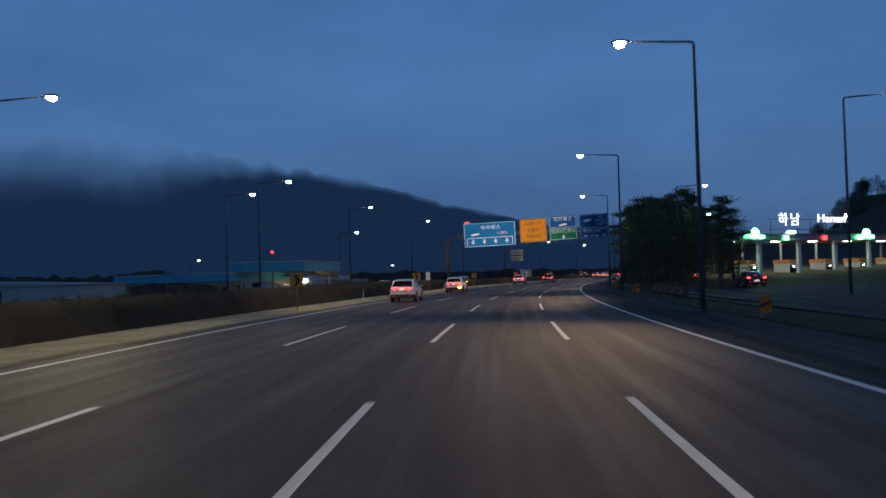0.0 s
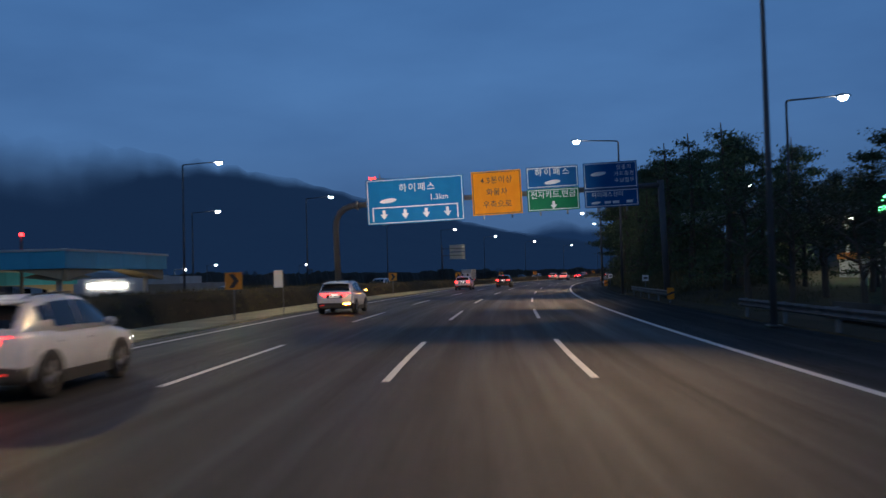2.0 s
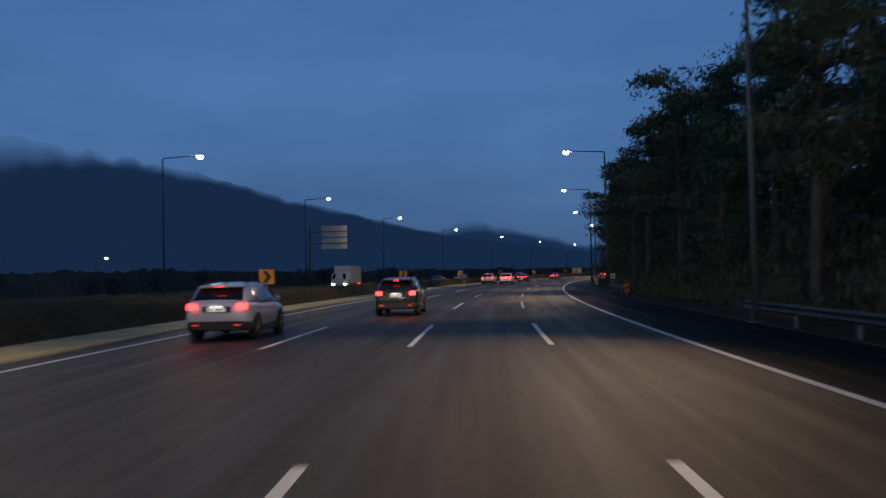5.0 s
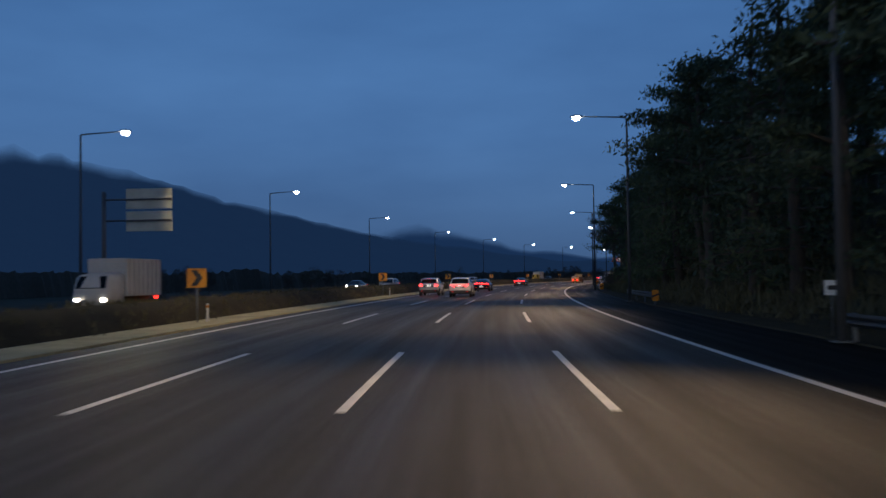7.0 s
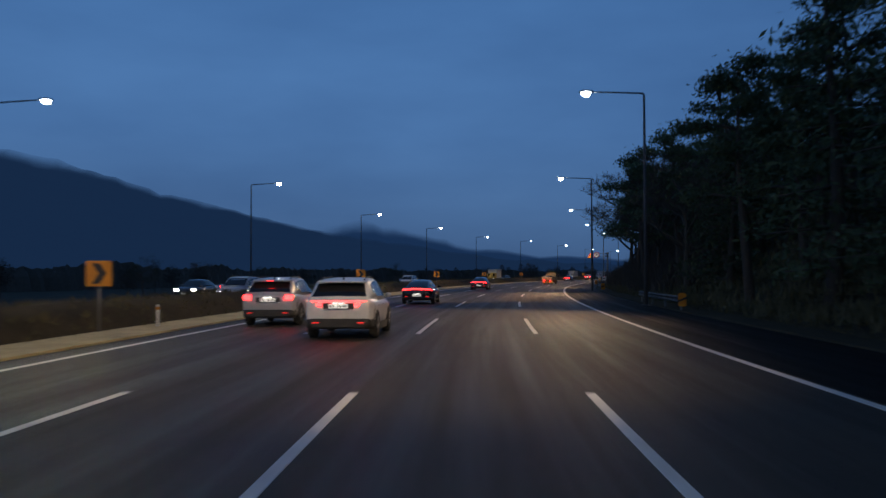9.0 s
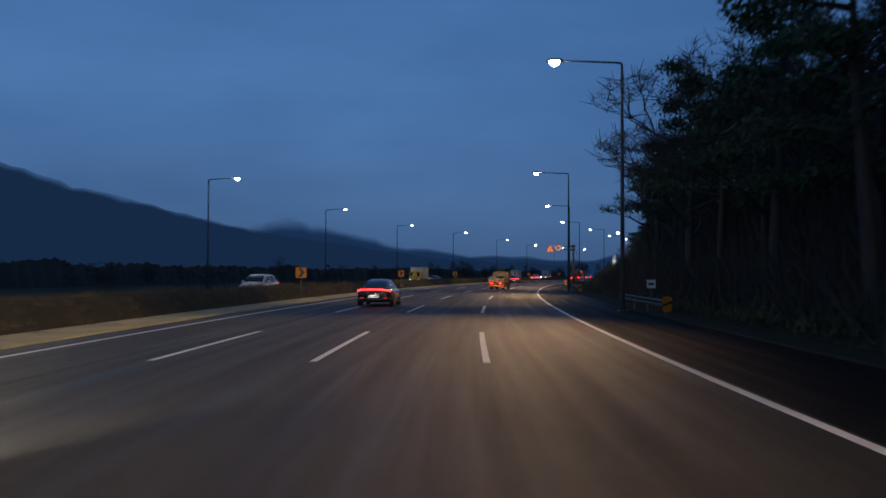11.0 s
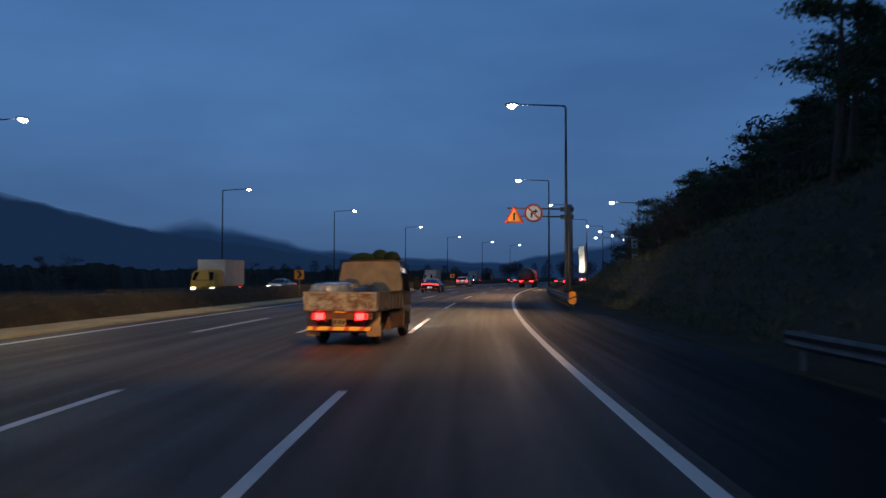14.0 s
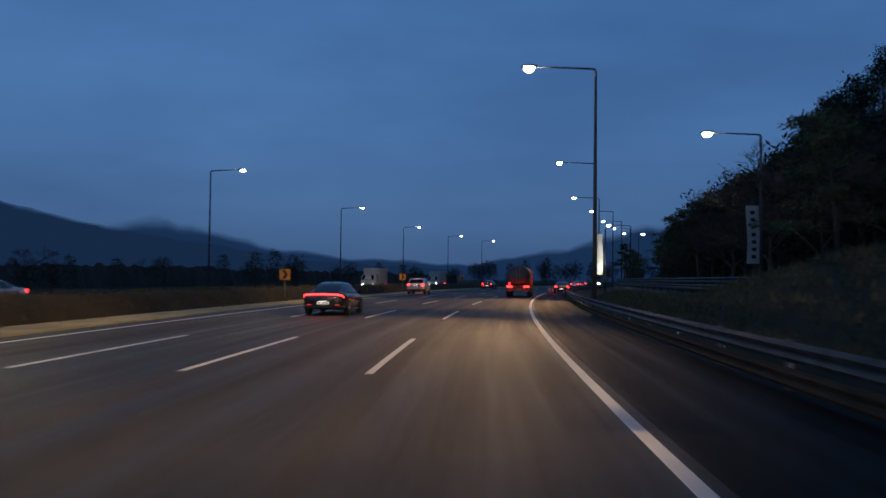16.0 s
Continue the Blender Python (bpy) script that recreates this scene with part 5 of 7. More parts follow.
# ---- chevron boards, markers and rails ----
def chevron_board(m):
    t = thing("chevron_board", m, "small amber chevron board with a black arrow on a post", "road sign", "chevrons on the median")
    bm = bmesh.new()
    tube(bm, [(0, 0.05, 0.0), (0, 0.05, 1.9)], 0.03, 8)
    part("post", bm, GALV, t)
    b = plate("board", t, -0.36, 0.36, 1.25, 1.95, SIGN_YELLOW, 0.0, 0.02, 0.004)
    bm = bmesh.new()
    pts = ((-0.2, 0.28), (0.02, 0.28), (0.22, 0.0), (0.02, -0.28), (-0.2, -0.28), (0.0, 0.0))
    f = [bm.verts.new((x, -0.008, 1.6 + z)) for x, z in pts]
    g = [bm.verts.new((x, -0.001, 1.6 + z)) for x, z in pts]
    bm.faces.new(f)
    for i in range(6):
        bm.faces.new((f[i], g[i], g[(i + 1) % 6], f[(i + 1) % 6]))
    part("arrow", bm, INK_BLACK, b)
    return t


CHEVRONS = ((49.0, -9.3), (88, -8.8), (128.8, -8.6), (171, -8.4), (214.5, -8.4), (257, -8.5), (299, -8.7), (341.7, -8.9), (384.5, -8.9), (427.5, -8.9), (470, -8.9), (513, -8.9), (555, -8.9))
first = chevron_board(M(*CHEVRONS[0], 0.2))
for s, d in CHEVRONS[1:]:
    copy_thing(first, M(s, d, 0.2))


def rail_beam(name, s0, s1, d, z, parent=None, curved_end=True):
    prof = [(0.0, -0.155), (-0.035, -0.12), (-0.075, -0.085), (-0.035, -0.03), (0.0, 0.0), (-0.035, 0.03), (-0.075, 0.085), (-0.035, 0.12), (0.0, 0.155)]
    bm = bmesh.new()
    strip(bm, steps(s0, s1, 2.0), [(d + a, z + b) for a, b in prof])
    bmesh.ops.solidify(bm, geom=bm.faces[:], thickness=0.004)
    return bm


MARKER_AMBER = material("amber_reflective_board", (0.90, 0.34, 0.015), 0.35, second=(0.80, 0.27, 0.012), scale=5.0, coat=0.5)
RUSTY_RAIL = material("rusty_rail_steel", (0.10, 0.07, 0.045), 0.85, 0.3, second=(0.16, 0.12, 0.08), scale=1.5, bump=0.3)


def guard_rail(s0, s1, d=10.95, marker=True, z=0.55, foot=0.0, double=False):
    t = tagged(new("guard_rail"), "grey galvanised steel guard rail beside the hard shoulder", "guard rail", "guard rails")
    part("rail", rail_beam("rail", s0, s1, d, z), GALV, t)
    if double:
        part("lower_rail", rail_beam("rail", s0, s1, d + 0.01, 0.2), RUSTY_RAIL, t, "rust-brown lower rail")
    n = int((s1 - s0) / 4.0)
    for k in range(n + 1):
        s = s0 + 0.6 + (s1 - s0 - 1.2) * k / max(1, n)
        bm = bmesh.new()
        box(bm, 0.03, 0.12, -0.06, 0.06, foot, z + 0.17, 0.01)
        part("post", bm, GALV, t, at=M(s, d))
    if marker:
        bm = bmesh.new()
        n = 8
        ring = []
        for z0 in (z - 0.16, z + 0.16):
            ring.append([bm.verts.new((-0.08 + 0.14 * math.cos(math.pi + math.pi * k / n) + 0.05, -0.28 * math.sin(math.pi * k / n), z0)) for k in range(n + 1)])
        for k in range(n):
            bm.faces.new((ring[0][k], ring[0][k + 1], ring[1][k + 1], ring[1][k]))
        bmesh.ops.solidify(bm, geom=bm.faces[:], thickness=0.006)
        part("end_nose", bm, GALV, t, at=M(s0, d))
        bm = bmesh.new()
        w, h, r = 0.19, 0.31, 0.09
        ring = []
        for cx, cz, a0 in ((w - r, h - r, 0), (-w + r, h - r, 90), (-w + r, -h + r, 180), (w - r, -h + r, 270)):
            ring += [bm.verts.new((cx + r * math.cos(radians(a0 + q)), -0.02, z + cz + r * math.sin(radians(a0 + q)))) for q in (0, 30, 60, 90)]
        bm.faces.new(ring)
        bmesh.ops.solidify(bm, geom=bm.faces[:], thickness=-0.02)
        mk = part("end_marker", bm, MARKER_AMBER, t, "amber end marker with a slanting black band", at=M(s0 - 0.3, d - 0.05))
        bm = bmesh.new()
        f = [bm.verts.new(c) for c in ((-0.19, -0.027, z - 0.12), (0.19, -0.027, z + 0.03), (0.19, -0.027, z + 0.13), (-0.19, -0.027, z - 0.02))]
        g = [bm.verts.new((v.co.x, -0.0205, v.co.z)) for v in f]
        bm.faces.new(f)
        for i in range(4):
            bm.faces.new((f[i], g[i], g[(i + 1) % 4], f[(i + 1) % 4]))
        part("stripe", bm, INK_BLACK, mk)
    return t


for s0, s1 in ((-6, 8), (35.5, 49), (72, 86), (100, 117), (147, 161), (192, 206), (232.8, 246), (275, 289), (320.8, 334), (365.5, 379.5)):
    guard_rail(s0, s1)
guard_rail(407.6, 700, 9.95, z=0.60, double=True)


def small_sign(m):
    t = thing("distance_sign", m, "small white square sign on a thin post", "road sign", "small signs on the verge")
    bm = bmesh.new()
    tube(bm, [(0, 0.03, 0.0), (0, 0.03, 1.45)], 0.025, 8)
    part("post", bm, GALV, t)
    p = plate("board", t, -0.2, 0.2, 1.1, 1.5, INK_WHITE, 0.0, 0.015, 0.003)
    bm = bmesh.new()
    box(bm, -0.12, 0.12, -0.004, 0.0, 1.24, 1.36)
    part("bar", bm, INK_BLACK, p)
    return t


first = small_sign(M(111.2, 11.2))
for s in (145, 207.5, 326.2, 371):
    copy_thing(first, M(s, 11.3))


def delineator(m):
    t = thing("delineator", m, "short round road post with an amber reflector", "road post", "road posts")
    bm = bmesh.new()
    tube(bm, [(0, 0, 0.0), (0, 0, 0.72)], [0.05, 0.04], 8)
    part("post", bm, INK_WHITE, t)
    bm = bmesh.new()
    tube(bm, [(0, -0.01, 0.55), (0, -0.01, 0.65)], 0.055, 8)
    part("reflector", bm, SIGN_YELLOW, t)
    return t


first = delineator(M(20, 11.3))
for s in (76, 117, 218, 262):
    copy_thing(first, M(s, left_edge(s) - foot(s) + 0.5, 0.06))
bollard = thing("lane_bollard", M(500.6, 10.4, -0.028), "red flexible lane bollard with pale bands", "bollard", "bollards at the joining lane")
bm = bmesh.new()
tube(bm, [(0, 0, 0), (0, 0, 0.04)], 0.11, 10)
part("foot", bm, TRIM, bollard)
bm = bmesh.new()
tube(bm, [(0, 0, 0.04), (0, 0, 0.75)], [0.045, 0.04], 10)
part("post", bm, SIGN_RED, bollard)
for z in (0.45, 0.6):
    bm = bmesh.new()
    tube(bm, [(0, 0, z), (0, 0, z + 0.07)], 0.046, 10)
    part("band", bm, INK_WHITE, bollard)
for s, d in ((501.6, 9.6), (502.8, 8.9), (506.2, 8.45), (510.4, 8.05), (515.2, 7.75), (520.5, 7.5)):
    copy_thing(bollard, M(s, d, -0.004 - 0.0072 * (d - 7.3)))


# ---- warning signs on a cantilever ----
def cantilever():
    t = thing("cantilever_sign", M(420.6, 11.9), "round and triangular road signs on a cantilever post", "road sign")
    bm = bmesh.new()
    tube(bm, [(-1.2, 0, 0.0), (-1.2, 0, 6.35)], [0.19, 0.16], 14)
    part("post", bm, POLE_MAT, t)
    bm = bmesh.new()
    box(bm, -1.6, -0.8, -0.4, 0.4, -0.02, 0.3, 0.03)
    part("footing", bm, CONCRETE, t)
    for z in (5.55, 6.05):
        bm = bmesh.new()
        tube(bm, [(-1.2, 0, z), (-5.2, 0, z + 0.08)], [0.06, 0.045], 10)
        part("arm", bm, POLE_MAT, t)
        bm = bmesh.new()
        tube(bm, [(-1.75, 0, z), (-0.9, 0, z)], 0.15, 12)
        part("collar", bm, POLE_MAT, t)
    bm = bmesh.new()
    n = 32
    f = [bm.verts.new((0.6 * math.cos(2 * math.pi * k / n), 0, 0.6 * math.sin(2 * math.pi * k / n))) for k in range(n)]
    bm.faces.new(f)
    bmesh.ops.solidify(bm, geom=bm.faces[:], thickness=-0.02)
    disc = part("round_panel", bm, SIGN_RED, t, "red-rimmed round sign", at=pose(-3.5, -0.09, 5.8))
    bm = bmesh.new()
    f = [bm.verts.new((0.47 * math.cos(2 * math.pi * k / n), -0.008, 0.47 * math.sin(2 * math.pi * k / n))) for k in range(n)]
    bm.faces.new(f)
    part("face", bm, INK_WHITE, disc)
    bm = bmesh.new()
    pts = ((-0.18, -0.28), (-0.06, -0.28), (-0.06, 0.0), (0.1, 0.06), (0.1, -0.04), (0.3, 0.12), (0.1, 0.28), (0.1, 0.18), (-0.1, 0.13), (-0.18, 0.0))
    bm.faces.new([bm.verts.new((x, -0.013, z)) for x, z in pts])
    part("arrow", bm, INK_BLACK, disc)
    bm = bmesh.new()
    bm.faces.new([bm.verts.new(c) for c in ((-0.36, -0.016, 0.28), (-0.28, -0.016, 0.36), (0.36, -0.016, -0.28), (0.28, -0.016, -0.36))])
    part("slash", bm, SIGN_RED, disc)
    bm = bmesh.new()
    bm.faces.new([bm.verts.new(c) for c in ((-0.66, 0, -0.45), (0.66, 0, -0.45), (0, 0, 0.68))])
    bmesh.ops.solidify(bm, geom=bm.faces[:], thickness=-0.02)
    tri = part("triangle_panel", bm, SIGN_RED, t, "red-rimmed amber warning triangle", at=pose(-4.75, -0.09, 5.62))
    bm = bmesh.new()
    bm.faces.new([bm.verts.new(c) for c in ((-0.47, -0.008, -0.35), (0.47, -0.008, -0.35), (0, -0.008, 0.46))])
    part("face", bm, SIGN_YELLOW, tri)
    bm = bmesh.new()
    bm.faces.new([bm.verts.new((x, -0.013, z)) for x, z in ((-0.07, -0.28), (0.06, -0.28), (0.06, 0.1), (0.12, 0.1), (0.0, 0.26), (-0.1, 0.1), (-0.07, 0.1))])
    part("arrow", bm, INK_BLACK, tri)


cantilever()


# ---- slip road, banners and small signs beyond it ----
def slip_z(s):
    return 0.9 * smooth(428, 450, s)


RAMP = tagged(put("slip_road", strip(bmesh.new(), steps(432, 640, 4), lambda s: [(15.6, slip_z(s) - 0.3), (15.8, slip_z(s)), (19.5, slip_z(s) + 0.02), (24.2, slip_z(s)), (24.4, slip_z(s) - 0.3)]), ASPHALT_SHADED), "dark asphalt slip road above the motorway", "road", kind="structure")


def ramp_rail():
    t = tagged(new("guard_rail"), "grey steel guard rail along the slip road", "guard rail", "guard rails")
    for z in (1.35, 1.72):
        part("rail", rail_beam("rail", 436, 640, 15.95, z), GALV, t)
    for k in range(40):
        bm = bmesh.new()
        box(bm, 0.03, 0.12, -0.06, 0.06, 0.55, 1.88, 0.01)
        part("post", bm, GALV, t, at=M(438 + k * 4.0, 15.95))


ramp_rail()
BANNER = material("white_banner_cloth", (0.72, 0.72, 0.70), 0.8, second=(0.6, 0.6, 0.58), scale=3.0, bump=0.3, bump_scale=10)


def banner(m, z0, z1, w, label, bars=True):
    t = thing("banner", m, label, "banner", "banners on poles")
    bm = bmesh.new()
    rows = []
    for k in range(9):
        f = k / 8
        rows.append([bm.verts.new((-w / 2 + 0.05 * math.sin(f * 5), 0.05 * math.sin(f * 7), z0 + (z1 - z0) * f)), bm.verts.new((w / 2 + 0.05 * math.sin(f * 5), 0.04 * math.sin(f * 7 + 1), z0 + (z1 - z0) * f))])
    for a, b in zip(rows, rows[1:]):
        bm.faces.new((a[0], a[1], b[1], b[0]))
    bmesh.ops.solidify(bm, geom=bm.faces[:], thickness=0.01)
    cloth = part("cloth", bm, BANNER, t, "white cloth")
    n = 7
    for k in range(n if bars else 0):
        bm = bmesh.new()
        z = z0 + (z1 - z0) * (0.12 + 0.76 * k / (n - 1))
        x = 0.05 * math.sin((z - z0) / (z1 - z0) * 5)
        box(bm, x - w * 0.17, x + w * 0.17, -0.075, -0.065, z - 0.10, z + 0.10)
        part("bar", bm, INK_BLACK, cloth)
    for z in (z0, z1):
        bm = bmesh.new()
        tube(bm, [(-w / 2, 0, z), (w / 2 + 0.25, 0, z)], 0.02, 6)
        part("rod", bm, GALV, t)
    return t


street = street_lamp(M(466, 20.2, 0.85), 9.3, 3.0, "street lamp with one arm beside the slip road, lit")
banner(M(466, 19.75, 0.0), 2.7, 6.05, 0.72, "white hanging banner with dark bars on a lamp post")
banner(M(513.4, 13.3, 0.0), 2.3, 6.9, 0.95, "bright white hanging banner on a lamp post", False)
bm = bmesh.new()
post = thing("banner_post", M(513.4, 14.05), "grey steel post that carries a banner", "post")
tube(bm, [(0, 0, -0.05), (0, 0, 7.4)], 0.07, 10)
part("shaft", bm, POLE_MAT, post)
for s, d, h in ((538, 14.8, 8.6), (575, 20, 9.3)):
    street_lamp(M(s, d + 3, ground_z(s, d + 3) + 0.02), h, 3.0, "street lamp with one arm beside the slip road, lit")
flood = thing("flood_lamp", M(511.9, 13.3, 0.0), "small flood lamp shining up at a banner", "lamp")
bm = bmesh.new()
tube(bm, [(0, 0, -0.03), (0, 0, 1.1)], 0.03, 8)
box(bm, -0.16, 0.16, -0.08, 0.08, 1.1, 1.3, 0.02)
part("housing", bm, HOUSING, flood)
lamp_box("lens", flood, -0.13, 0.13, 0.02, 0.10, 1.28, 1.33, LENS, "glowing lens")
ld = bpy.data.lights.new("flood_light", "SPOT")
ld.energy, ld.color, ld.spot_size, ld.shadow_soft_size = 1700, (1.0, 0.95, 0.85), radians(80), 0.1
ob = new("flood_light", ld)
ob.matrix_basis = M(511.9, 13.3) @ look((0, 0.0, 1.4), (0.0, 1.4, 4.0))
yt = thing("yield_sign", M(447, 25.4, slip_z(447)), "red-rimmed triangular give-way sign on a post", "road sign")
bm = bmesh.new()
tube(bm, [(0, 0.04, -0.3), (0, 0.04, 2.3)], 0.035, 8)
part("post", bm, GALV, yt)
bm = bmesh.new()
bm.faces.new([bm.verts.new(c) for c in ((0, 0, 1.5), (0.5, 0, 2.36), (-0.5, 0, 2.36))])
bmesh.ops.solidify(bm, geom=bm.faces[:], thickness=-0.015)
yp = part("panel", bm, SIGN_RED, yt)
bm = bmesh.new()
bm.faces.new([bm.verts.new(c) for c in ((0, -0.006, 1.68), (0.34, -0.006, 2.27), (-0.34, -0.006, 2.27))])
part("face", bm, INK_WHITE, yp)


# ---- toll gate beside the motorway ----
GREEN_GLOW = material("green_light_tube", (0.1, 0.6, 0.2), 0.3, emit=(0.14, 1.0, 0.34), strength=15.0)
WHITE_GLOW = material("white_light_letters", (0.9, 0.9, 0.9), 0.3, emit=(0.95, 0.90, 1.0), strength=1.6)
TUBE_GLOW = material("white_light_tube", (0.9, 0.9, 0.9), 0.3, emit=(1.0, 0.98, 0.9), strength=12.0)
CANOPY = material("pale_canopy_panel", (0.30, 0.33, 0.31), 0.6, second=(0.24, 0.26, 0.25), scale=0.8)
BOOTH_ORANGE = material("orange_booth_panel", (0.55, 0.20, 0.05), 0.5, second=(0.45, 0.16, 0.04), scale=2.0)
WHITE_COLUMN = material("white_column_paint", (0.78, 0.78, 0.74), 0.5, second=(0.68, 0.68, 0.64), scale=1.5)
WALL_PALE = material("pale_wall", (0.5, 0.5, 0.48), 0.7, second=(0.42, 0.41, 0.39), scale=1.0)
TG = pose(37.5, 109.5, -0.05, 0, 0, 29.3)


def toll_gate():
    t = thing("toll_gate", TG, "toll gate canopy with green lights and white letters, lit at dusk", "toll gate")
    bm = bmesh.new()
    box(bm, -7.5, 34, 0.0, 11.0, 5.15, 6.0, 0.08)
    c = part("canopy", bm, CANOPY, t, "long pale canopy")
    bm = bmesh.new()
    box(bm, -7.6, 34.1, -0.1, 0.05, 5.75, 6.05, 0.02)
    part("fascia_trim", bm, GALV, c)
    for k, x in enumerate((2.6, 10, 17.2, 24.4, 31.6)):
        bm = bmesh.new()
        box(bm, x - 0.24, x + 0.24, 0.8, 1.3, 0.2, 5.2, 0.04)
        part("column", bm, WHITE_COLUMN, t, "white painted column")
        bm = bmesh.new()
        box(bm, x + 1.5, x + 1.72, 5.0, 5.22, 0, 5.2, 0.03)
        part("rear_column", bm, WALL_PALE, t)
        bm = bmesh.new()
        box(bm, x - 0.9, x + 0.9, -2.5, 10, 0, 0.22, 0.05)
        part("island", bm, CONCRETE, t)
        bm = bmesh.new()
        box(bm, x - 0.75, x + 0.75, 2.0, 4.4, 0.22, 2.6, 0.05)
        b = part("booth", bm, WALL_PALE, t)
        bm = bmesh.new()
        box(bm, x - 0.80, x + 0.80, 1.9, 4.5, 2.30, 2.78, 0.03)
        part("booth_roof", bm, BOOTH_ORANGE, b, "orange booth roof")
        bm = bmesh.new()
        box(bm, x - 0.6, x + 0.6, 1.96, 1.99, 1.1, 2.1, 0.01)
        part("booth_window", bm, GLASS, b)
        lamp_box("booth_lamp", b, x - 0.12, x + 0.12, 1.80, 1.88, 1.8, 1.95, TUBE_GLOW, "lit lamp")
        lamp_box("ceiling_lamp", c, x - 4.2, x - 2.9, 1.5, 1.9, 5.06, 5.14, TUBE_GLOW, "lit canopy lamp")
        lamp_box("lane_signal", c, x + 3.3, x + 3.9, -0.30, -0.12, 5.25, 5.75, GREEN_GLOW if k % 2 == 0 else TAIL_HOT, "lit lane signal")
    for x in (0.4, 22.0):
        bm = bmesh.new()
        box(bm, x - 1.75, x + 1.75, -0.35, -0.12, 5.45, 5.85, 0.15)
        bmesh.ops.create_icosphere(bm, subdivisions=2, radius=0.5, matrix=Matrix.Translation((x + 0.05, -0.3, 6.2)))
        part("light_emblem", bm, GREEN_GLOW, c, "glowing green plain emblem")
    bm = bmesh.new()
    for x in (4.0, 9.0, 11.5, 17.5):
        tube(bm, [(x, 0.3, 5.95), (x, 0.3, 7.6)], 0.05, 6)
    for z in (6.6, 7.9):
        tube(bm, [(3.6, 0.3, z), (18.2, 0.3, z)], 0.04, 6)
    part("letter_frame", bm, GALV, c)
    sg = new("letter_sign")
    sg.parent = t
    sg.matrix_basis = pose(0, 0.1, 0)
    for txt, size, x, z in (("하남", 1.75, 7.2, 7.75), ("Hanam", 1.5, 15.8, 8.0)):
        w = word(txt, size, x, z, WHITE_GLOW, sg, spacing=1.35 if size > 1.6 else 1.05, depth=0.12)
        w.matrix_basis = pose(x, -0.012, z, 90) @ Matrix.Diagonal((1.15 if size > 1.6 else 1.45, 1, 1, 1))
    lamp_box("floodlight", c, 6.3, 7.7, -0.5, -0.2, 6.1, 6.35, TUBE_GLOW, "lit floodlight")
    # curved pipe gantry beside the canopy
    bm = bmesh.new()
    tube(bm, [(-5.6, -2.0, 0), (-5.6, -2.0, 4.4), (-5.3, -2.0, 4.8), (-4.8, -2.0, 4.95), (0.6, -2.0, 4.95)], 0.10, 8)
    part("pipe_gantry", bm, WALL_PALE, t)
    return t


toll_gate()
ld = bpy.data.lights.new("canopy_light", "AREA")
ld.energy, ld.color, ld.shape, ld.size, ld.size_y = 900, (0.90, 1.0, 0.86), "RECTANGLE", 34, 6
ob = new("canopy_light", ld)
ob.matrix_basis = TG @ pose(13, 5, 5.0)
tagged(put("toll_apron", strip(bmesh.new(), steps(20, 150, 5), [(14.5, -0.02), (14.6, 0.0), (30, 0.0), (62, 0.0)]), ASPHALT_SHADED), "dark asphalt apron in front of the toll gate", "road", kind="structure")
car("saloon_car", pose(28.85, 84.4, 0.055, 0, 0, -6), "dark saloon car with red tail lamps at the toll gate", "saloon", NAVY_PAINT, "blocks", True, group="cars at the toll gate")
car("sports_utility_car", TG @ pose(-2.8, 6, 0.055, 0, 0, 5), "dark car with red tail lamps under the canopy", "suv", NAVY_PAINT, "blocks", group="cars at the toll gate")
for s, d, h, turn in ((101.8, 18.0, 10.9, 180), (149, 23.4, 10.5, 180), (62, 23.5, 12.6, 180), (150, 44, 9.6, 180)):
    street_lamp(M(s, d - 0.2, 0.0, turn), h, 3.0, "street lamp with one arm near the toll gate, lit")
# Pale slab paints the lamplit ground of the toll lanes.
bm = bmesh.new()
box(bm, -9, 36, -7.5, 13, 0.052, 0.072, 0.01)
slab = put("toll_floor", bm, CONCRETE)
slab.matrix_basis = TG
tagged(slab, "pale concrete slab put in for the lit ground under the toll canopy", "pavement", kind="structure")
JERSEY = material("dark_barrier_concrete", (0.022, 0.022, 0.020), 0.9, second=(0.04, 0.038, 0.034), scale=1.2, bump=0.4)
jp = thing("jersey_barrier", M(60, 13.6), "low concrete barrier beside the toll road", "barrier", "barriers by the toll road")
bm = bmesh.new()
loft(bm, [(0, [(0, 0), (0.3, 0), (0.28, 0.12), (0.12, 0.28), (0.1, 0.58), (0, 0.58)]), (3.9, [(0, 0), (0.3, 0), (0.28, 0.12), (0.12, 0.28), (0.1, 0.58), (0, 0.58)])])
part("block", bm, JERSEY, jp)
for k in range(1, 6):
    copy_thing(jp, M(60 + 4.0 * k, 13.6))


# ---- service building on the far side ----
TEAL = material("teal_fascia_panel", (0.05, 0.38, 0.54), 0.5, second=(0.05, 0.32, 0.46), scale=0.6, vary=0.1)
SOFFIT = material("beige_soffit", (0.38, 0.30, 0.18), 0.7, second=(0.30, 0.24, 0.15), scale=1.0)


ANNEXE_GREY = material("grey_annexe_wall", (0.26, 0.27, 0.26), 0.8, second=(0.19, 0.195, 0.19), scale=0.8)


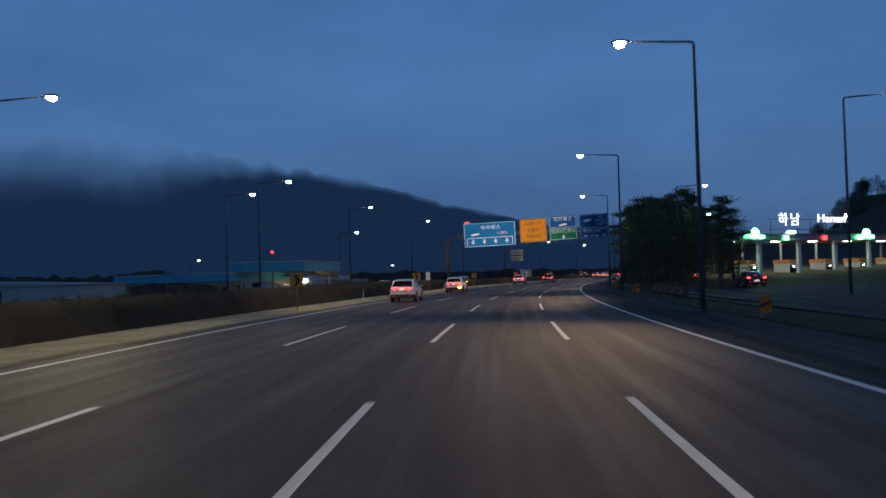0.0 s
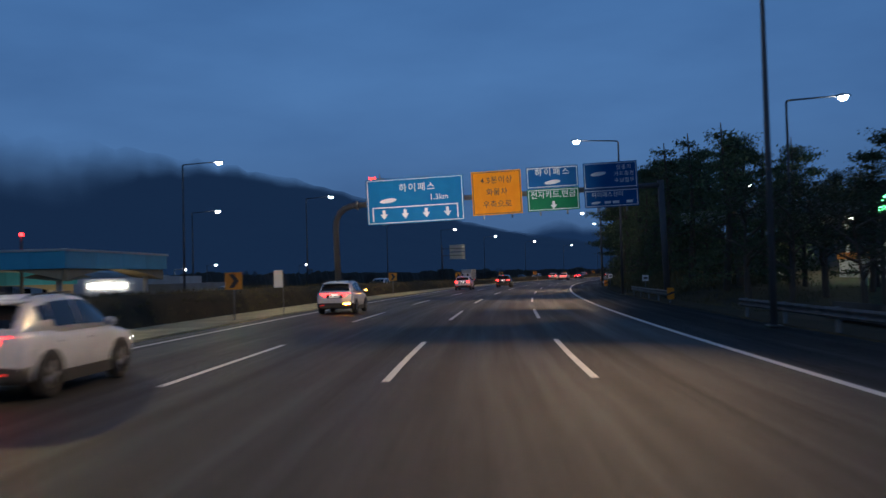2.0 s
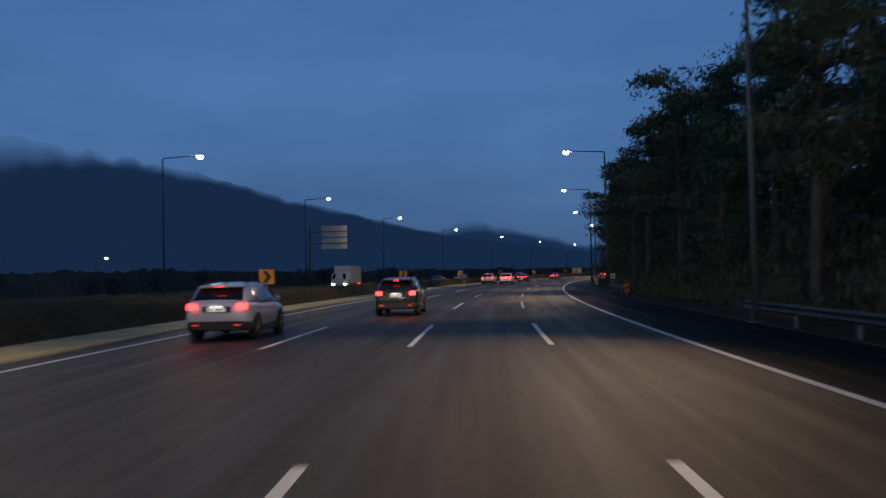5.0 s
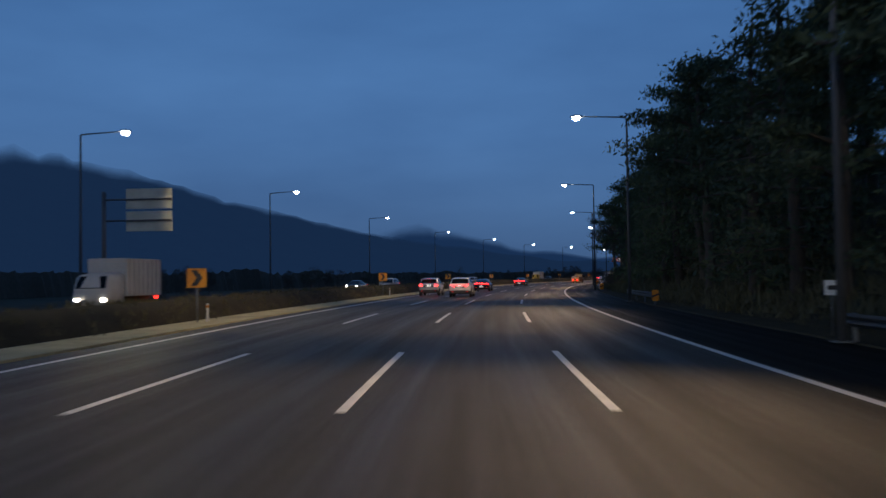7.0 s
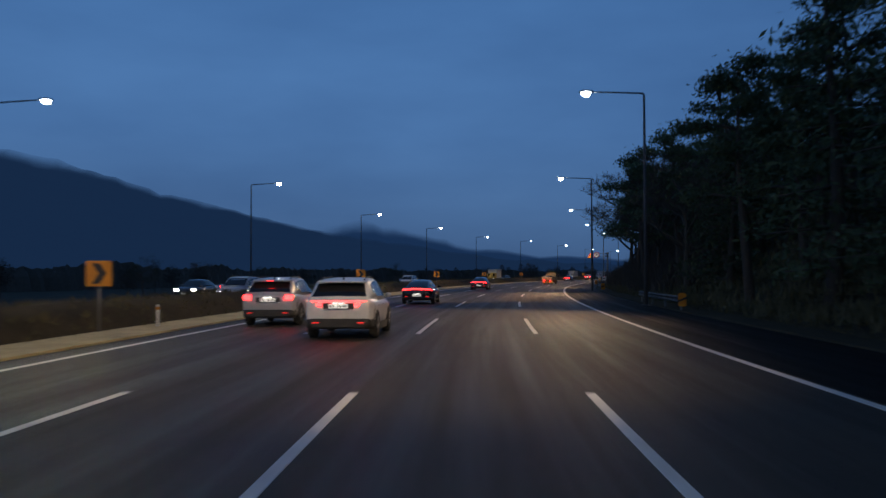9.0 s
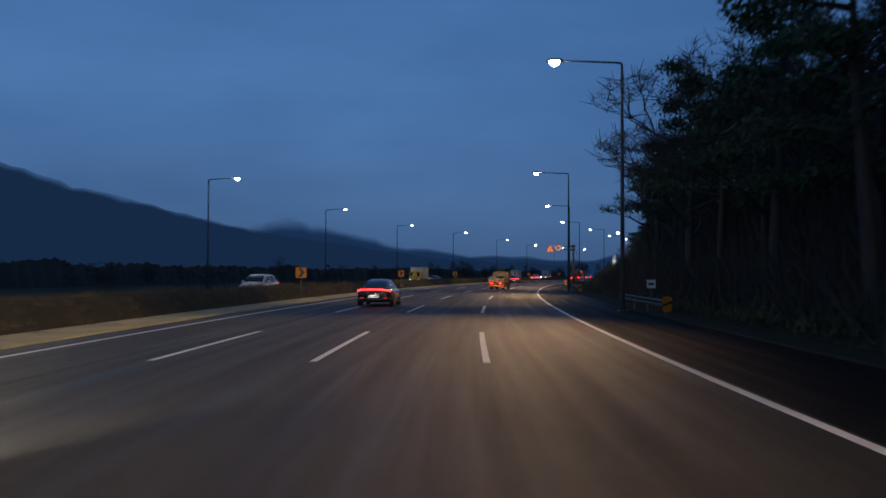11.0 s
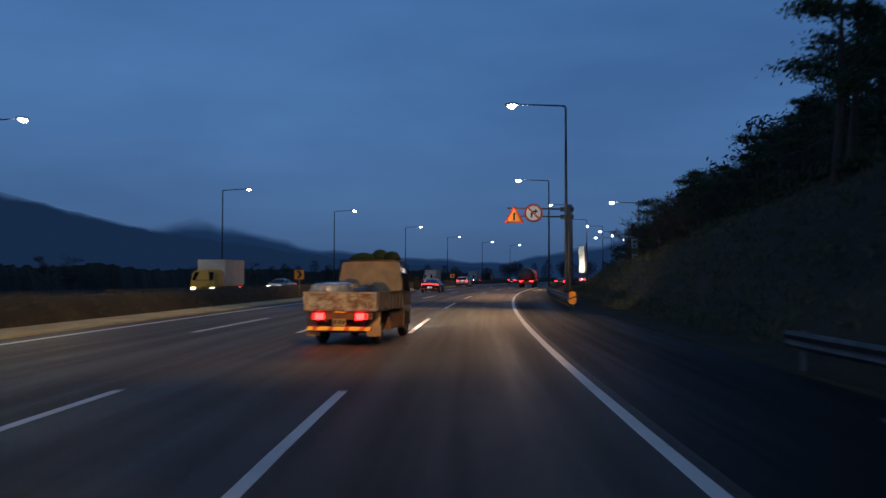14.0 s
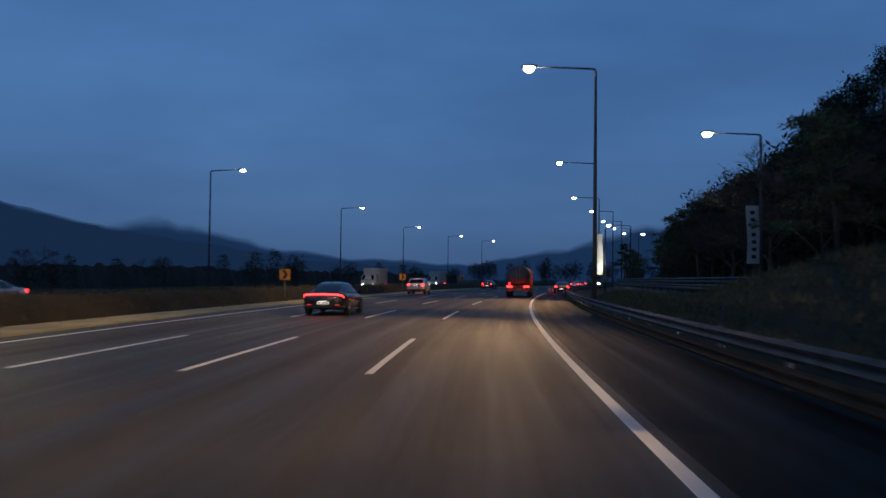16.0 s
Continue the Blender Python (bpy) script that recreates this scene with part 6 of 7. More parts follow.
def service_station():
    ts = pose(-17.4, 111.5, -0.6, 0, 0, -9)
    t = thing("service_station", ts, "service building with teal fascias, beige arched soffits and a lit shop", "building")
    low = ts.inverted() @ pose(-27.0, 112.0, -0.6, 0, 0, -34)

    def wing(at, L, D, top, h, arch_h, panels):
        """A flat canopy: fascia panels on two sides, white roof edge and an arched soffit."""
        for k in range(panels):
            bm = bmesh.new()
            box(bm, -L + k * L / panels, -L + (k + 1) * L / panels - 0.02, 0, 0.2, top - h, top, 0.02)
            part("fascia_panel", bm, TEAL, t, at=at)
        for k in range(4):
            bm = bmesh.new()
            box(bm, -0.2, 0, 0.2 + k * D / 4, 0.18 + (k + 1) * D / 4, top - h, top, 0.02)
            part("fascia_panel", bm, TEAL, t, at=at)
        bm = bmesh.new()
        box(bm, -L - 0.1, 0.1, -0.08, D + 0.3, top, top + 0.16, 0.02)
        part("roof", bm, WALL_PALE, t, "pale flat roof with a white edge", at=at)
        for axis, length in ((0, L), (1, D)):
            bm = bmesh.new()
            n = 14
            for k in range(n):
                q = []
                for f in (k / n, (k + 1) / n):
                    z = top - h - arch_h * (1 - math.sin(math.pi * f)) - 0.02
                    q.append((f, z))
                (f0, z0), (f1, z1) = q
                if axis == 0:
                    c = [(-L + L * f0, 0.25, z0), (-L + L * f1, 0.25, z1), (-L + L * f1, 0.25, top - h + 0.05), (-L + L * f0, 0.25, top - h + 0.05)]
                    u = [(-L + L * f0, 0.25, z0), (-L + L * f1, 0.25, z1), (-L + L * f1, 3.5, z1 + 0.3), (-L + L * f0, 3.5, z0 + 0.3)]
                else:
                    c = [(-0.25, D * f0, z0), (-0.25, D * f1, z1), (-0.25, D * f1, top - h + 0.05), (-0.25, D * f0, top - h + 0.05)]
                    u = [(-0.25, D * f0, z0), (-0.25, D * f1, z1), (-3.0, D * f1, z1 + 0.3), (-3.0, D * f0, z0 + 0.3)]
                for face in (c, u):
                    bm.faces.new([bm.verts.new(v) for v in face])
            part("soffit", bm, SOFFIT, t, "arched beige soffit", at=at)
        for x, y in ((-1.2, 1.4), (-L + 1.2, 1.4), (-1.2, D - 1.4)):
            bm = bmesh.new()
            tube(bm, [(x, y, -0.4), (x, y, top - h)], 0.2, 12)
            part("column", bm, WALL_PALE, t, at=at)

    wing(Matrix(), 10.0, 16.5, 4.66, 1.15, 0.85, 4)
    wing(low, 23.0, 12.0, 3.42, 0.95, 0.75, 7)
    bm = bmesh.new()
    box(bm, -16, -3, 27.0, 33, -0.4, 3.0, 0.03)
    shop = part("shop_wall", bm, WALL_PALE, t)
    for k in range(3):
        lamp_box("shop_window", shop, -12.2 + k * 1.35, -11.0 + k * 1.35, 26.8, 26.97, 2.0, 2.45, TUBE_GLOW, "brightly lit shop window")
    bm = bmesh.new()
    box(bm, -3, 0.6, 19, 31, -0.4, 2.3, 0.05)
    part("side_building", bm, ANNEXE_GREY, t, "low pale annexe")
    return t


service_station()
ld = bpy.data.lights.new("soffit_light", "AREA")
ld.energy, ld.color, ld.shape, ld.size, ld.size_y = 160, (1.0, 0.86, 0.62), "RECTANGLE", 7, 10
ob = new("soffit_light", ld)
ob.matrix_basis = pose(-17.4, 111.5, -0.6, 0, 0, -9) @ pose(-4.5, 8.0, 0.6, 180, 0, 0)


def shed(m, L, W, H, label):
    t = thing("shed", m, label, "building", "low buildings far off")
    bm = bmesh.new()
    box(bm, 0, L, 0, W, -0.9, H)
    part("wall", bm, WALL_PALE, t)
    bm = bmesh.new()
    loft(bm, [(-0.3, [(0, H), (L / 2 + 0.3, H), (L / 2 + 0.3, H + 0.1), (0, H + 0.9)]), (W + 0.3, [(0, H), (L / 2 + 0.3, H), (L / 2 + 0.3, H + 0.1), (0, H + 0.9)])])
    bmesh.ops.translate(bm, verts=bm.verts, vec=(L / 2, 0, 0))
    part("roof", bm, BOX_WHITE, t)
    for k in range(5):
        bm = bmesh.new()
        box(bm, 1 + k * L / 5.4, 2.4 + k * L / 5.4, -0.06, -0.005, 0.2, 1.5)
        part("window", bm, GLASS, t)
    return t


shed(M(92, -92), 45, 10, 1.9, "long low pale shed beyond the far carriageway")
shed(M(150, -60), 16, 8, 2.6, "small pale shed beyond the far carriageway")
street_lamp(M(93.5, -30.6, -0.1, 180), 11.2, 3.0, "street lamp beside the service building, lit")
street_lamp(M(145, -34.4, -0.5, 180), 10.0, 3.0, "street lamp beyond the far carriageway, lit")
for s, d, h in ((172, -76, 7.4), (215, -66, 6.0), (268, -72, 6.5), (190, -58, 4.8)):
    street_lamp(M(s, d - 3, -0.9, 180), h, 2.0, "small street lamp far beyond the motorway, lit")
wp = thing("banner", M(95.2, -8.9), "narrow white banner on a post on the median", "banner", "banners on poles")
bm = bmesh.new()
tube(bm, [(0.25, 0, 0), (0.25, 0, 2.3)], 0.02, 6)
part("post", bm, GALV, wp)
bm = bmesh.new()
box(bm, -0.22, 0.22, 0.0, 0.012, 1.42, 2.28, 0.003)
part("cloth", bm, BANNER, wp)

# mast with a red beacon beside the service building
mast = thing("beacon_mast", M(112, -32.6, -0.8), "thin steel mast with a red beacon", "mast")
bm = bmesh.new()
tube(bm, [(0, 0, 0), (0, 0, 6.2)], [0.16, 0.1], 8)
part("shaft", bm, POLE_MAT, mast)
bm = bmesh.new()
bmesh.ops.create_icosphere(bm, subdivisions=2, radius=0.16, matrix=Matrix.Translation((0, 0, 6.3)))
part("beacon", bm, TAIL_HOT, mast, "glowing red beacon")

# post with two arms by the toll road
post = thing("cantilever_post", M(34.5, 15.6), "dark steel cantilever post with two arms", "post")
bm = bmesh.new()
tube(bm, [(0, 0, -0.05), (0, 0, 7.3)], [0.2, 0.17], 12)
part("shaft", bm, POLE_MAT, post)
for z in (6.0, 6.9):
    bm = bmesh.new()
    tube(bm, [(0, 0, z), (5.0, 0, z + 0.08)], [0.09, 0.06], 10)
    part("arm", bm, POLE_MAT, post)
    bm = bmesh.new()
    tube(bm, [(-0.3, 0, z), (0.5, 0, z)], 0.2, 12)
    part("collar", bm, CHASSIS, post)

# ---- trees ----
BARK = material("dark_bark", (0.06, 0.045, 0.035), 0.95, second=(0.10, 0.075, 0.055), scale=4.0, bump=0.8, bump_scale=12, stretch=(1, 1, 0.3))
NEEDLES = material("pine_needles", (0.050, 0.072, 0.034), 0.9, second=(0.090, 0.115, 0.052), scale=0.8, vary=0.3)
LEAVES = material("dark_leaves", (0.030, 0.042, 0.018), 0.9, second=(0.055, 0.060, 0.028), scale=0.8, vary=0.3)
TWIGS = material("bare_twigs", (0.058, 0.047, 0.037), 0.95, second=(0.085, 0.068, 0.052), scale=2.0, vary=0.2)
SCRUB = material("dry_scrub", (0.076, 0.071, 0.036), 0.95, second=(0.135, 0.118, 0.058), scale=1.0, vary=0.25)


def leaf_quads(rng, centres, per, spread, size, flat=0.6):
    """Many small leaf blades round the centres, as vertices and faces."""
    c = np.repeat(np.array(centres), per, axis=0)
    n = len(c)
    off = rng.normal(size=(n, 3)) * np.array([spread, spread, spread * flat])
    c = c + off
    a = rng.normal(size=(n, 3))
    a /= np.linalg.norm(a, axis=1)[:, None]
    b = np.cross(a, rng.normal(size=(n, 3)))
    b /= np.linalg.norm(b, axis=1)[:, None]
    k = (size * rng.uniform(0.6, 1.4, n))[:, None]
    v = np.stack([c - a * k, c + b * k * 0.35, c + a * k, c - b * k * 0.35], axis=1).reshape(-1, 3)
    f = np.arange(n * 4).reshape(-1, 4)
    return v, f


def mesh_object(name, v, f, mat):
    me = bpy.data.meshes.new(name)
    me.from_pydata(v.tolist(), [], f.tolist())
    me.materials.append(mat)
    return new(name, me)


def make_tree(seed, height, spread, style, label):
    """A trunk with limbs and a crown of many blades; styles: fir, pine, broad, bare."""
    rng = np.random.default_rng(seed)
    r = random.Random(seed)
    t = thing("tree", pose(0, 0, -400), label, "tree", "trees beside the motorway")
    bm = bmesh.new()
    lean = (r.uniform(-0.05, 0.05), r.uniform(-0.05, 0.05))
    top = height * (0.90 if style in ("fir", "pine") else 0.62)
    trunk = [(lean[0] * z + 0.10 * math.sin(z * 0.7 + seed), lean[1] * z + 0.08 * math.cos(z * 0.6 + seed), z) for z in np.linspace(-0.4, top, 9)]
    base = 0.018 * height + 0.05
    tube(bm, trunk, [base * (1 - 0.88 * i / 8) for i in range(9)], 7)
    centres = []

    def along(f):
        i = min(7, int(f * 8))
        return Vector(trunk[i]).lerp(Vector(trunk[i + 1]), f * 8 - i)

    if style == "fir":
        levels = int(height * 1.5)
        for k in range(levels):
            f = 0.16 + 0.82 * k / levels
            p = along(f)
            reach = spread * (1.0 - f) ** 0.75 * r.uniform(0.75, 1.15) + 0.25
            for j in range(6):
                a = r.uniform(0, 6.28)
                rr = reach * r.uniform(0.7, 1.1)
                tip = p + Vector((math.cos(a) * rr, math.sin(a) * rr, -0.12 * rr + r.uniform(-0.2, 0.3)))
                if j < 3:
                    tube(bm, [p, tip], [0.045, 0.012], 4)
                for q in np.linspace(0.35, 1.0, max(2, int(rr * 2.2))):
                    centres.append(p.lerp(tip, q))
        per, sp, size, flat = 14, 0.24, 0.11, 0.5
    elif style == "pine":
        for k in range(11):
            f = 0.42 + 0.56 * k / 10
            p = along(f)
            a = k * 2.4 + r.uniform(-0.4, 0.4)
            rr = spread * r.uniform(0.55, 1.1) * (1.15 - f * 0.75)
            tip = p + Vector((math.cos(a) * rr, math.sin(a) * rr, rr * r.uniform(0.02, 0.25)))
            mid = p.lerp(tip, 0.5) + Vector((0, 0, 0.18))
            tube(bm, [p, mid, tip], [0.08, 0.05, 0.02], 5)
            for q in (0.55, 0.75, 0.9, 1.0):
                c = p.lerp(tip, q)
                for _ in range(6):
                    centres.append(c + Vector((r.gauss(0, rr * 0.2), r.gauss(0, rr * 0.2), r.uniform(0.0, 0.30))))
        for _ in range(14):
            centres.append(Vector(trunk[-1]) + Vector((r.gauss(0, 0.5), r.gauss(0, 0.5), r.uniform(-0.3, 0.4))))
        per, sp, size, flat = 19, 0.26, 0.105, 0.45
    else:
        def grow(p, direction, length, radius, depth):
            q = p + direction * length
            mid = p.lerp(q, 0.5) + Vector((r.gauss(0, 0.05), r.gauss(0, 0.05), 0.04)) * length
            tube(bm, [p, mid, q], [radius, radius * 0.8, radius * 0.55], 5 if depth < 2 else 3, caps=False)
            if depth == (3 if style == "broad" else 4):
                centres.append(q)
                return
            if depth >= 2:
                centres.append(q)
            for _ in range(3 if depth < 4 else 2):
                d2 = (direction + Vector((r.gauss(0, 0.55), r.gauss(0, 0.55), r.uniform(-0.1, 0.5)))).normalized()
                grow(q, d2, length * r.uniform(0.58, 0.8), radius * 0.52, depth + 1)

        for k in range(7):
            f = 0.42 + 0.55 * k / 6
            a = k * 2.4 + r.uniform(-0.5, 0.5)
            d0 = Vector((math.cos(a), math.sin(a), r.uniform(0.5, 1.1))).normalized()
            grow(along(f), d0, spread * r.uniform(0.32, 0.5), base * 0.42, 1)
        if style == "broad":
            centres = [c + Vector((r.gauss(0, 0.4), r.gauss(0, 0.4), r.gauss(0, 0.3))) for c in centres for _ in range(2)]
            per, sp, size, flat = 13, 0.26, 0.085, 0.8
        else:
            per, sp, size, flat = 7, 0.07, 0.30, 0.9
    part("trunk", bm, BARK if style != "bare" else TWIGS, t)
    v, f = leaf_quads(rng, [tuple(c) for c in centres], per, sp, size, flat)
    if style == "bare":
        v = v.reshape(-1, 4, 3)
        mid = v.mean(axis=1)
        a = (v[:, 2] - v[:, 0]) / 2
        a[:, 2] = np.abs(a[:, 2]) * 0.9
        bb = (v[:, 1] - v[:, 3]) / 2 * 0.13
        v = np.stack([mid - bb, mid + bb, mid + a * 1.7 + bb * 0.3, mid + a * 1.7 - bb * 0.3], axis=1).reshape(-1, 3)
    crown = mesh_object("crown", v, f, {"fir": NEEDLES, "pine": NEEDLES, "broad": LEAVES, "bare": TWIGS}[style])
    crown.parent = t
    return t


KINDS = {
    "fir": [make_tree(11 + i, 10.0, 2.3, "fir", "tall dark conifer with drooping branches") for i in range(3)],
    "pine": [make_tree(21 + i, 9.0, 3.2, "pine", "dark pine with flat layered branches") for i in range(3)],
    "broad": [make_tree(31 + i, 8.0, 3.2, "broad", "dark leafy tree with an uneven crown") for i in range(3)],
    "bare": [make_tree(41 + i, 9.0, 3.6, "bare", "bare winter tree with fine twigs") for i in range(3)],
}
tree_rng = random.Random(5)


def plant(style, s, d, height, sink=0.1):
    src = tree_rng.choice(KINDS[style])
    k = height / {"fir": 10.0, "pine": 9.0, "broad": 9.0, "bare": 10.0}[style]
    wide = k ** 0.75 * tree_rng.uniform(0.9, 1.2)
    m = M(s, d, ground_z(s, d) - sink, tree_rng.uniform(0, 360)) @ Matrix.Diagonal((wide, wide, k, 1))
    ob = copy_thing(src, Matrix())
    ob.matrix_basis = m
    return ob


def top_at(s):
    """How high the tree tops stand along the cut."""
    return track(s, ((96, 8.0), (108, 11.5), (120, 12.5), (150, 14.5), (190, 16.0), (215, 15.5), (235, 16.5), (250, 17.5), (266, 15.5), (285, 14.2), (300, 14.6), (330, 16.0), (352, 15.6), (370, 14.8), (382, 14.4), (400, 13.6)))


# conifers by the toll gate and along the cut
for s, d, h, st in ((97, 16.4, 8.0, "broad"), (101, 15.2, 8.8, "broad"), (104.5, 18.6, 10.0, "fir"), (107, 15.6, 11.5, "fir"), (112, 17.4, 10.5, "pine"), (94, 19.5, 7.5, "broad"),
                    (98, 21.5, 9.0, "pine"), (90, 17.0, 6.5, "broad"), (116, 15.2, 12.0, "fir"), (121, 17.0, 11.5, "fir"), (126, 15.0, 12.5, "fir"), (103, 22.5, 8.5, "broad"), (110, 21, 9.0, "broad"), (100, 19.0, 8.6, "broad"), (105, 20.5, 9.2, "broad"), (96, 23.0, 8.2, "broad"), (108, 24.5, 9.5, "fir"), (114, 19.5, 10.5, "fir"), (118, 22, 10.5, "fir")):
    plant(st, s, d, h)
s = 130.0
while s < 392:
    for row, (d0, extra) in enumerate(((14.6, -1.5), (17.6, 0.3), (21.5, 1.0), (26.0, 1.0))):
        d = d0 + tree_rng.uniform(-1.0, 1.0)
        st = tree_rng.choice(("fir", "pine", "fir", "pine") if s < 290 else ("bare", "bare", "bare", "pine") if s < 355 else ("pine", "bare", "bare", "pine"))
        ss = s + tree_rng.uniform(-1.6, 1.6)
        if row == 3 and 140 < s < 222:
            continue
        if s > 335 and row == 0:
            continue
        if s > 365 and row == 1:
            continue
        h = top_at(ss) + extra + tree_rng.uniform(-2.4, 1.2) - ground_z(ss, d)
        if s > 300 and st == "broad":
            h *= 0.75
        plant(st, ss, d, max(4.0, h))
    s += 5.2
for s, d, h, st in ((392, 21.5, 8.0, "pine"), (384, 23, 7.0, "pine"), (401.5, 20.6, 10.5, "pine"), (404.5, 22.5, 11.5, "pine"), (398.5, 23.2, 9.0, "pine"), (407, 24.5, 8.5, "pine")):
    plant(st, s, d, h)
# wooded hill beyond the slip road
for k in range(18):
    s = 425 + k * 12 + tree_rng.uniform(-2, 2)
    plant(tree_rng.choice(("bare", "bare", "pine", "fir", "bare")), s, tree_rng.uniform(26.0, 33), tree_rng.uniform(10.0, 14.0))
for k in range(18):
    s = 455 + k * 6.6 + tree_rng.uniform(-2, 2)
    plant(tree_rng.choice(("bare", "bare", "pine", "bare")), s, tree_rng.uniform(23.5, 27), tree_rng.uniform(7.5, 11.5))
for k in range(24):
    s = 402 + k * 4.2 + tree_rng.uniform(-1.5, 1.5)
    d = tree_rng.uniform(21.0, 25.0)
    plant(tree_rng.choice(("bare", "bare", "bare", "pine")), s, d, max(3.5, tree_rng.uniform(9.4, 11.6) - ground_z(s, d)))
for s, d, h, st in ((572, 17, 8, "pine"), (560, 25.5, 9, "broad"), (548, 25.8, 9, "pine"), (584, 17, 7, "pine"), (590, 19, 7.5, "broad"), (596, 17.5, 8, "fir"), (604, 18.5, 7.5, "broad"), (612, 17, 8, "pine"), (622, 16.5, 8.5, "broad")):
    plant(st, s, d, h)


# woods too far off to tell the trees apart
def light_tree(seed, style):
    """A slight tree for the far woods: trunk and blades as vertices and faces."""
    rng = np.random.default_rng(seed)
    n = 240
    if style == "bare":
        a = rng.normal(size=(n, 3))
        a = a / np.linalg.norm(a, axis=1)[:, None] * np.sqrt(rng.uniform(0.02, 1.0, n))[:, None] * np.array([2.3, 2.3, 2.9]) + np.array([0, 0, 4.7])
        v, f = leaf_quads(rng, a, 5, 0.30, 0.20, 0.9)
    else:
        z = rng.uniform(1.2, 7.5, n)
        wide = 2.1 * np.sqrt(np.clip((7.9 - z) / 7.0, 0.02, 1)) * rng.uniform(0.4, 1.05, n)
        t = rng.uniform(0, 6.28, n)
        v, f = leaf_quads(rng, np.stack([np.cos(t) * wide, np.sin(t) * wide, z], axis=1), 4, 0.30, 0.17, 0.7)
    k = np.array([[math.cos(q) * 0.16, math.sin(q) * 0.16, -0.5] for q in (0, 2.1, 4.2)] + [[0.0, 0.0, 6.0]])
    m = len(v)
    return np.concatenate([v, k]), np.concatenate([f, np.array([[m, m + 1, m + 3, m + 3], [m + 1, m + 2, m + 3, m + 3], [m + 2, m, m + 3, m + 3]])])


FAR_SHAPES = [light_tree(70 + i, "bare" if i % 2 else "leafy") for i in range(6)]


def woods(name, spots, mat, label):
    vs, fs, base = [], [], 0
    for s, d, h in spots:
        v, f = tree_rng.choice(FAR_SHAPES)
        turn = tree_rng.uniform(0, 6.28)
        c, q = math.cos(turn), math.sin(turn)
        k = h / 8.0
        o = P(s, d, ground_z(s, d) - 0.2)
        vs.append(np.stack([(v[:, 0] * c - v[:, 1] * q) * k * 1.1 + o.x, (v[:, 0] * q + v[:, 1] * c) * k * 1.1 + o.y, v[:, 2] * k + o.z], axis=1))
        fs.append(f + base)
        base += len(v)
    faces = [tuple(dict.fromkeys(r)) for r in np.concatenate(fs).tolist()]
    me = bpy.data.meshes.new(name)
    me.from_pydata(np.concatenate(vs).tolist(), [], faces)
    me.materials.append(mat)
    return tagged(new(name, me), label, "woods", kind="stuff")


spots = [(tree_rng.uniform(436, 660), tree_rng.uniform(33, 66), tree_rng.uniform(7.0, 10.5)) for k in range(150)] + [(tree_rng.uniform(425, 650), tree_rng.uniform(25, 34), tree_rng.uniform(9.0, 12.5)) for k in range(120)]
woods("hill_woods", spots, LEAVES, "dark leafless woods on the hill")
spots = [(150 + k * 9.0 + tree_rng.uniform(-3, 3), -tree_rng.uniform(36, 60), tree_rng.uniform(3.0, 5.0) + (2.5 if k > 40 else 0.0)) for k in range(56)]
spots += [(650 + k * 3.0, -34 + k * 1.9 + tree_rng.uniform(-3, 3), tree_rng.uniform(6, 9)) for k in range(34)]
woods("roadside_woods", spots, TWIGS, "dark bare trees beyond the far carriageway")
for k in range(12):
    plant(tree_rng.choice(("bare", "broad")), 310 + k * 17 + tree_rng.uniform(-5, 5), -tree_rng.uniform(31.5, 34), tree_rng.uniform(3.5, 5.5))
for style in KINDS.values():
    for src in style:
        for ob in (*src.children_recursive, src):
            bpy.data.objects.remove(ob)


# ---- scrub and dry grass ----
def scatter(name, spots, per, spread, size, mat, label, category, up=0.8, width=0.10):
    rng = np.random.default_rng(len(spots))
    c = np.repeat(np.array(spots), per, axis=0)
    n = len(c)
    c = c + rng.normal(size=(n, 3)) * np.array([spread, spread, 0.0])
    h = (size * rng.uniform(0.5, 1.3, n))[:, None]
    a = rng.normal(size=(n, 3)) * 0.45
    a[:, 2] = up
    a = a / np.linalg.norm(a, axis=1)[:, None] * h
    b = rng.normal(size=(n, 3))
    b[:, 2] = 0
    b = b / np.linalg.norm(b, axis=1)[:, None] * h * width
    v = np.stack([c - b, c + b, c + a], axis=1).reshape(-1, 3)
    f = np.arange(n * 3).reshape(-1, 3)
    return tagged(mesh_object(name, v, f, mat), label, category, kind="stuff")


grass_rng = random.Random(8)
spots = []
for k in range(5200):
    s = grass_rng.uniform(0, 520)
    e = left_edge(s)
    d = grass_rng.uniform(far_edge(s) + 0.3, e - foot(s) + 0.1)
    z = track(d, [(a, max(0.0, b)) for a, b in bank_profile(s)])
    spots.append(tuple(P(s, d, z - 0.03)))
scatter("dry_grass", spots, 7, 0.10, 0.26, SCRUB, "dry brown grass on the median bank", "grass")
spots = []
for k in range(5200):
    s = grass_rng.uniform(90, 470)
    d = 12.0 + abs(grass_rng.gauss(0, 5.0))
    spots.append(tuple(P(s, d, ground_z(s, d) - 0.03)))
scatter("dry_scrub", spots, 12, 0.35, 0.24, SCRUB, "dry scrub and grass on the slope", "grass")

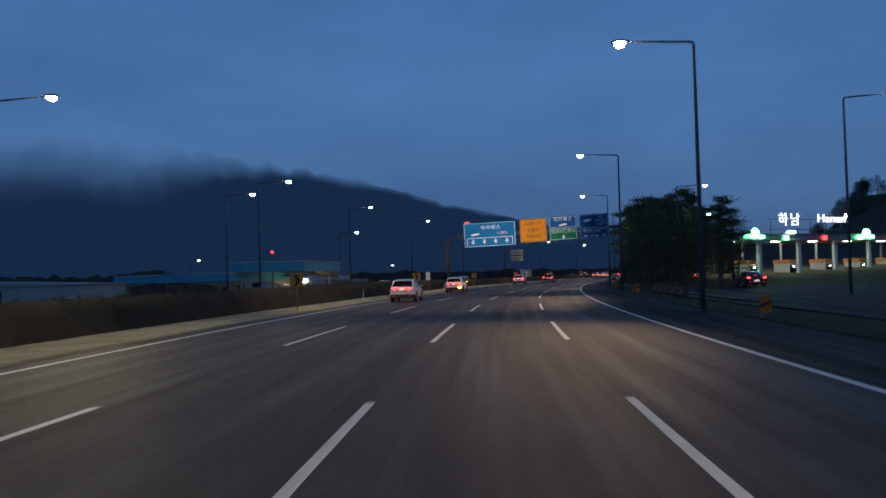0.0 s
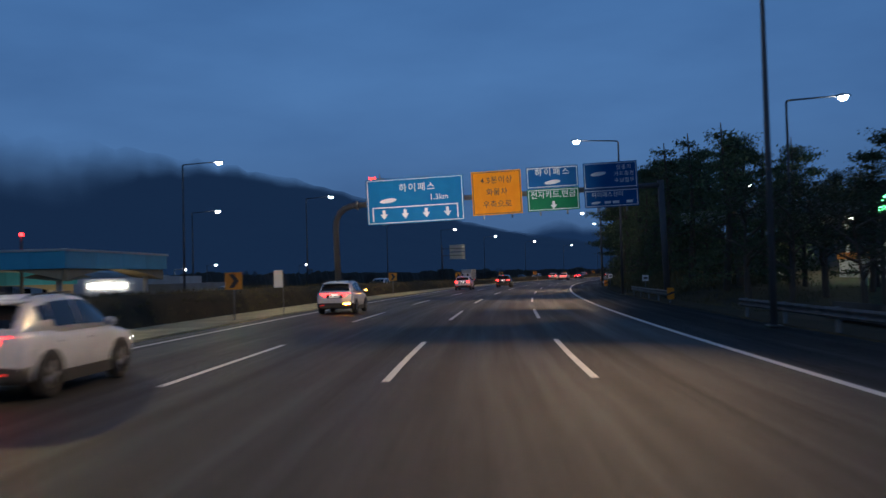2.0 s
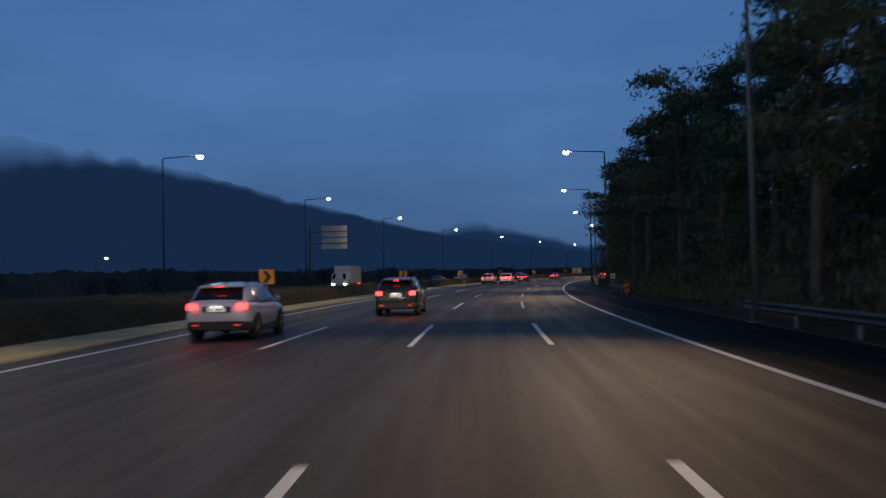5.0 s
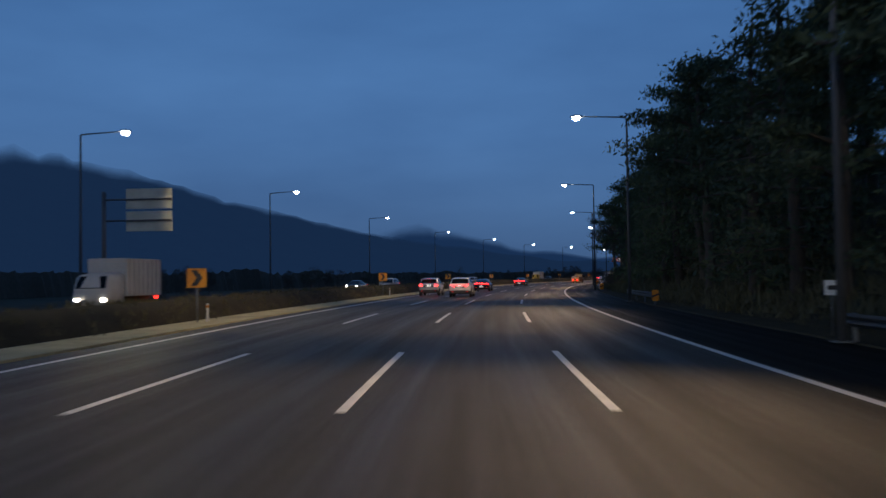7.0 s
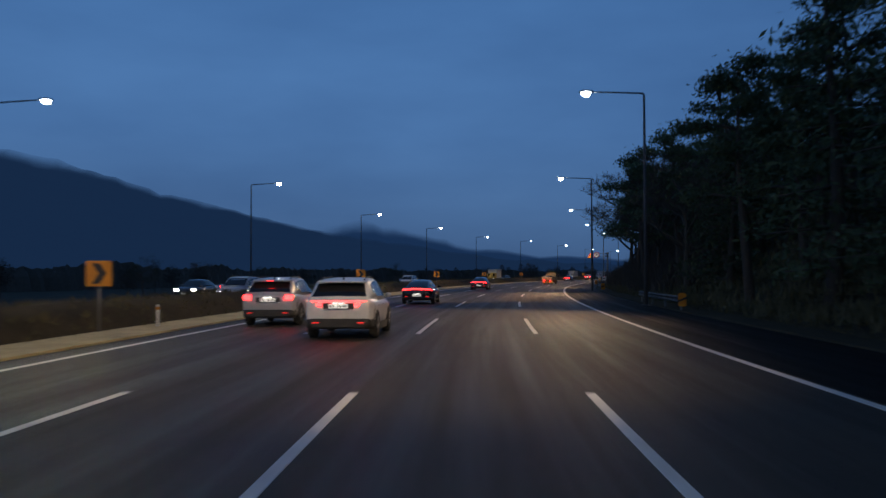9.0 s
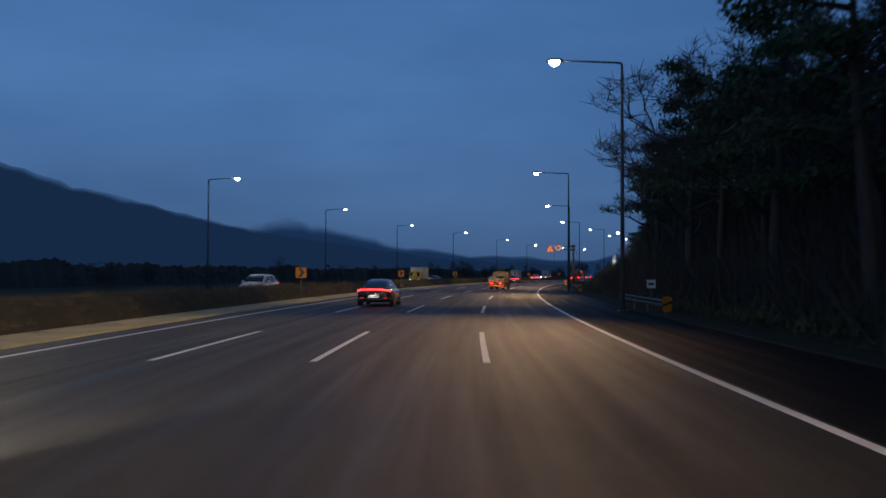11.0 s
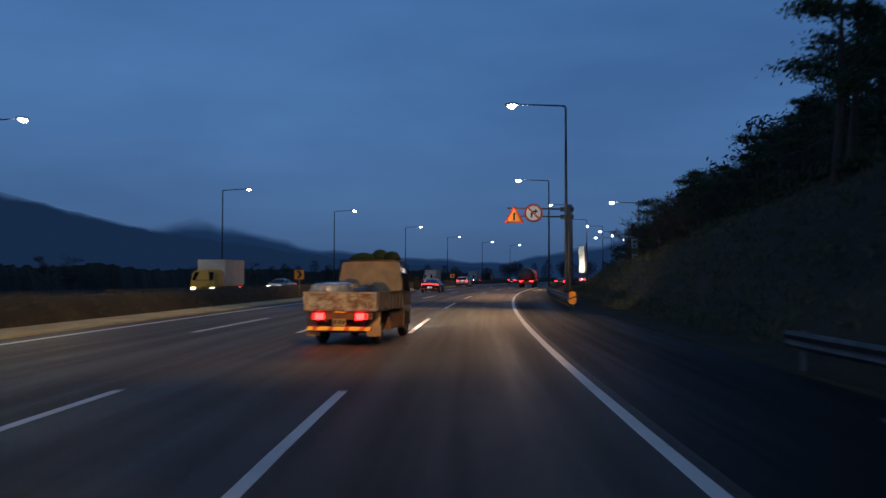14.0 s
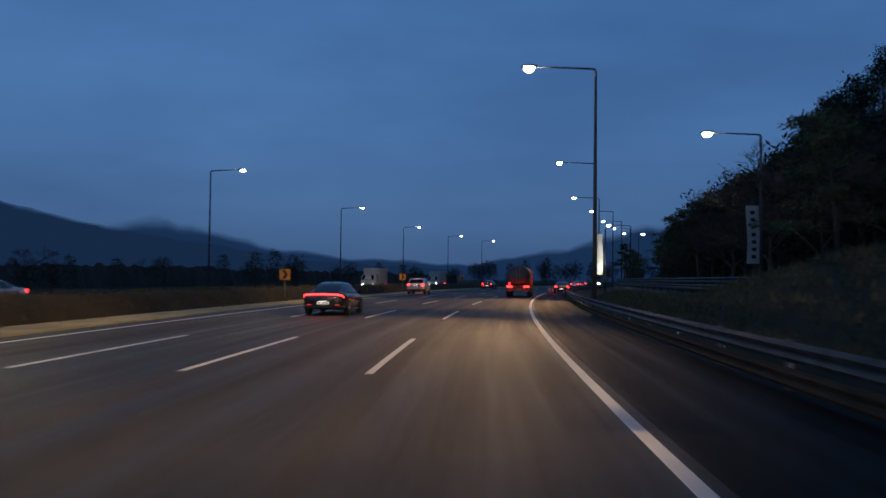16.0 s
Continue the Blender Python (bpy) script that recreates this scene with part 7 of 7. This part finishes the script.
spots = []
for k in range(1500):
    s = grass_rng.uniform(400, 560)
    d = (21.0 if s < 430 else 18.5) + abs(grass_rng.gauss(0, 6.5))
    spots.append(tuple(P(s, d, ground_z(s, d) + 0.15)))
scatter("slope_bushes", spots, 60, 0.55, 0.5, LEAVES, "dark low bushes on the slope", "bushes", up=1.0)

spots = []
for k in range(2600):
    s = grass_rng.uniform(384, 500)
    d = grass_rng.uniform(12.3, 18.0 if s > 432 else 24.0)
    spots.append(tuple(P(s, d, ground_z(s, d) - 0.02)))
scatter("tall_scrub", spots, 16, 0.4, 0.30, SCRUB, "dark tall grass and scrub behind the guard rail", "grass")

spots = []
for k in range(1500):
    s = grass_rng.uniform(112, 345)
    d = 13.0 + abs(grass_rng.gauss(0, 4.0))
    spots.append(tuple(P(s, d, ground_z(s, d) + 0.1)))
scatter("undergrowth", spots, 55, 0.6, 0.5, SCRUB, "brown undergrowth beneath the roadside trees", "bushes", up=1.0)


# belt of woods far beyond the opposite carriageway
def tree_belt(name, d, low, high, mat, label):
    bm = bmesh.new()
    for layer in range(3):
        last = None
        for s in steps(60, 760, 1.1):
            q = Vector((s * 0.045, d, layer * 7.0))
            top = low + (high - low) * (0.5 + 0.5 * noise.noise(q)) + 0.9 * noise.noise(q * 9) + 0.6 * noise.noise(q * 31)
            dd = d - layer * 5.0 + 1.4 * noise.noise(q * 12)
            row = [bm.verts.new(P(s, dd + 1.2, -1.2)), bm.verts.new(P(s, dd + 0.5 + 0.6 * noise.noise(q * 23), top * 0.6)), bm.verts.new(P(s, dd, max(1.0, top))), bm.verts.new(P(s, dd - 2.5, -1.2))]
            if last:
                for k in range(3):
                    bm.faces.new((last[k], last[k + 1], row[k + 1], row[k]))
            last = row
    return tagged(put(name, bm, mat), label, "woods", kind="stuff")


tree_belt("far_woods", -84.0, 1.4, 5.2, TWIGS, "dark belt of woods beyond the far carriageway")

spots = []
for k in range(1000):
    s = grass_rng.uniform(292, 368)
    d = 14.2 + abs(grass_rng.gauss(0, 4.5))
    spots.append(tuple(P(s, d, ground_z(s, d))))
scatter("thicket", spots, 110, 0.8, 1.5, TWIGS, "thicket of bare twiggy shrubs on the slope", "bushes", up=0.9, width=0.022)
